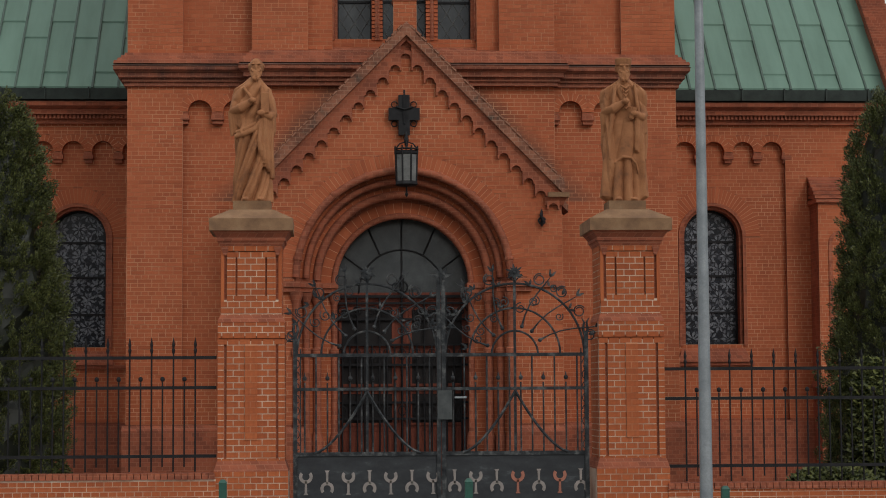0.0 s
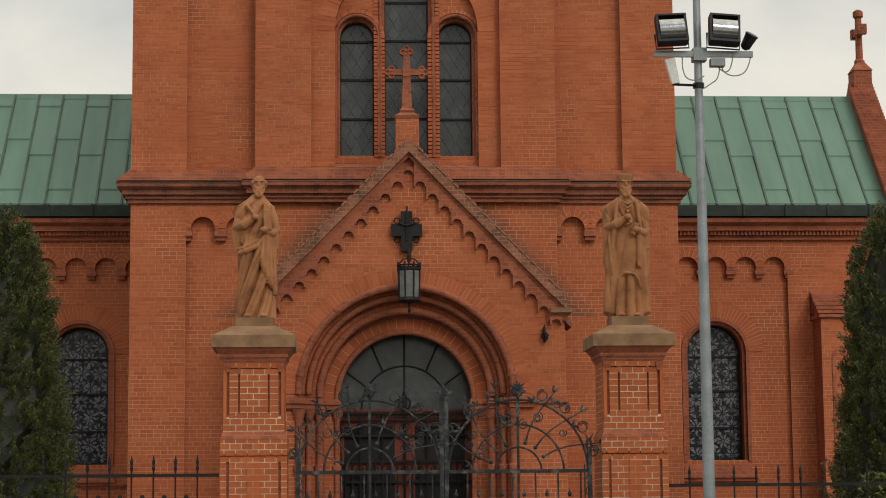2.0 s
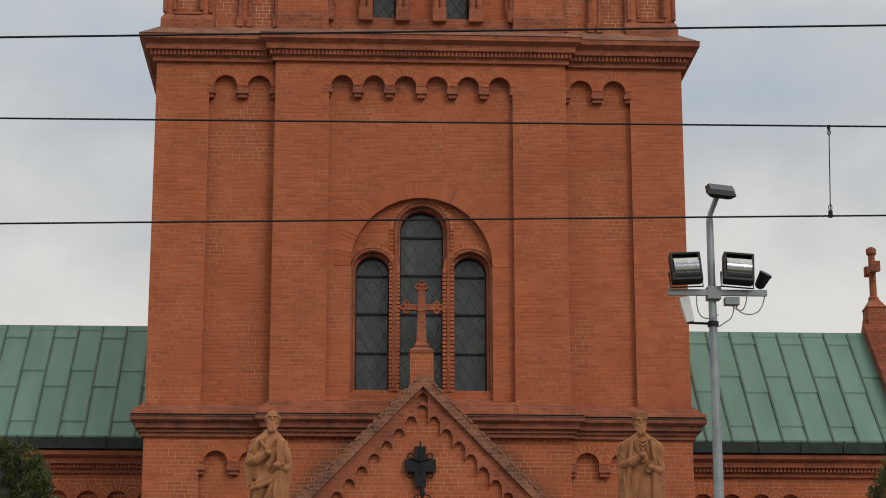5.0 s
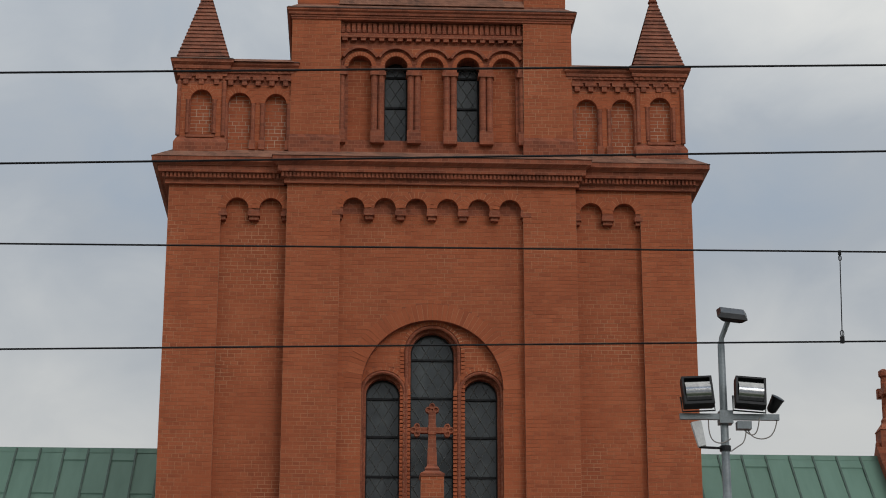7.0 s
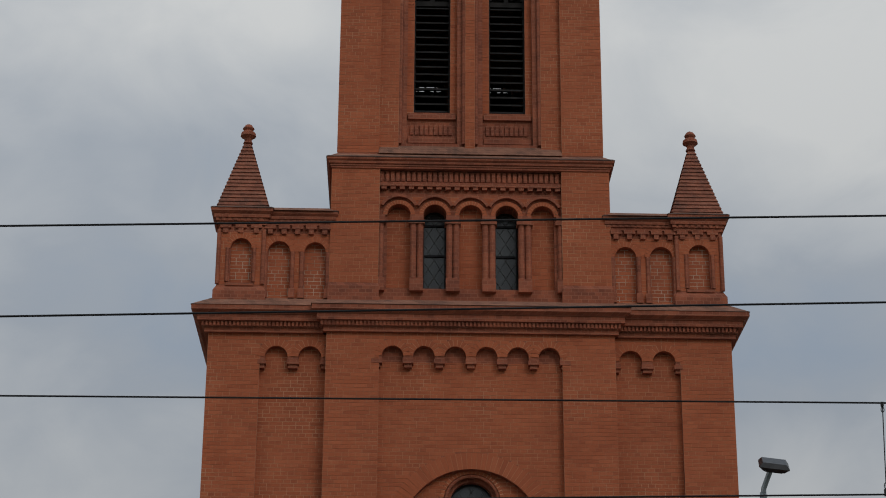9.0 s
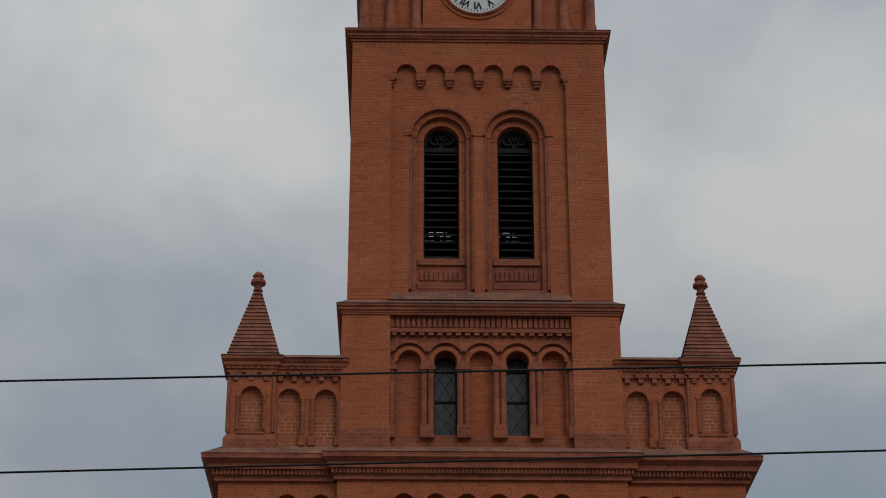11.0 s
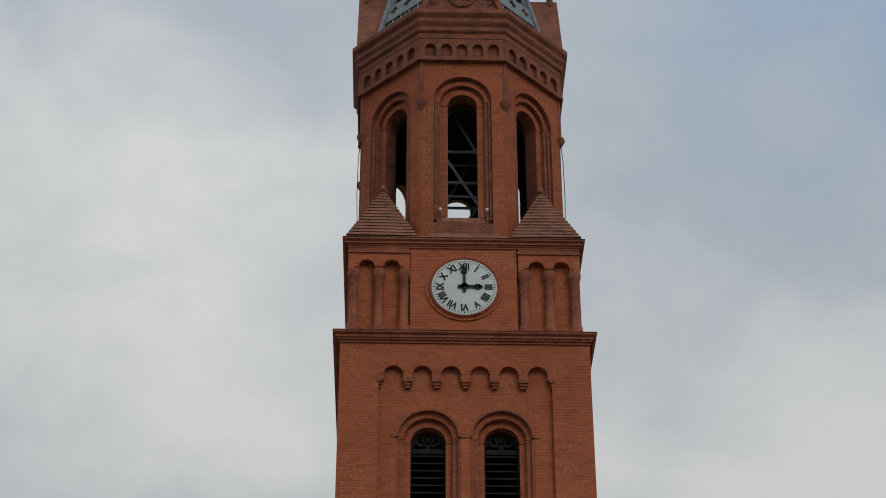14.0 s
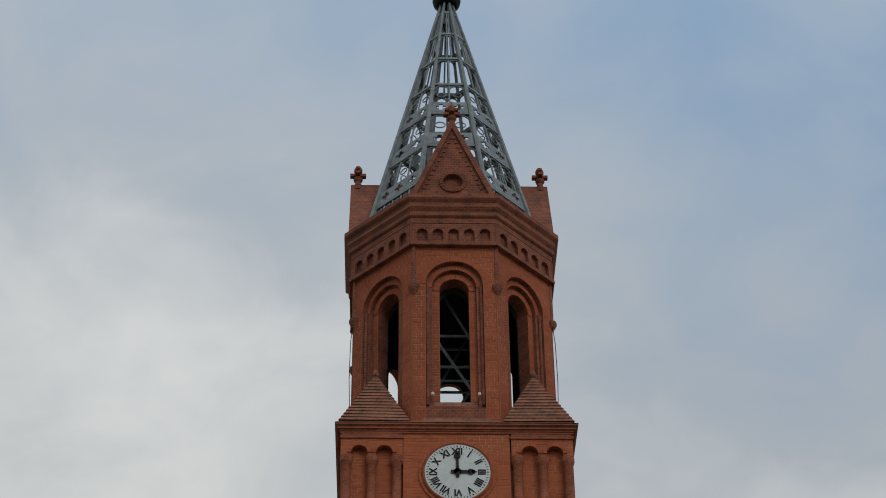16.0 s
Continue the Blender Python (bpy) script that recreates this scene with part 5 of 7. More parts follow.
for i, (h, zs, y0, y1) in enumerate(ORD):
    r = (0.055, 0.05, 0.06, 0.045)[i]
    w = Build()
    pts = [(PC + h * math.cos(math.pi * k / 36), y0 - 0.01, zs + h * math.sin(math.pi * k / 36)) for k in range(37)]
    w.tube(pts, r, 10)
    part("roll_moulding", w, MOULD, porch, smooth=45)
    v = Build()
    if i:
        v.voussoirs(PC, zs, h + r, ORD[i - 1][0] - 0.05, y0 - 0.012, y0 + 0.06, int(28 * h))
        for q in (-1, 1):
            face_bricks(v, lay(*sorted((PC + q * (h + r), PC + q * (ORD[i - 1][0] - 0.05))), 0.4, 3.02), y0, 0.01)
    v.voussoirs(PC, zs, h - 0.006, h + 0.01, y0 + 0.06, y1 - 0.04, int(26 * h))
    part("order_bricks", v, BRICK, porch, kind="stuff")
    bedded(v, porch)
    if i == 0:
        for k in range(9):
            a = radians(10 + 20 * k)
            c = Vector((PC + 1.56 * math.cos(a), y0 - 0.01, 3.24 + 1.56 * math.sin(a)))
            d = Vector((-math.sin(a), 0, math.cos(a)))
            part("roll_band", Build().tube([c - d * 0.02, c + d * 0.02], 0.07, 10), MOULD, porch)
    for s in (-1, 1):
        part("jamb_shaft", Build().lathe(PC + s * h, y0 - 0.005, [(r + 0.03, 0.3), (r + 0.03, 0.9), (r, 1.0), (r, 2.1), (r + 0.025, 2.12), (r + 0.025, 2.2), (r, 2.22), (r, 2.85), (r + 0.02, 2.9), (r + 0.05, 3.02)], 10), MOULD, porch, smooth=45)
for s in (-1, 1):
    lo, hi = sorted((s * 1.0, s * 1.82))
    w = Build()
    for h, zs, y0, y1 in ORD:
        a, e = sorted((PC + s * (h - 0.06), PC + s * (h + 0.30)))
        w.box(a, e, y0 - 0.07, y1, 3.03, 3.10).box(a - 0.0, e, y0 - 0.10, y1, 3.10, 3.18)
    a, e = sorted((s * 1.56, s * 2.30))
    w.box(a, e, PF - 0.05, PF + 0.1, 3.09, 3.18)
    part("impost", w, MOULD, porch)
    a, e = sorted((s * 1.5, s * 2.33))
    part("porch_plinth", Build().box(a, e, PF - 0.06, 0.0, 0.05, 1.0).frustum((a, e, PF - 0.06, 0.0, 1.0), (a, e, PF, 0.0, 1.08)), MOULD, porch)
    # raking coping, its corbelled arches and kneeler
    part("raking_coping", Build().prism([(0, PZ + 0.20), (s * 2.30, PZ + 0.20 - 2.30 * 1.02), (s * 2.30, PZ - 2.30 * 1.02), (0, PZ)], PF - 0.14, -0.55), WEATHER, porch, "weathered raking coping of the porch gable")
    part("coping_edge", Build().prism([(0, PZ + 0.0), (s * 2.27, PZ - 2.27 * 1.02), (s * 2.27, PZ - 0.07 - 2.27 * 1.02), (0, PZ - 0.07)], PF - 0.085, -0.5), MOULD, porch)
    n = 26
    for i in range(n):
        x = s * (0.05 + 2.24 * (i + 0.5) / n + random.uniform(-0.006, 0.006))
        z = PZ + 0.20 - abs(x) * 1.02
        o = part("coping_tile", Build().box(-0.044, 0.044, PF - 0.155, -0.5, -0.012, 0.018), WEATHER, porch)
        o.matrix_basis = pose(x, random.uniform(-0.01, 0.01), z, 0, s * 45.5, 0)
    part("porch_roof", Build().prism([(0, PZ + 0.03), (s * 2.42, PZ + 0.03 - 2.42 * 1.02), (s * 2.42, PZ - 0.08 - 2.42 * 1.02), (0, PZ - 0.08)], -0.56, 0.02), WEATHER, porch)
    lo, hi = sorted((s * 2.06, s * 2.37))
    part("kneeler", Build().box(lo, hi, PF - 0.15, -0.55, 4.40, 4.47), CAPSTONE, porch, "grey stone kneeler slab")
    part("kneeler_corbel", Build().frustum((*sorted((s * 2.02, s * 2.29)), PF - 0.05, -0.6, 4.29), (*sorted((s * 2.02, s * 2.34)), PF - 0.10, -0.6, 4.40)), MOULD, porch)
    # corbelled arches that climb the gable
    for i in range(12):
        xm = 0.165 + 0.1795 * i
        z = PZ - 0.335 - xm * 1.03
        cell, r = Build(), 0.070
        line = lambda x: PZ - 0.05 - x * 1.02
        pts = [(xm + r * math.cos(math.pi * k / 10), z + r * math.sin(math.pi * k / 10)) for k in range(11)]
        for (xa, za), (xb, zb) in zip(pts, pts[1:]):
            cell.prism([(s * xb, zb), (s * xa, za), (s * xa, line(xa)), (s * xb, line(xb))], PF - 0.078, PF + 0.01)
        for xa, xb in ((xm - 0.0897, xm - r), (xm + r, xm + 0.0897)):
            cell.prism([(s * xa, z - 0.012), (s * xb, z - 0.012), (s * xb, line(xb)), (s * xa, line(xa))], PF - 0.078, PF + 0.01)
        part("rake_arch", cell, MOULD, porch)
part("rake_arch", Build().ring(-0.01, 6.44, 0.075, 0.13, PF - 0.056, PF + 0.02, 0, 180, 12), MOULD, porch)

# cross on the porch gable
fx = part("gable_cross", Build().box(-0.180, 0.150, -1.02, -0.68, 6.7, 7.30), MOULD, church, "red stone cross on a brick pedestal above the porch")
v = Build()
face_bricks(v, lay(-0.180, 0.150, 6.75, 7.30), -1.02)
brickwork(v, fx)
part("pedestal_cap", Build().frustum((-0.19, 0.16, -1.035, -0.665, 7.30), (-0.20, 0.17, -1.045, -0.655, 7.34)).frustum((-0.20, 0.17, -1.045, -0.655, 7.34), (-0.115, 0.085, -0.96, -0.74, 7.40)), MOULD, fx)
part("cross_foot", Build().frustum((-0.115, 0.085, -0.95, -0.75, 7.40), (-0.125, 0.095, -0.96, -0.74, 7.43)).frustum((-0.125, 0.095, -0.96, -0.74, 7.43), (-0.09, 0.06, -0.92, -0.78, 7.48)), MOULD, fx)
CX, CZ = -0.016, 8.02
cr = Build().frustum((CX - 0.075, CX + 0.075, -0.92, -0.78, 7.47), (CX - 0.052, CX + 0.052, -0.90, -0.80, CZ)).box(CX - 0.052, CX + 0.052, -0.90, -0.80, CZ, CZ + 0.30).box(CX - 0.23, CX + 0.23, -0.894, -0.806, CZ - 0.042, CZ + 0.042)
cr.frustum((CX - 0.06, CX + 0.06, -0.92, -0.79, CZ - 0.07), (CX - 0.06, CX + 0.06, -0.92, -0.79, CZ + 0.07))
for x, z, first in ((CX, CZ + 0.31, 90), (CX - 0.225, CZ, 180), (CX + 0.225, CZ, 0)):
    for a in range(3):
        q = radians(first + (a - 1) * 90)
        px_, pz_ = x + 0.055 * math.cos(q), z + 0.055 * math.sin(q)
        cr.ring(px_, pz_, 0.0, 0.030, -0.885 + 0.003 * a, -0.815 - 0.003 * a, 0, 360, 12).ring(px_, pz_, 0.028, 0.046, -0.905 + 0.003 * a, -0.80 - 0.003 * a, 0, 360, 12)
part("cross", cr, MOULD, fx)

# portal: fanlight, doors and iron grille
door = part("church_door", Build().box(-1.04, 1.04, 0.40, 0.46, 2.94, 3.06), WOOD, church, "red-brown wooden double door behind a black iron grille")
part("fanlight", Build().prism([(1.03 * math.cos(math.pi * i / 24), 3.06 + 0.0 + (1.16) * math.sin(math.pi * i / 24)) for i in range(25)], 0.40, 0.42), GLASS, door, "dark round fanlight with radial bars")
for a in range(30, 180, 30):
    q, r = radians(a), 0.0 if a == 90 else 0.64
    part("glazing_bar", Build().tube([(r * math.cos(q), 0.385, 3.06 + r * math.sin(q)), (1.02 * math.cos(q), 0.385, 3.06 + 1.13 * math.sin(q))], 0.013, 6), IRON, door)
part("glazing_bar", Build().tube([(0.64 * math.cos(math.pi * i / 20), 0.385, 3.06 + 0.64 * math.sin(math.pi * i / 20)) for i in range(21)], 0.012, 6), IRON, door)
for s in (-1, 1):
    lo, hi = sorted((s * 0.02, s * 1.03))
    lf = part("door_leaf", Build().box(lo, hi, 0.42, 0.47, 0.05, 2.94), WOOD, door)
    for za, zb in ((0.3, 1.0), (1.12, 1.55), (1.7, 2.15), (2.28, 2.8)):
        a, e = lo + 0.13, hi - 0.13
        # upper panels near black: the dark behind the door put into their colour
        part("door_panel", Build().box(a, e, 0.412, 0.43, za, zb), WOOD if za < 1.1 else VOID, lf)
        part("panel_frame", Build().box(a - 0.04, e + 0.04, 0.40, 0.42, za - 0.04, za).box(a - 0.04, e + 0.04, 0.40, 0.42, zb, zb + 0.04).box(a - 0.04, a, 0.40, 0.42, za, zb).box(e, e + 0.04, 0.40, 0.42, za, zb), WOOD, lf)
door.location = (PC, -0.55, 0)
gr = part("door_grille", Build().box(-1.03, 1.03, 0.22, 0.26, 2.98, 3.02), IRON, church, "black wrought-iron grille with scrolls across the portal")
for z in (0.3, 1.18, 1.42, 1.62, 1.98, 2.28, 2.66, 2.90):
    part("grille_rail", Build().box(-1.03, 1.03, 0.23, 0.255, z - 0.016, z + 0.016), IRON, gr)
for i in range(19):
    x = -1.0 + 2.0 * i / 18
    part("grille_bar", Build().tube([(x, 0.235, 0.1), (x, 0.235, 2.98 if i % 3 == 0 else 2.28)], 0.013, 6), IRON, gr)
for i in range(9):
    x = -0.89 + 1.78 * i / 8
    part("scroll", Build().tube([(x + 0.085 * math.cos(q / 6) * (1 - q / 60), 0.23, 2.78 + 0.085 * math.sin(q / 6) * (1 - q / 60)) for q in range(0, 56, 2)], 0.010, 5), IRON, gr)
    part("scroll", Build().tube([(x + 0.055 * math.cos(q / 6), 0.23, 1.30 + 0.07 * math.sin(q / 6)) for q in range(0, 38, 2)], 0.008, 5), IRON, gr)
    part("scroll", Build().tube([(x + 0.055 * math.cos(q / 6), 0.23, 2.14 + 0.08 * math.sin(q / 6)) for q in range(0, 38, 2)], 0.008, 5), IRON, gr)
part("grille_crest", Build().tube([(0, 0.22, 2.98), (0, 0.22, 3.30)], 0.03, 8).tube([(0.09 * math.cos(q / 5), 0.22, 3.14 + 0.09 * math.sin(q / 5)) for q in range(0, 32)], 0.014, 5), IRON, gr)

gr.location = (PC, -0.42, 0)

# crucifix, lantern and bracket on the porch front
cx = thing("wall_crucifix", "dark wooden crucifix with small iron corner scrolls on the gable", "crucifix")
part("board", Build().box(-0.12, 0.045, -1.10, -1.03, 5.31, 5.90).box(-0.265, -0.12, -1.10, -1.03, 5.53, 5.71).box(0.045, 0.19, -1.10, -1.03, 5.53, 5.71), BLACK, cx)
part("figure_bar", Build().box(-0.05, -0.022, -1.125, -1.10, 5.47, 5.97).tube([(-0.16, -1.12, 5.72), (-0.035, -1.13, 5.68), (0.09, -1.12, 5.72)], 0.014, 6), IRON, cx)
for sx, sz in ((-1, -1), (1, -1), (1, 1), (-1, 1)):
    x, z = -0.0375 + sx * 0.14, 5.62 + sz * 0.14
    part("corner_scroll", Build().tube([(x + 0.045 * math.cos(q), -1.06, z + 0.045 * math.sin(q)) for q in [i * 0.6 for i in range(11)]], 0.010, 5), IRON, cx)
lamp = thing("portal_lantern", "octagonal black iron lantern with grey glass hung over the portal", "lantern")
part("bracket", Build().tube([(-0.02, -1.0, 5.30), (-0.02, -1.42, 5.30), (-0.02, -1.42, 5.12)], 0.018, 6), IRON, lamp)
part("crown", Build().tube([(-0.02 + 0.135 * math.cos(q), -1.42 + 0.135 * math.sin(q), 5.04) for q in [i * math.pi / 8 for i in range(16)]], 0.014, 5, True).tube([(-0.155, -1.42, 5.04), (-0.10, -1.42, 5.13), (-0.02, -1.42, 5.16), (0.06, -1.42, 5.13), (0.115, -1.42, 5.04)], 0.010, 5).tube([(-0.02, -1.555, 5.04), (-0.02, -1.5, 5.13), (-0.02, -1.42, 5.16), (-0.02, -1.34, 5.13), (-0.02, -1.285, 5.04)], 0.010, 5).lathe(-0.02, -1.42, [(0.02, 5.1), (0.03, 5.18), (0.01, 5.32)], 8), IRON, lamp)
part("glass", Build().lathe(-0.02, -1.42, [(0.125, 4.54), (0.135, 4.97)], 8, radians(22.5)), LAMP_GLASS, lamp)
part("rim", Build().lathe(-0.02, -1.42, [(0.13, 4.95), (0.15, 4.97), (0.15, 5.00), (0.12, 5.02)], 8, radians(22.5)), IRON, lamp)
part("base_ring", Build().lathe(-0.02, -1.42, [(0.02, 4.47), (0.12, 4.48), (0.145, 4.50), (0.13, 4.55)], 8, radians(22.5)), IRON, lamp)
part("finial", Build().lathe(-0.02, -1.42, [(0.006, 4.31), (0.022, 4.35), (0.012, 4.38), (0.012, 4.48)], 8), IRON, lamp)
for k in range(8):
    a = radians(22.5 + 45 * k)
    x, y = -0.02 + 0.145 * math.cos(a), -1.42 + 0.145 * math.sin(a)
    part("crown_point", Build().tube([(x, y, 4.97), (x, y, 5.09)], 0.010, 5), IRON, lamp)
for k in range(8):
    a = radians(22.5 + 45 * k)
    part("glazing_bar", Build().tube([(-0.02 + 0.128 * math.cos(a), -1.42 + 0.128 * math.sin(a), 4.53), (-0.02 + 0.14 * math.cos(a), -1.42 + 0.14 * math.sin(a), 4.99)], 0.011, 5), IRON, lamp)
lamp.matrix_basis = Matrix.Translation((-0.02, -1.42, 5.30)) @ Matrix.Diagonal((1.2, 1.2, 0.94, 1)) @ Matrix.Translation((0.02, 1.42, -5.30))
br = thing("wall_bracket", "small dark iron lamp bracket on the porch front", "bracket")
part("plate", Build().box(1.955, 1.985, PF - 0.05, PF, 3.98, 4.20), IRON, br)
part("scroll", Build().tube([(1.97 + 0.05 * math.cos(q), PF - 0.06, 4.06 + 0.05 * math.sin(q)) for q in [i * 0.6 for i in range(11)]], 0.014, 5).tube([(1.97, PF - 0.08, 3.97), (1.99, PF - 0.09, 4.05), (1.95, PF - 0.09, 4.14), (1.97, PF - 0.08, 4.23)], [0.008, 0.02, 0.02, 0.006], 6), IRON, br)

# ---- aisles with copper roofs ----
AF = 3.2
RY, RZ = 5.05, 8.89          # ridge of the aisle roofs
for s in (-1, 1):
    c = -5.29 if s < 0 else 5.325
    win = (c, 0.465, 2.33, 4.17)
    lo, hi = sorted((s * 4.0, s * 9.0))
    w = Build().wall(lo, hi, 0.05, 6.3, AF + 0.10, AF + 0.75, [(c, 0.515, 2.33, 4.17)]).box(lo, hi, AF + 0.75, AF + 5.8, 0.05, 6.0)
    mids = [s * x for x in (4.37, 4.87, 5.36, 5.86, 6.35)]
    lo2, hi2 = sorted((s * 4.0, s * 6.58))
    w.wall(lo2, hi2, 5.53, 6.3, AF, AF + 0.12, [(m, 0.18, 5.53, 5.59) for m in mids])
    lo3, hi3 = sorted((s * 6.58, s * 9.0))
    w.box(lo3, hi3, AF, AF + 0.12, 0.05, 6.3)
    aw = part("aisle_wall", w, MOULD, church, "red brick aisle wall with corbelled arches")
    v = Build()
    face_bricks(v, lay(lo2, hi2, 1.1, 5.9, [arch_void(c, 0.585, 2.33, 4.17), arch_void(c, 0.82, 4.17, 4.17)]), AF + 0.10)
    face_bricks(v, lay(lo3, hi3, 1.1, 6.1), AF)
    face_bricks(v, lay(lo2, hi2, 5.53, 6.1, [arch_void(m, 0.29, 5.53, 5.59) for m in mids]), AF)
    brickwork(v, aw)
    v = Build().voussoirs(c, 4.17, 0.575, 0.82, AF + 0.088, AF + 0.15, 36)
    for m in mids:
        v.voussoirs(m, 5.59, 0.18, 0.29, AF - 0.008, AF + 0.06, 11)
    part("arch_bricks", v, BRICK, aw, kind="stuff")
    bedded(v, aw)
    for m in [s * (4.12 + 0.496 * i) for i in range(6)]:
        part("corbel", Build().box(m - 0.085, m + 0.085, AF - 0.012, AF + 0.1, 5.47, 5.54).box(m - 0.06, m + 0.06, AF + 0.02, AF + 0.1, 5.41, 5.47), MOULD, aw)
    lancet(*win, AF + 0.36, FLORAL, [2.90, 3.52, 4.10], 0.035, "aisle_window", ((0.0, 0.05, 0.22), (0.05, 0.11, 0.29)))
    part("sill", Build().frustum((c - 0.62, c + 0.62, AF - 0.02, AF + 0.3, 2.06), (c - 0.52, c + 0.52, AF + 0.12, AF + 0.3, 2.33)), MOULD, aw)
    part("sill_course", Build().box(*sorted((s * 4.1, s * 6.0)), AF + 0.02, AF + 0.2, 2.0, 2.06), MOULD, aw)
    part("aisle_plinth", Build().box(lo, hi, AF - 0.05, AF + 0.2, 0.05, 1.08), MOULD, aw)
    cornice(lo, hi, AF, AF + 0.6, 6.05, 6.395, 0.29, 0.065, aw)
    a, e = sorted((s * 6.98, s * 7.95))
    bt = part("buttress", Build().box(a, e, 2.62, AF, 0.05, 4.7), MOULD, aw)
    v = Build()
    face_bricks(v, lay(a, e, 1.1, 4.66), 2.62)
    brickwork(v, bt)
    part("blind_arch", Build().ring(s * 7.36, 4.0, 0.16, 0.22, 2.598, 2.63, 0, 180, 14).box(s * 7.36 - 0.22, s * 7.36 - 0.16, 2.598, 2.63, 2.0, 4.0).box(s * 7.36 + 0.16, s * 7.36 + 0.22, 2.598, 2.63, 2.0, 4.0), MOULD, bt)
    part("plinth_cap", Build().frustum((a - 0.05, e + 0.05, 2.55, AF, 1.62), (a, e, 2.62, AF, 1.74)), MOULD, bt)
    for i in range(6):
        part("weathering_tile", Build().prism_x([(2.56 + 0.1 * i, 4.68 + 0.075 * i), (2.56 + 0.1 * i, 4.73 + 0.075 * i), (AF, 4.80 + 0.075 * i), (AF, 4.68 + 0.075 * i)], a - 0.04, e + 0.04), MOULD, bt)
    g = part("gutter", Build().prism_x([(2.86, 6.42), (2.84, 6.60), (3.06, 6.62), (3.06, 6.42)], lo, hi), GUTTER, church, "dark green eaves gutter under the copper roof")
    for i in range(7):
        x = lo + (hi - lo) * (i + 0.5) / 7
        part("gutter_bracket", Build().box(x - 0.012, x + 0.012, 2.825, 2.86, 6.42, 6.62), GUTTER, g)
    # roof of copper sheets with standing seams
    rf = part("roof", Build().prism_x([(3.0, 6.56), (RY, RZ - 0.06), (2 * RY - 3.0, 6.56)], *sorted((s * 4.0, s * 8.25))), GUTTER, church, "green copper roof in staggered sheets with standing seams")
    first, wdt, n = (4.18, 0.42, 11) if s < 0 else (4.491, 0.428, 9)
    sl = math.hypot(3.2, 2.52)
    for i in range(n):
        x0 = first + wdt * i
        x1 = min(x0 + wdt, 8.25)
        cuts = [0.0, 0.43, 0.885, 1.0] if (i % 2 == 0) == (s < 0) else [0.0, 0.125, 0.575, 1.0]
        for q0, q1 in zip(cuts, cuts[1:]):
            y0, z0, y1, z1 = 2.92 + (RY - 2.92) * q0, 6.60 + (RZ - 6.60) * q0, 2.92 + (RY - 2.92) * q1, 6.60 + (RZ - 6.60) * q1
            xa, xb = sorted((s * (x0 + 0.012), s * (x1 - 0.012)))
            t = 0.012 + random.uniform(0, 0.006)
            part("copper_sheet", Build().add([(xa, y0, z0 + t + 0.03), (xb, y0, z0 + t + 0.03), (xb, y1, z1 + t), (xa, y1, z1 + t), (xa, y0, z0 - 0.01), (xb, y0, z0 - 0.01), (xb, y1, z1 - 0.01), (xa, y1, z1 - 0.01)], [(0, 1, 2, 3), (0, 4, 5, 1), (1, 5, 6, 2), (2, 6, 7, 3), (3, 7, 4, 0)]), COPPER, rf)
        xs = s * x0
        part("standing_seam", Build().add([(xs + dx, y, z) for y, z in ((2.90, 6.59), (RY, RZ), (RY - 0.028, RZ + 0.028), (2.872, 6.618)) for dx in (-0.017, 0.017)], [(0, 1, 3, 2), (2, 3, 5, 4), (4, 5, 7, 6), (6, 7, 1, 0), (0, 2, 4, 6), (1, 7, 5, 3)]), SEAM, rf)
    part("ridge_cap", Build().prism_x([(RY - 0.08, RZ - 0.06), (RY, RZ + 0.045), (RY + 0.08, RZ - 0.06)], *sorted((s * 4.0, s * 8.25))), COPPER, rf)
    # gable parapet at the far end
    a, e = sorted((s * 8.24, s * 8.62))
    pr = part("gable_parapet", Build().prism_x([(2.75, 6.3), (2.75, 6.72), (RY, RZ + 0.30), (2 * RY - 2.75, 6.72), (2 * RY - 2.75, 6.3)], a, e), MOULD, church, "stepped brick gable parapet with a stone cross")
    for i in range(34):
        q = i / 34
        part("coping_brick", Build().box(a - 0.035, e + 0.035, 2.72 + (RY - 2.78) * q, 2.72 + (RY - 2.78) * (q + 0.026), 6.68 + (RZ - 6.45) * q, 6.77 + (RZ - 6.45) * q), MOULD, pr)
    m = s * 8.455
    part("pedestal", Build().box(m - 0.165, m + 0.165, RY - 0.19, RY + 0.19, 8.6, 9.38).frustum((m - 0.18, m + 0.18, RY - 0.21, RY + 0.21, 9.38), (m - 0.085, m + 0.085, RY - 0.1, RY + 0.1, 9.53)), MOULD, pr)
    part("cross", Build().lathe(m, RY, [(0.10, 9.52), (0.10, 9.58), (0.068, 9.63), (0.062, 10.38), (0.095, 10.41), (0.095, 10.50), (0.04, 10.54)], 8).box(m - 0.065, m + 0.065, RY - 0.26, RY + 0.26, 10.06, 10.19).box(m - 0.08, m + 0.08, RY - 0.28, RY - 0.16, 10.04, 10.22).box(m - 0.08, m + 0.08, RY + 0.16, RY + 0.28, 10.04, 10.22), MOULD, pr)

part("tower_wall", tower_core, MOULD, church, "red brick tower wall with piers and recessed panels")
brickwork(tower_bricks, church)
brickwork(niche_bricks, church, BRICK, PALE_JOINT)
part("arch_bricks", arches, BRICK, church, kind="stuff")
bedded(arches, church)

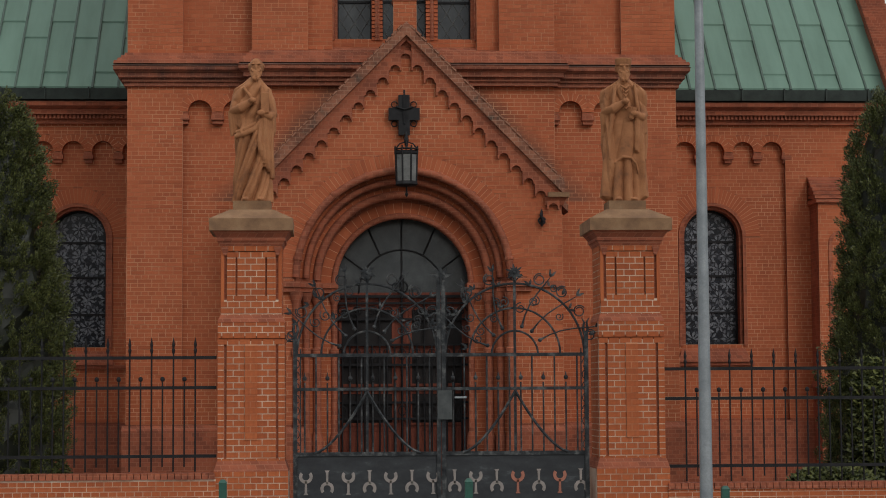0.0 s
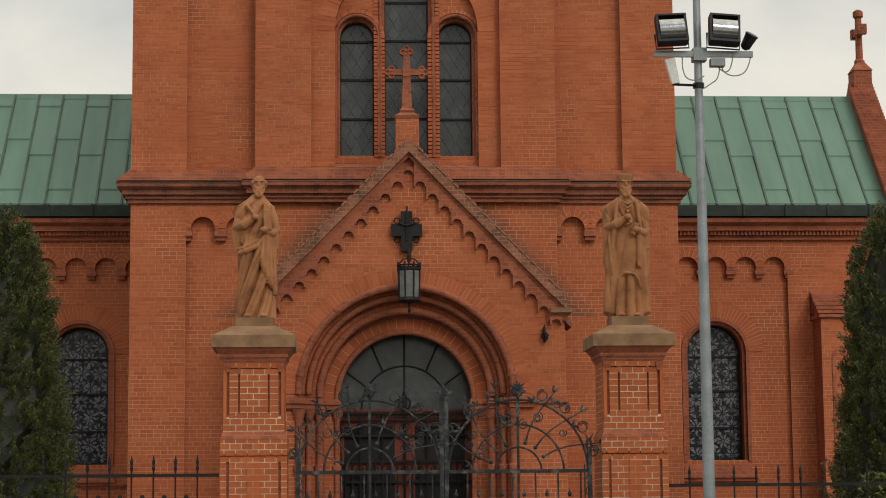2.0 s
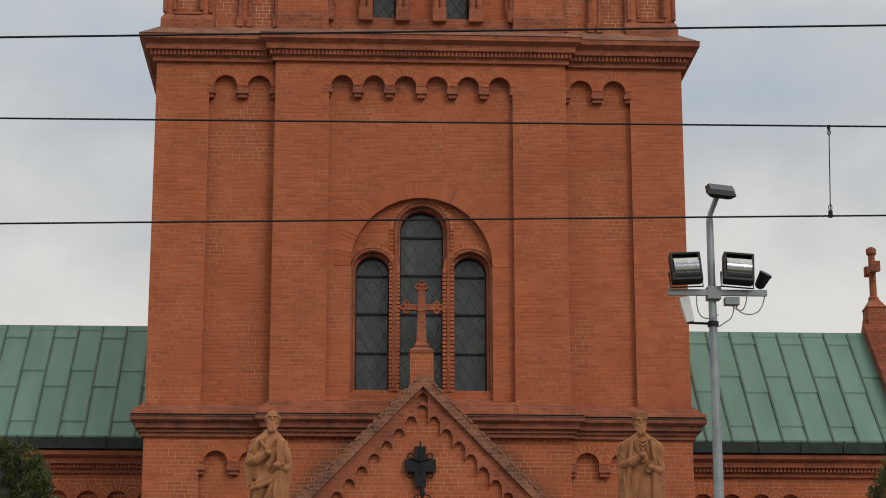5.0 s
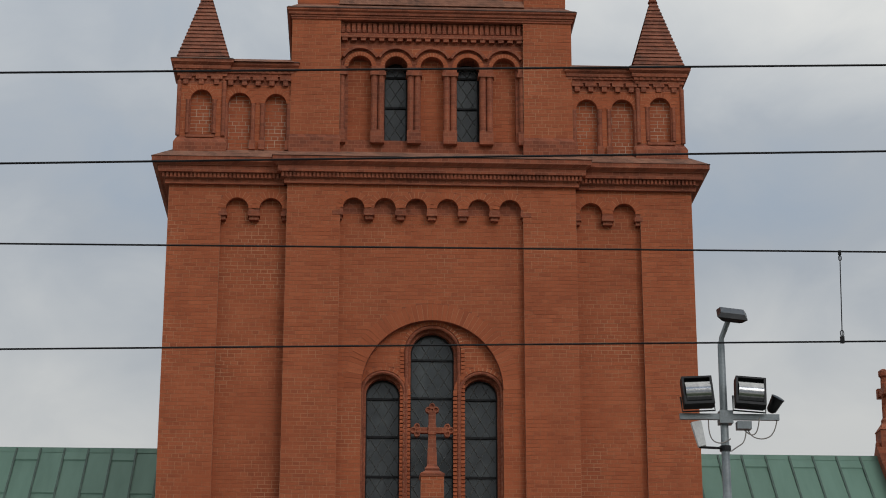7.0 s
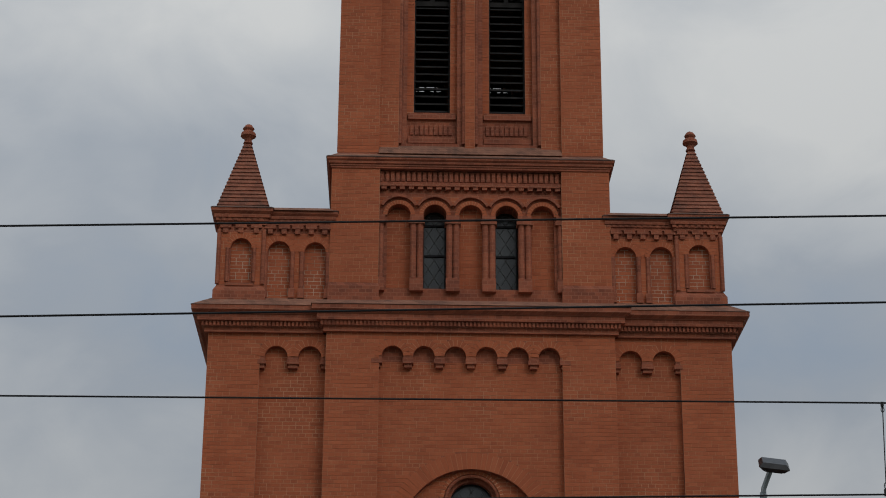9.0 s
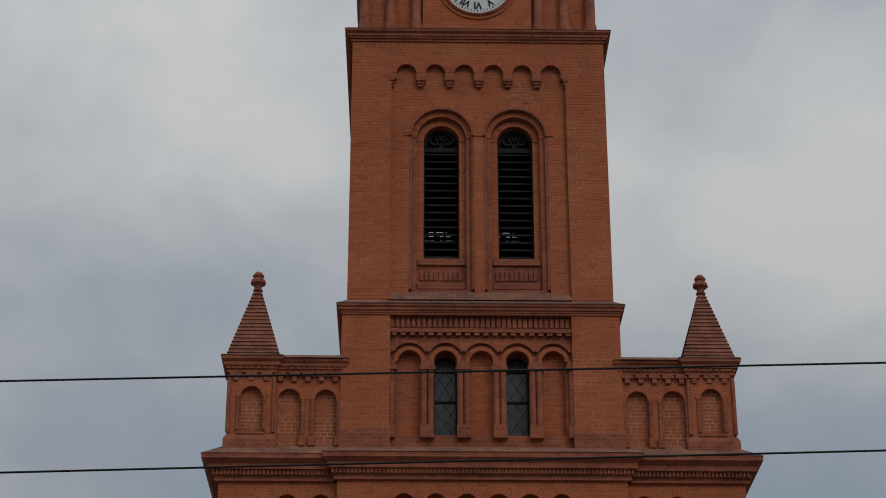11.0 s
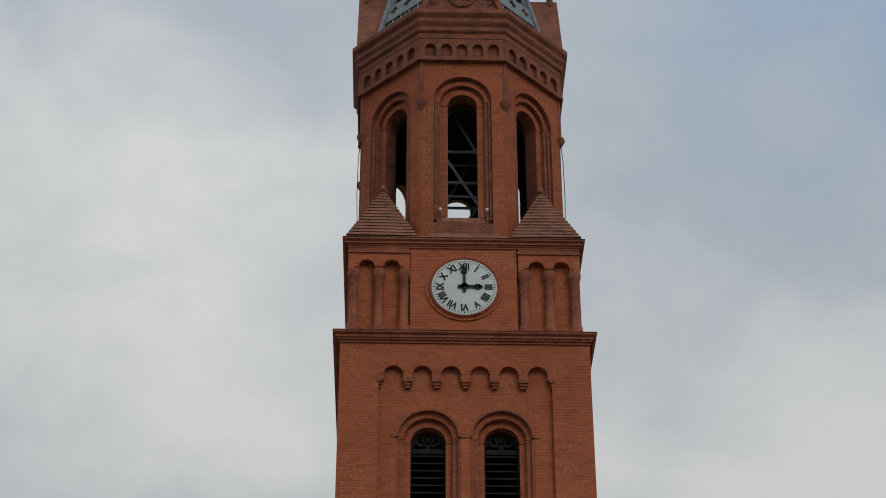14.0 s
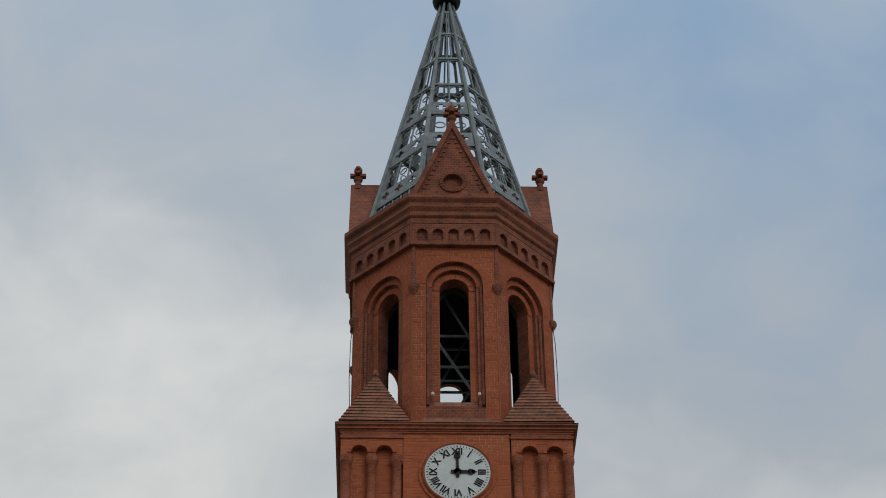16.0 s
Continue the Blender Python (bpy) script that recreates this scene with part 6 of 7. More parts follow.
# ---- gate pillars with statues ----
FY = -5.25
old_mesh = unit_mesh.copy()
old_mesh.materials[0] = OLD_BRICK
def gate_pillar(cx):
    p = thing("gate_pillar", "brick gate pillar with corbelled head and sloping stone cap", "pillar", at=(cx, FY + 0.41, 0), group="gate pillars")
    inner = Build().box(-0.38, 0.38, -0.38, 0.41, 0.0, 2.45).box(-0.345, 0.345, -0.34, 0.37, 2.45, 3.45)
    part("inner_core", inner, MOULD, p)
    core = Build()
    for xa, xb in ((-0.41, -0.335), (-0.30, 0.30), (0.335, 0.41)):
        core.box(xa, xb, -0.409, -0.35, 0.7, 2.2)
    core.box(-0.41, 0.41, -0.409, -0.35, 2.26, 2.44)
    for xa, xb in ((-0.30, -0.195), (-0.17, 0.17), (0.195, 0.30)):
        core.box(xa, xb, -0.374, -0.33, 2.72, 3.32)
    core.box(-0.375, 0.375, -0.374, -0.33, 2.44, 2.71).box(-0.375, 0.375, -0.374, -0.33, 3.30, 3.42)
    core.box(-0.455, 0.455, -0.454, 0.455, 0.0, 0.60)
    part("core", core, PALE_JOINT, p)
    for k in (-1, 1):
        part("edge_strip", Build().box(*sorted((k * 0.335, k * 0.375)), -0.376, -0.33, 2.65, 3.37), OLD_BRICK, p)
    slot_low = [lambda z: (-0.335, -0.30) if 0.75 < z < 2.18 else None, lambda z: (0.30, 0.335) if 0.75 < z < 2.18 else None,
                lambda z: (-0.20, -0.05) if 2.19 < z < 2.26 else None, lambda z: (0.05, 0.20) if 2.19 < z < 2.26 else None]
    slot_up = [lambda z: (-0.5, -0.335) if 2.72 < z < 3.30 else None, lambda z: (0.335, 0.5) if 2.72 < z < 3.30 else None,
               lambda z: (-0.195, -0.17) if 2.78 < z < 3.24 else None, lambda z: (0.17, 0.195) if 2.78 < z < 3.24 else None,
               lambda z: (-0.335, -0.30) if 2.72 < z < 3.32 else None, lambda z: (0.30, 0.335) if 2.72 < z < 3.32 else None]
    for cells, out, dp in ((lay(-0.41, 0.41, 0.68, 2.44, slot_low, course=0.077, least=0.03, headers=True), -0.41, 0.035), (lay(-0.375, 0.375, 2.46, 3.42, slot_up, course=0.077, least=0.03, headers=True), -0.375, 0.035), (lay(-0.075, 0.075, 0.97, 2.14, course=0.077, least=0.03, headers=True), -0.425, 0.03), (lay(-0.455, 0.455, 0.06, 0.60, course=0.077, least=0.03, headers=True), -0.455, 0.05)):
        for xa, xb, za, zb in cells:
            o = part("brick", old_mesh, None, p)
            o.matrix_basis = Matrix.Translation((xa, out + random.uniform(-0.001, 0.001), za)) @ Matrix.Diagonal((xb - xa, dp / 0.039, zb - za, 1))
    part("centre_strip", Build().box(-0.075, 0.075, -0.424, -0.36, 0.985, 2.16), MORTAR, p)
    for turn in (-90, 90):
        v = Build()
        face_bricks(v, lay(-0.33, 0.33, 0.08, 2.44, course=0.077, least=0.03, headers=True), -0.41, 0.06)
        face_bricks(v, lay(-0.33, 0.33, 2.46, 3.42, course=0.077, least=0.03, headers=True), -0.375, 0.06)
        part("side_bricks", v, OLD_BRICK, p, kind="stuff", fix=False).matrix_basis = pose(0, 0, 0, 0, 0, turn)
        part("side_joints", v.bed, PALE_JOINT, p, kind="stuff", fix=False).matrix_basis = pose(0, 0, 0, 0, 0, turn)
    part("base_course", Build().frustum((-0.46, 0.46, -0.46, 0.46, 0.60), (-0.41, 0.41, -0.41, 0.41, 0.74)), MOULD, p)
    part("shoulder", Build().frustum((-0.418, 0.418, -0.418, 0.418, 2.43), (-0.38, 0.38, -0.38, 0.38, 2.52)), MOULD, p)
    for s in (-1, 1):
        part("corner_corbel", Build().frustum((s * 0.32 - 0.02, s * 0.32 + 0.02, -0.385, -0.33, 3.26), (s * 0.33 - 0.05, s * 0.33 + 0.05, -0.40, -0.33, 3.37)), MOULD, p)
    part("head_moulding", Build().frustum((-0.38, 0.38, -0.38, 0.38, 3.38), (-0.41, 0.41, -0.41, 0.41, 3.44)).box(-0.42, 0.42, -0.42, 0.42, 3.44, 3.48).frustum((-0.42, 0.42, -0.42, 0.42, 3.48), (-0.48, 0.48, -0.48, 0.48, 3.56)), MOULD, p)
    part("stone_cap", Build().box(-0.515, 0.515, -0.515, 0.515, 3.56, 3.71).frustum((-0.515, 0.515, -0.515, 0.515, 3.71), (-0.27, 0.27, -0.27, 0.27, 3.84)).box(-0.235, 0.235, -0.235, 0.235, 3.83, 3.955), CAPSTONE, p, "grey-brown sandstone cap")
    return p


gate_pillar(-2.10)
gate_pillar(2.62)


def blob(b, c, r, seg=14):
    c, n = Vector(c), 10
    vs, fs = [], []
    for i in range(n + 1):
        t = math.pi * i / n
        for k in range(seg):
            w = 2 * math.pi * k / seg
            vs.append((c.x + r[0] * math.sin(t) * math.cos(w), c.y + r[1] * math.sin(t) * math.sin(w), c.z - r[2] * math.cos(t)))
    for i in range(n):
        for k in range(seg):
            fs.append((i * seg + k, i * seg + (k + 1) % seg, (i + 1) * seg + (k + 1) % seg, (i + 1) * seg + k))
    b.add(vs, fs)


def robe(b, rows, pleats, mantle, seg=160):
    """A draped figure. rows: (z, cx, cy, rx, ry); pleats(w, z) and mantle(w, z) give how far the cloth stands out, w = 0 in front."""
    vs, fs, n = [], [], 150
    z0, z1 = rows[0][0], rows[-1][0]
    for i in range(n + 1):
        z = z0 + (z1 - z0) * i / n
        q = [float(np.interp(z, [r[0] for r in rows], [r[j] for r in rows])) for j in range(1, 5)]
        for k in range(seg):
            w = 2 * math.pi * k / seg - math.pi
            f = pleats(w, z) + mantle(w, z)
            vs.append((q[0] + (q[2] + f) * math.sin(w), q[1] - (q[3] + f) * math.cos(w), z))
    for i in range(n):
        for k in range(seg):
            fs.append((i * seg + k, i * seg + (k + 1) % seg, (i + 1) * seg + (k + 1) % seg, (i + 1) * seg + k))
    fs += [tuple(range(seg - 1, -1, -1)), tuple(n * seg + k for k in range(seg))]
    b.add(vs, fs)


def crease(v):
    """Rounded ridges with sharp valleys, -1 to 1."""
    return 2 * abs(math.sin(v)) ** 0.55 - 1


def clamp(v):
    return max(0.0, min(1.0, v))


def statue(cx, label, crowned):
    b = Build()
    lean = 0.02 if crowned else 0.05
    rows = [(0.0, -0.01, 0, 0.20, 0.15), (0.08, -0.01, 0, 0.195, 0.15), (0.45, 0.0, 0, 0.170, 0.135), (0.8, 0.01, 0, 0.178, 0.14), (1.05, 0, 0, 0.19, 0.14), (1.25, 0, 0, 0.215, 0.132), (1.38, 0, 0, 0.20, 0.12), (1.465, 0.01, -0.01, 0.12, 0.10), (1.52, lean * 0.4, -0.02, 0.068, 0.065)]
    if crowned:
        # a smooth apron-like wrap over a gown, and a cloak open in front whose edges hang to the feet
        def pleats(w, z):
            low = clamp((0.52 - z) / 0.03)
            return 0.048 * low * crease(4.2 * w + 0.8) + (1 - low) * clamp((1.05 - z) / 0.1) * (0.018 + 0.020 * crease(2.6 * (w - 1.2 * (z - 0.9)) + 0.7)) + 0.020 * clamp((z - 1.08) / 0.1) * clamp((1.5 - z) / 0.1) * crease(5 * w + 14 * z)

        def mantle(w, z):
            edge = 0.80 + 0.20 * clamp((z - 0.9) / 0.5) + 0.06 * math.sin(9 * z)
            return clamp((abs(w) - edge) / 0.10) * clamp((z - 0.02) / 0.05) * (0.055 + 0.026 * crease(7 * w + 2.0 * z)) * clamp((1.5 - z) / 0.15)
    else:
        # a mantle gathered at one hip, whose long folds sweep slantwise to the other foot
        def pleats(w, z):
            sweep = clamp((1.0 - z) / 0.15)
            return 0.052 * sweep * crease(3.6 * (w - 1.9 * (z - 0.45))) + 0.018 * sweep * crease(8 * (w - 1.75 * z)) + 0.020 * clamp((z - 0.95) / 0.1) * clamp((1.48 - z) / 0.1) * crease(4 * w - 13 * z) * 1.5

        def mantle(w, z):
            return 0.035 * clamp((-0.55 - w) / 0.15) * clamp((z - 0.78 + 0.25 * (w + 0.6)) / 0.04) * clamp((1.45 - z) / 0.2)
    robe(b, rows, pleats, mantle)
    hx = 0.035 if not crowned else 0.0
    hz = 1.635
    blob(b, (hx, -0.035, hz), (0.082, 0.098, 0.118))
    blob(b, (hx, -0.105, hz - 0.085), (0.055, 0.045, 0.075))
    blob(b, (hx, -0.13, hz - 0.005), (0.016, 0.02, 0.035))
    blob(b, (hx, -0.115, hz + 0.035), (0.06, 0.025, 0.014))
    blob(b, (hx, 0.012, hz + 0.028), (0.088, 0.085, 0.098))
    for i in range(9):
        a = math.pi * i / 8
        blob(b, (hx + 0.084 * math.cos(a), 0.01 + 0.03 * math.sin(a), hz + 0.03 - 0.03 * (i % 2)), (0.022, 0.04, 0.035), 8)
    for k in (-1, 1):
        blob(b, (hx + k * 0.036, -0.118, hz + 0.036), (0.028, 0.026, 0.012), 8)
        blob(b, (hx + k * 0.046, -0.098, hz - 0.030), (0.026, 0.028, 0.022), 8)
        blob(b, (hx + k * 0.024, -0.128, hz - 0.050), (0.026, 0.016, 0.012), 8)
        for i in range(4):
            blob(b, (hx + k * (0.062 - 0.012 * i), -0.085 - 0.018 * i, hz - 0.065 - 0.026 * i), (0.020, 0.024, 0.026), 8)
    for i in range(5):
        blob(b, (hx - 0.03 + 0.015 * i, -0.128 - 0.006 * (i % 2), hz - 0.105 - 0.022 * (i % 3)), (0.013, 0.02, 0.034), 8)
    if crowned:
        b.lathe(hx, -0.03, [(0.098, hz + 0.04), (0.105, hz + 0.07), (0.112, hz + 0.125), (0.09, hz + 0.13), (0.06, hz + 0.12)], 16)
        blob(b, (hx, -0.10, hz - 0.13), (0.06, 0.04, 0.09))
    # arms in wide sleeves
    arm_r = [(-0.15, 0.0, 1.37), (-0.205, -0.03, 1.24), (-0.235, -0.08, 1.09), (-0.15, -0.17, 1.13), (-0.03, -0.20, 1.20)]
    arm_l = [(0.15, 0.0, 1.37), (0.21, -0.02, 1.22), (0.235, -0.06, 1.06), (0.20, -0.15, 1.03), (0.11, -0.215, 1.06)]
    b.tube(arm_r, [0.065, 0.07, 0.075, 0.06, 0.038], 12)
    b.tube(arm_l, [0.065, 0.07, 0.07, 0.058, 0.038], 12)
    blob(b, (-0.005, -0.235, 1.215), (0.05, 0.035, 0.035))
    blob(b, (0.10, -0.245, 1.06), (0.05, 0.035, 0.035))
    # hanging sleeve and mantle folds
    for k in range(5):
        x = -0.285 + 0.03 * k
        b.tube([(x, -0.08 - 0.012 * k, 1.10), (x + 0.01, -0.07, 0.95), (x + 0.02, -0.05, 0.80 + 0.03 * k)], [0.035, 0.03, 0.018], 8)
        x = 0.14 + 0.028 * k
        zz = (0.46, 0.42, 0.55, 0.62, 0.75)[k] if not crowned else (0.62, 0.60, 0.62, 0.7, 0.8)[k]
        b.tube([(x, -0.17 + 0.02 * k, 1.05), (x + 0.005, -0.17 + 0.022 * k, 0.85), (x - 0.005 - 0.01 * k, -0.15 + 0.025 * k, zz)], [0.04, 0.034, 0.026], 8)
    if not crowned:
        b.tube([(-0.22, -0.10, 0.79), (-0.12, -0.17, 0.81), (0.02, -0.185, 0.87), (0.12, -0.18, 1.0)], [0.03, 0.034, 0.03, 0.02], 10)
        b.tube([(-0.21, -0.10, 0.84), (-0.10, -0.165, 0.87), (0.04, -0.18, 0.95)], [0.025, 0.026, 0.02], 10)
        for k in range(4):
            x = 0.08 + 0.05 * k
            b.tube([(x + 0.02, -0.185 + 0.02 * k, 1.0), (x, -0.20 + 0.025 * k, 0.72 - 0.03 * k), (x + 0.015, -0.185 + 0.025 * k, 0.62 - 0.11 * k), (x + 0.02, -0.17 + 0.025 * k, 0.54 - 0.09 * k)], [0.018, 0.030, 0.034, 0.012], 8)
        b.box(0.10, 0.20, -0.245, -0.205, 1.06, 1.31)
        b.tube([(-0.12, -0.16, 1.38), (-0.04, -0.175, 1.28), (0.02, -0.17, 1.18)], 0.02, 8)
        b.tube([(0.12, -0.15, 1.40), (0.11, -0.18, 1.22), (0.14, -0.19, 1.10)], 0.024, 8)
    else:
        for s in (-1, 1):
            b.tube([(s * 0.12, -0.14, 1.43), (s * 0.15, -0.17, 1.2), (s * 0.20, -0.13, 0.8), (s * 0.20, -0.10, 0.35), (s * 0.19, -0.08, 0.05)], [0.02, 0.026, 0.03, 0.03, 0.025], 8)
            b.tube([(s * 0.24, -0.02, 1.0), (s * 0.255, 0.0, 0.7), (s * 0.23, 0.02, 0.4)], [0.05, 0.045, 0.02], 8)
        for k in range(6):
            b.tube([(-0.06 + 0.024 * k, -0.155, 1.42 - 0.05 * k), (0.0, -0.185, 1.38 - 0.05 * k), (0.07 - 0.02 * k, -0.155, 1.42 - 0.05 * k)], 0.014, 6)
        b.tube([(-0.14, -0.13, 0.47), (-0.04, -0.18, 0.54), (0.06, -0.188, 0.53), (0.13, -0.16, 0.46), (0.16, -0.13, 0.34)], [0.010, 0.017, 0.018, 0.016, 0.008], 8)
        b.tube([(0.06, -0.215, 1.0), (0.11, -0.23, 1.14)], 0.035, 8)
    for s in (-0.09, 0.10):
        blob(b, (s, -0.17, 0.025), (0.045, 0.07, 0.03))
    ob = new("statue", finish("statue", b, SAND))
    ob.location = (cx, FY + 0.41, 3.95)
    ob.scale = (1.0, 1.0, 1.045)
    md = ob.modifiers.new("remesh", "REMESH")
    md.mode, md.voxel_size, md.use_smooth_shade = "VOXEL", 0.0065, True
    return tagged(ob, label, "statue")


statue(-2.09, "brown sandstone statue of a bearded robed figure on the gate pillar", False)
statue(2.62, "brown sandstone statue of a cloaked figure with flat cap", True)

# ---- iron gate ----
GY = FY + 0.12
SHEET = simple("chalky_black_sheet_iron", [(0.40, (0.012, 0.015, 0.018)), (0.60, (0.024, 0.029, 0.032)), (0.76, (0.10, 0.11, 0.115))], 3.5, 0.55, 0.1, 50, 0.3, (1, 1, 2.2))
def ribbon(pts, r):
    return Build().tube(pts, r, 6)


def leaf_blade(b, x, z, ang, ln, wd, y):
    c, s = math.cos(radians(ang)), math.sin(radians(ang))
    q = [(0, 0), (0.35, 0.5), (0.7, 0.35), (1, 0), (0.7, -0.35), (0.35, -0.5)]
    pts = [(x + c * u * ln - s * v * wd, y - 0.012 * math.sin(u * 3), z + s * u * ln + c * v * wd) for u, v in q]
    b.add(pts + [(px, py + 0.012, pz) for px, py, pz in pts], [(0, 1, 2, 3, 4, 5), (11, 10, 9, 8, 7, 6)] + [(i, i + 6, (i + 1) % 6 + 6, (i + 1) % 6) for i in range(6)])


def gate_leaf(x0, x1, mark):
    g = thing("gate_leaf", "blue-black wrought-iron gate leaf with sunburst arch and solid foot panel", "gate", group="entrance gate leaves")
    xc, y = (x0 + x1) / 2, GY
    part("foot_panel", Build().box(x0 + 0.02, x1 - 0.02, y, y + 0.012, 0.06, 0.79), SHEET, g)
    for z, r in ((0.80, 0.024), (1.60, 0.02), (2.02, 0.022), (0.08, 0.024)):
        part("rail", Build().box(x0, x1, y - 0.02, y + 0.02, z - r, z + r), GATE_IRON, g)
    for x, top, r in ((x0 + 0.025, 2.30 if mark < 0 else 2.95, 0.026), (x1 - 0.025, 2.95 if mark < 0 else 2.30, 0.026), (xc, 2.98, 0.016)):
        part("post", Build().box(x - r, x + r, y - r, y + r, 0.02 if r > 0.02 else 0.8, top), GATE_IRON, g)
    n = 13
    for i in range(1, n):
        x = x0 + (x1 - x0) * i / n
        tall = i % 2 == 0
        bb = Build().tube([(x, y, 0.80), (x, y, 2.02 if tall else 1.68)], 0.011, 6)
        if not tall:
            blob(bb, (x, y, 1.735), (0.027, 0.027, 0.03), 8)
            bb.lathe(x, y, [(0.004, 1.75), (0.012, 1.765), (0.002, 1.81)], 6)
        part("bar", bb, GATE_IRON, g)
    for s in (-1, 1):
        part("brace", ribbon([(xc + s * 0.66 * (t / 10) ** 1.0, y - 0.02, 1.57 - 0.76 * (1 - (1 - t / 10) ** 1.55)) for t in range(11)], 0.019), GATE_IRON, g)
    for r, wd in ((0.29, 0.013), (0.57, 0.013), (0.87, 0.015)):
        part("arch_bar", ribbon([(xc + r * math.cos(math.pi * i / 30), y, 2.02 + r * 1.02 * math.sin(math.pi * i / 30)) for i in range(31)], wd), GATE_IRON, g)
    for a in (24, 48, 70, 110, 132, 156):
        q = radians(a)
        pts = [(xc + r * math.cos(q + 0.10 * math.sin(r * 4)), y - 0.015, 2.02 + r * math.sin(q + 0.10 * math.sin(r * 4))) for r in (0.36, 0.5, 0.65, 0.8, 0.95, 1.06)]
        bb = Build().tube(pts, [0.016, 0.010, 0.010, 0.010, 0.010, 0.006], 6)
        blob(bb, pts[0], (0.026, 0.026, 0.026), 8)
        part("ray", bb, GATE_IRON, g)
        lf = Build()
        for d in (-24, 20):
            leaf_blade(lf, pts[-1][0], pts[-1][2], a + d, 0.115, 0.034, y - 0.02)
        part("leaf", lf, GATE_IRON, g)
    for i in range(9):
        q = radians(14 + 19 * i)
        cx_, cz = xc + 0.97 * math.cos(q), 2.02 + 0.99 * math.sin(q)
        sp = [(cx_ + (0.075 - 0.0012 * k) * math.cos(k * 0.33 + q), y, cz + (0.075 - 0.0012 * k) * math.sin(k * 0.33 + q)) for k in range(0, 26)]
        part("curl", Build().tube(sp, 0.009, 5), GATE_IRON, g)
    rs = random.Random(int(xc * 100))
    for i in range(16):
        q, rr = radians(rs.triangular(8, 172, 30 if mark < 0 else 150)), rs.uniform(0.50, 1.0)
        cx_, cz, sg, r0 = xc + rr * math.cos(q), 2.02 + rr * math.sin(q), rs.choice((-1, 1)), rs.uniform(0.045, 0.075)
        sp = [(cx_ + (r0 - r0 * k / 34) * math.cos(sg * k * 0.34 + q), y - 0.01, cz + (r0 - r0 * k / 34) * math.sin(sg * k * 0.34 + q)) for k in range(0, 26)]
        part("curl", Build().tube(sp, 0.008, 5), GATE_IRON, g)
    for i in range(16):
        q, rr = radians(rs.uniform(5, 175)), rs.choice((0.60, 0.88, 0.95))
        lf = Build()
        for d in (-25, 25):
            leaf_blade(lf, xc + rr * math.cos(q), 2.02 + rr * math.sin(q), math.degrees(q) + d + rs.uniform(-40, 40), rs.uniform(0.07, 0.11), 0.034, y - 0.02)
        part("leaf", lf, GATE_IRON, g)
    st = Build()
    for k in range(12):
        leaf_blade(st, xc, 3.04, 30 * k + 8, 0.125 if k % 2 else 0.09, 0.035, y - 0.03)
    blob(st, (xc, y - 0.02, 3.04), (0.035, 0.03, 0.035), 8)
    part("star", st, GATE_IRON, g)
    # edge strip with scrolls
    xe = x0 + 0.09 if mark < 0 else x1 - 0.09
    part("edge_bar", Build().box(xe - 0.008, xe + 0.008, y - 0.008, y + 0.008, 0.8, 2.1), GATE_IRON, g)
    xs = (xe + (x0 if mark < 0 else x1)) / 2
    for k in range(8):
        z = 0.9 + 0.145 * k
        part("scroll", Build().tube([(xs + 0.03 * math.cos(i * 0.5 + k * math.pi), y, z + 0.05 * math.sin(i * 0.5)) for i in range(12)], 0.007, 5), GATE_IRON, g)
    for s in (-1, 1):
        xk = x0 + 0.03 if mark < 0 else x1 - 0.03
        part("tendril", Build().tube([(xk, y, 2.25), (xk + s * 0.03, y, 2.33), (xk + s * 0.015, y, 2.42), (xk + s * 0.05, y, 2.48)], [0.02, 0.018, 0.014, 0.004], 6), GATE_IRON, g)
    # ornaments of the foot panel
    for i in range(7):
        x = x0 + 0.155 + 0.262 * i
        up = (i % 2 == 0) == (mark < 0)
        sgn = 1 if up else -1
        zc = 0.45
        o = Build()
        o.ring(x, zc + sgn * 0.075, 0.045, 0.085, y - 0.008, y - 0.003, 140 if up else -40, 400 if up else 220, 14)
        o.prism([(x - 0.016, zc - sgn * 0.12), (x + 0.016, zc - sgn * 0.12), (x + 0.012, zc + sgn * 0.02), (x - 0.012, zc + sgn * 0.02)], y - 0.008, y - 0.003)
        o.prism([(x - 0.03, zc - sgn * 0.15), (x + 0.03, zc - sgn * 0.15), (x, zc - sgn * 0.10)], y - 0.009, y - 0.004)
        part("tulip_ornament", o, RUST if mark > 0 and i in (3, 5) else PALE, g, "pale tulip-shaped ornament")
    return g


gate_leaf(-1.585, 0.245, -1)
g2 = gate_leaf(0.255, 2.09, 1)
part("lock_box", Build().box(0.20, 0.38, GY - 0.06, GY - 0.02, 1.22, 1.58), LOCK, g2, "grey steel lock box")
part("handle", Build().tube([(0.42, GY - 0.05, 1.49), (0.42, GY - 0.09, 1.49), (0.56, GY - 0.09, 1.49)], 0.013, 6), STEEL, g2)
cp = Build().tube([(0.25, GY - 0.02, 2.9), (0.25, GY - 0.02, 3.05)], 0.02, 6)
for d in (20, 60, 90, 120, 160):
    leaf_blade(cp, 0.25, 2.98, d, 0.16, 0.05, GY - 0.03)
part("crest_leaf", cp, GATE_IRON, g2)

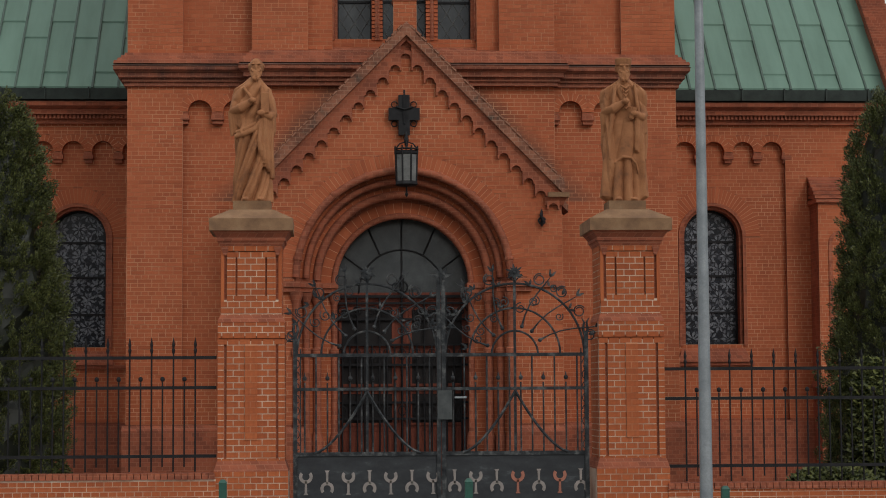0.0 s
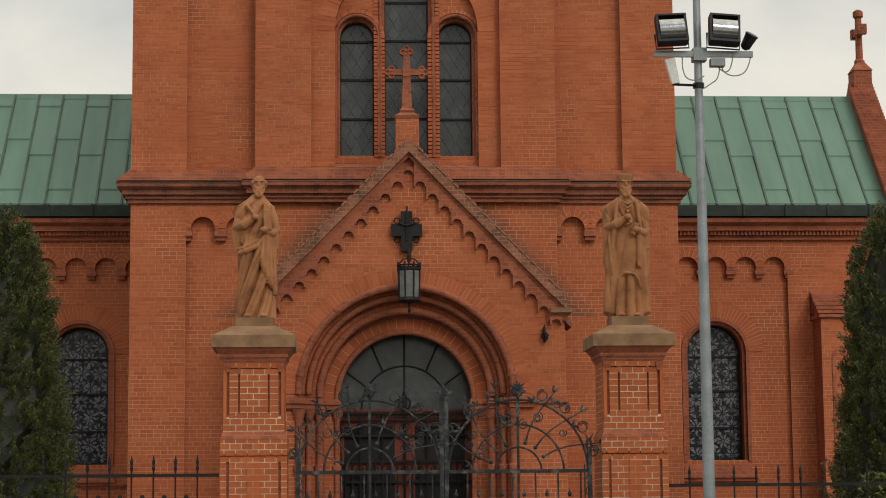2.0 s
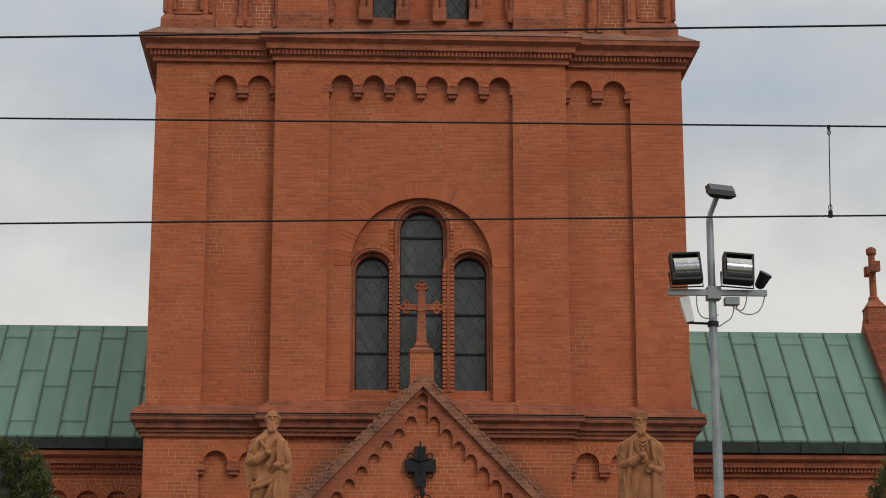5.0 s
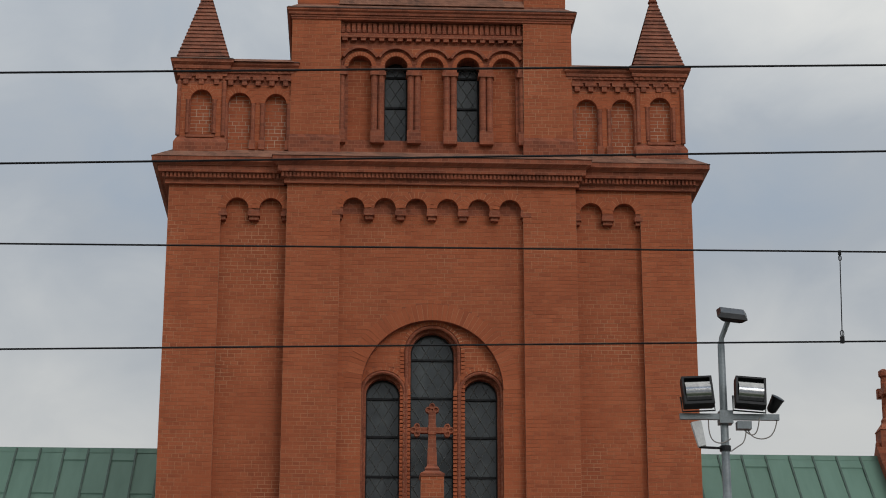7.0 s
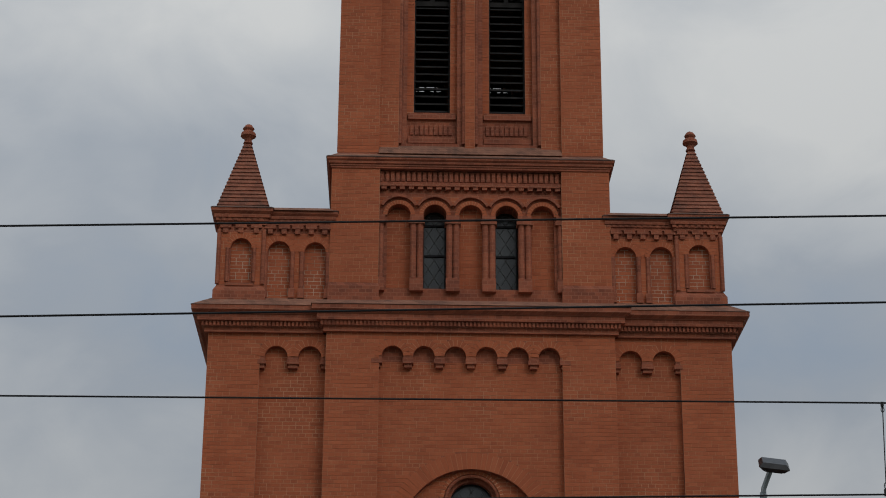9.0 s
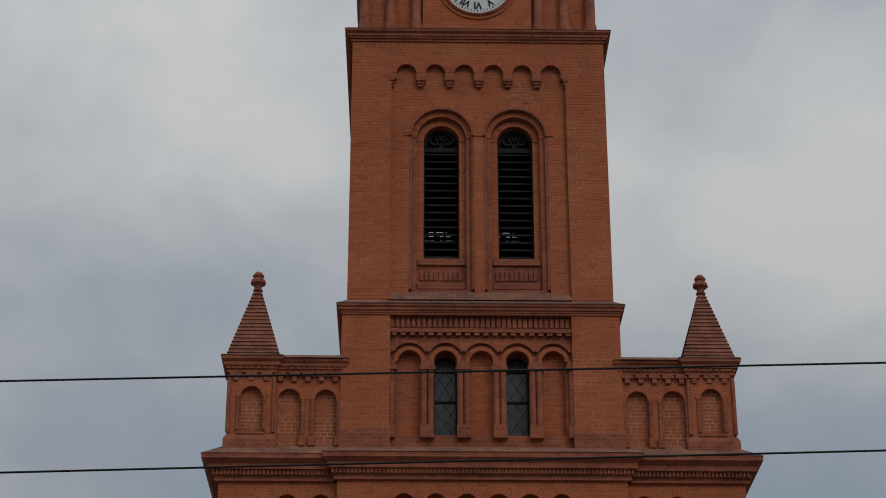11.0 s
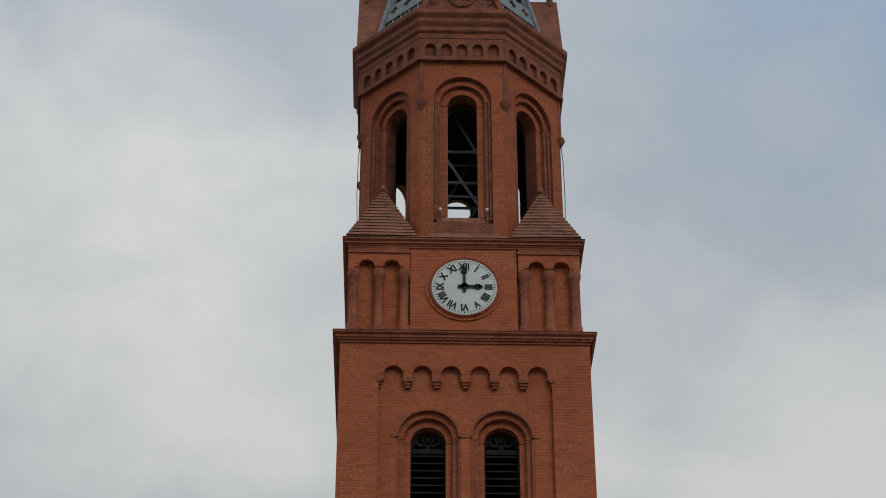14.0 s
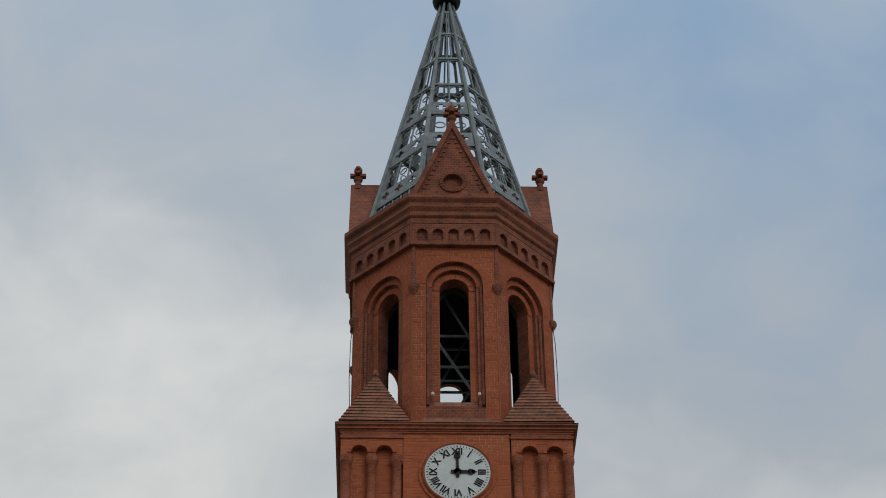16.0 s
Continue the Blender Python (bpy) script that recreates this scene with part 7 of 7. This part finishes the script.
# ---- fences on brick plinths ----
def fence(x0, x1, drop, first, step):
    y = FY + 0.10
    pl = thing("plinth_wall", "low brick plinth wall under the iron fence", "wall")
    top = 0.585 - drop
    part("core", Build().box(x0, x1, FY - 0.06, FY + 0.22, 0.0, top - 0.07), PALE_JOINT, pl)
    cells = lay(x0, x1, 0.02, top - 0.08)
    for xa, xb, za, zb in cells[-150:]:
        o = part("brick", old_mesh, None, pl)
        o.matrix_basis = Matrix.Translation((xa, FY - 0.06 - random.uniform(0, 0.002), za)) @ Matrix.Diagonal((xb - xa, 1, zb - za, 1))
    v = Build()
    face_bricks(v, cells[:-150], FY - 0.06)
    brickwork(v, pl, OLD_BRICK, PALE_JOINT)
    n = int((x1 - x0) / 0.082)
    for i in range(n):
        part("coping_brick", Build().box(x0 + 0.082 * i, x0 + 0.082 * i + 0.073, FY - 0.085 + random.uniform(-0.004, 0.004), FY + 0.25, top - 0.075, top), MOULD, pl)
    f = thing("iron_fence", "black iron fence with spear-tipped bars on a plinth", "fence")
    for z in (2.0, 1.63, 0.79):
        part("rail", Build().box(x0, x1, y - 0.018, y + 0.018, z - drop - 0.02, z - drop + 0.02), IRON, f)
    x, i = first, 0
    while x0 < x < x1:
        b = Build().tube([(x, y, 0.60 - drop), (x, y, 2.06 - drop)], 0.011, 6)
        b.lathe(x, y, [(0.012, 2.05 - drop), (0.022, 2.09 - drop), (0.012, 2.12 - drop), (0.020, 2.16 - drop), (0.002, 2.25 - drop)], 6)
        part("spear_bar", b, IRON, f)
        xm = x + step / 2
        if x0 < xm < x1:
            b = Build().tube([(xm, y, 0.66 - drop), (xm, y, 1.70 - drop)], 0.010, 6)
            blob(b, (xm, y, 1.735 - drop), (0.028, 0.028, 0.032), 8)
            part("knob_bar", b, IRON, f)
        x += step
        i += 1
    return f


fence(-8.6, -2.53, 0.0, -2.79, -0.268)
fence(3.05, 9.2, 0.17, 3.31, 0.28)

# ---- lamp post with floodlights ----
LX, LY = 3.20, -7.0
lp = thing("lamp_post", "tall galvanised steel lamp post with street lamp and two floodlights", "lamp post", at=(LX, LY, 0))
part("pole", Build().lathe(0, 0, [(0.08, 0.0), (0.075, 0.5), (0.062, 4.0), (0.042, 7.75), (0.038, 7.8)], 20), STEEL, lp, smooth=60)
part("arm", Build().tube([(0, 0, 7.7), (0.01, 0, 7.85), (0.10, -0.05, 8.08)], 0.032, 10), STEEL, lp)
hd = part("street_lamp_head", Build().frustum((-0.11, 0.13, -0.36, 0.12, 0.0), (-0.17, 0.19, -0.42, 0.16, 0.05)).frustum((-0.17, 0.19, -0.42, 0.16, 0.05), (-0.13, 0.15, -0.34, 0.1, 0.10)), BLACK, lp, "dark grey street lamp head")
hd.matrix_basis = pose(0.12, -0.02, 8.10, 24, 8, -6)
part("lens", Build().box(-0.09, 0.11, -0.32, 0.08, -0.012, -0.002), LAMP_GLASS, hd)
part("crossbar", Build().box(-0.54, 0.64, -0.10, -0.05, 6.83, 6.90), STEEL, lp)
part("clamp", Build().box(-0.07, 0.09, -0.105, 0.06, 6.79, 6.94), STEEL, lp)
part("junction_box", Build().box(0.125, 0.295, -0.16, -0.04, 6.71, 6.80), STEEL, lp, "grey junction box")
for x, tilt in ((-0.335, -3), (0.29, 4)):
    fl = part("floodlight", Build().frustum((-0.19, 0.19, -0.08, 0.04, -0.19), (-0.19, 0.19, -0.10, 0.06, 0.20)), BLACK, lp, "black floodlight with a glossy curved glass front")
    fl.matrix_basis = pose(x, -0.10, 7.12, -14, tilt, 0) @ Matrix.Diagonal((0.90, 0.90, 0.88, 1))
    gl = Build()
    n = 10
    vs = []
    for i in range(n + 1):
        q = i / n
        yy, zz = -0.10 - 0.085 * math.sin(math.pi * q) ** 0.8, -0.165 + 0.345 * q
        vs += [(-0.165, yy, zz), (0.165, yy, zz)]
    gl.add(vs, [(2 * i, 2 * i + 1, 2 * i + 3, 2 * i + 2) for i in range(n)])
    part("reflector_glass", gl, FLOOD, fl, "curved grey glass", smooth=60)
    part("front_frame", Build().box(-0.20, -0.17, -0.15, 0.0, -0.20, 0.21).box(0.17, 0.20, -0.15, 0.0, -0.20, 0.21).box(-0.17, 0.17, -0.15, 0.0, 0.185, 0.21).box(-0.17, 0.17, -0.15, 0.0, -0.20, -0.165), BLACK, fl)
    part("bracket", Build().tube([(-0.215, 0, -0.02), (-0.215, 0.0, -0.24), (0.215, 0.0, -0.24), (0.215, 0, -0.02)], 0.013, 6), BLACK, fl)
sp = part("spotlight", Build().lathe(0, 0, [(0.03, -0.11), (0.06, -0.08), (0.075, 0.06), (0.085, 0.09), (0.07, 0.095)], 14), BLACK, lp, "small black round spotlight", smooth=45)
sp.matrix_basis = pose(0.60, -0.05, 7.03, 25, 28, 0)
part("antenna", Build().frustum((-0.05, 0.04, -0.04, 0.03, -0.15), (-0.07, 0.05, -0.05, 0.03, 0.15)), WHITEBOX, lp, "white antenna box").matrix_basis = pose(-0.315, -0.08, 6.655, 0, -12, 0)
part("antenna_arm", Build().tube([(0, -0.02, 6.50), (-0.32, -0.07, 6.50), (-0.31, -0.07, 6.58)], 0.016, 6), BLACK, lp)
part("arm_clamp", Build().lathe(0, 0, [(0.068, 6.47), (0.068, 6.53)], 14), BLACK, lp)
for k, pts in enumerate(([(-0.2, -0.08, 6.84), (-0.22, -0.1, 6.6), (-0.05, -0.1, 6.52), (0.05, -0.09, 6.60)], [(0.24, -0.1, 6.72), (0.22, -0.12, 6.56), (0.12, -0.1, 6.50), (0.05, -0.09, 6.45)],
                         [(0.62, -0.07, 6.86), (0.58, -0.1, 6.66), (0.42, -0.12, 6.58), (0.27, -0.1, 6.64), (0.26, -0.1, 6.72)], [(0.40, -0.1, 6.86), (0.38, -0.12, 6.70), (0.30, -0.1, 6.62), (0.22, -0.1, 6.70)])):
    cu = bpy.data.curves.new("cable", "CURVE")
    cu.dimensions, cu.bevel_depth = "3D", 0.007
    spn = cu.splines.new("NURBS")
    spn.points.add(len(pts) - 1)
    for q, p in zip(spn.points, pts):
        q.co = (*p, 1)
    spn.use_endpoint_u, spn.order_u = True, 3
    cu.materials.append(PALE)
    ob = new("cable", cu)
    ob.parent = lp

# ---- overhead wires ----
WY = -13.0
def overhead(name, label, x0, z0, x1, z1, r=0.0085):
    k = (z1 - z0) / (x1 - x0)
    xa, xb = -26.0, 26.0
    b = Build().tube([(xa + (xb - xa) * i / 12, WY, z0 + k * (xa + (xb - xa) * i / 12 - x0)) for i in range(13)], r, 6)
    return tagged(part(name, b, IRON, None), label, "wire", "overhead wires")


overhead("overhead_wire", "thin dark overhead tram contact wire", -4.17, 6.05, 3.65, 6.225)
overhead("overhead_wire", "thin dark messenger wire above the contact wire", -4.22, 7.01, 3.69, 7.055)
overhead("overhead_wire", "dark overhead wire crossing before the tower", -4.26, 7.765, 3.75, 8.025, 0.010)
overhead("overhead_wire", "dark upper overhead wire crossing before the tower", -4.63, 8.63, 3.53, 8.87, 0.010)
dr = thing("wire_dropper", "thin dropper wire with clamps between two overhead wires", "dropper", at=(3.15, WY, 0))
part("wire", Build().tube([(0.02, 0, 7.05), (-0.005, 0, 6.25)], 0.005, 5), IRON, dr)
part("clamp", Build().box(-0.022, 0.012, -0.015, 0.015, 6.20, 6.26), IRON, dr)
part("clamp", Build().box(0.005, 0.03, -0.012, 0.012, 7.02, 7.06), IRON, dr)
part("loop", Build().tube([(-0.004 + 0.016 * math.cos(q), 0, 6.29 + 0.03 * math.sin(q)) for q in [i * 0.63 for i in range(10)]], 0.004, 5, True), IRON, dr)
part("loop", Build().tube([(0.018 + 0.014 * math.cos(q), 0, 6.99 + 0.025 * math.sin(q)) for q in [i * 0.63 for i in range(10)]], 0.004, 5, True), IRON, dr)

# ---- green posts by the kerb ----
def green_post(x, top):
    p = thing("green_post", "green painted steel post at the pavement edge", "post", at=(x, -9.0, 0), group="green posts")
    part("post", Build().box(-0.04, 0.04, -0.04, 0.04, 0.0, top - 0.02), GREENPAINT, p)
    part("post_cap", Build().frustum((-0.045, 0.045, -0.045, 0.045, top - 0.02), (-0.02, 0.02, -0.02, 0.02, top + 0.015)), GREENPAINT, p)


for x, top in ((-2.25, 0.64), (0.31, 0.63), (3.02, 0.53)):
    green_post(x, top)

# ---- columnar thuja trees and shrubs ----
def thuja(cx, cy, outline, count, seed, label):
    height = outline[-1][0]
    rnd = random.Random(seed)
    t = thing("thuja_tree", label, "tree", at=(cx, cy, 0.05))
    part("trunk", Build().tube([(0, 0, 0), (0.03, 0, 0.6), (0, 0, height * 0.8)], [0.12, 0.10, 0.02], 8), BARK, t)
    def reach(z, w):
        r = float(np.interp(z, [p[0] for p in outline], [p[1] for p in outline]))
        return r * (1.0 + 0.05 * math.sin(3 * w + 2.3 * z + seed) + 0.06 * math.sin(7 * w - 4.1 * z) + 0.05 * math.sin(9.3 * z + 11 * w))
    # closed core behind the sprays; the shade between them is put into its colour
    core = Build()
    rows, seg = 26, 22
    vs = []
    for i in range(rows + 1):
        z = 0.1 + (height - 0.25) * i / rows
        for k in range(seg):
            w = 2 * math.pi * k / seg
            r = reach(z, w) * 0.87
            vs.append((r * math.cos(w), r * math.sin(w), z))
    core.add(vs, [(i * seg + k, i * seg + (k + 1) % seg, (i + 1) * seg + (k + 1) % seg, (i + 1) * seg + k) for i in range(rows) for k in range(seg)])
    part("dark_crown_core", core, THUJA_INNER, t)
    b = Build()
    for _ in range(count // 30):
        # upright fans of sprays, bunched so that dark gaps stay between them
        z, w = rnd.uniform(0.05, height - 0.08), rnd.uniform(0, 2 * math.pi)
        if float(np.interp(z, [q[0] for q in outline], [q[1] for q in outline])) < rnd.uniform(0, outline[0][1]) * 0.75:
            continue
        r = reach(z, w) * rnd.uniform(0.87, 1.02)
        base = Vector((r * math.cos(w), r * math.sin(w), z))
        lead = Vector((math.cos(w), math.sin(w), rnd.uniform(0.7, 1.6))).normalized()
        fan = lead.cross(Vector((rnd.uniform(-1, 1), rnd.uniform(-1, 1), rnd.uniform(-0.3, 0.3)))).normalized()
        size = rnd.uniform(0.7, 1.5)
        for k in range(110):
            u, f = rnd.random(), rnd.uniform(-1, 1)
            c = base + lead * 0.17 * u * size + fan * 0.085 * f * (1 - 0.55 * u) * size + lead.cross(fan) * rnd.uniform(-0.03, 0.03)
            out = (lead + fan * f * 0.9 + Vector((rnd.uniform(-0.4, 0.4), rnd.uniform(-0.4, 0.4), rnd.uniform(-0.2, 0.5)))).normalized()
            side = out.cross(Vector((rnd.uniform(-1, 1), rnd.uniform(-1, 1), rnd.uniform(-1, 1)))).normalized()
            ln, wd = rnd.uniform(0.022, 0.045), rnd.uniform(0.006, 0.011)
            vs = [c, c + out * ln * 0.45 + side * wd, c + out * ln, c + out * ln * 0.45 - side * wd]
            b.add([tuple(v) for v in vs], [(0, 1, 2, 3)])
    part("crown", b, THUJA, t, fix=False)
    return t


thuja(-5.66, -3.4, ((0, 1.0), (0.97, 1.02), (2.31, 0.96), (3.8, 0.78), (4.5, 0.62), (5.0, 0.47), (5.33, 0.30), (5.55, 0.03)), 72000, 3, "dense dark green columnar thuja beside the church")
thuja(6.56, -3.4, ((0, 0.98), (1.05, 0.95), (2.26, 0.78), (3.79, 0.62), (4.8, 0.46), (5.12, 0.36), (5.36, 0.2), (5.52, 0.03)), 66000, 8, "dense dark green columnar thuja behind the iron fence")


def shrub(cx, cy, rx, ry, h, count, seed, label):
    rnd = random.Random(seed)
    t = thing("shrub", label, "shrub", at=(cx, cy, 0.05))
    for k in range(7):
        a = k * 0.9
        part("stem", Build().tube([(0, 0, 0), (rx * 0.4 * math.cos(a), ry * 0.4 * math.sin(a), h * 0.45), (rx * 0.7 * math.cos(a), ry * 0.7 * math.sin(a), h * 0.8)], [0.02, 0.014, 0.005], 5), BARK, t)
    b = Build()
    for _ in range(count):
        w, q = rnd.uniform(0, 6.283), rnd.random() ** 0.4
        u = rnd.uniform(0, 1)
        c = Vector((rx * q * math.cos(w) * math.sqrt(1 - u * u * 0.8), ry * q * math.sin(w) * math.sqrt(1 - u * u * 0.8), h * (0.15 + 0.85 * u)))
        d = Vector((rnd.uniform(-1, 1), rnd.uniform(-1, 1), rnd.uniform(-0.2, 1))).normalized()
        s = d.orthogonal().normalized()
        ln, wd = rnd.uniform(0.05, 0.10), rnd.uniform(0.015, 0.03)
        b.add([tuple(c), tuple(c + d * ln * 0.5 + s * wd), tuple(c + d * ln), tuple(c + d * ln * 0.5 - s * wd)], [(0, 1, 2, 3)])
    part("foliage", b, THUJA, t, fix=False)


shrub(5.3, -4.6, 0.75, 0.3, 0.5, 3500, 5, "low green shrub behind the fence plinth")
shrub(5.98, -4.1, 0.36, 0.4, 1.9, 9000, 6, "dark green shrub at the foot of the thuja")
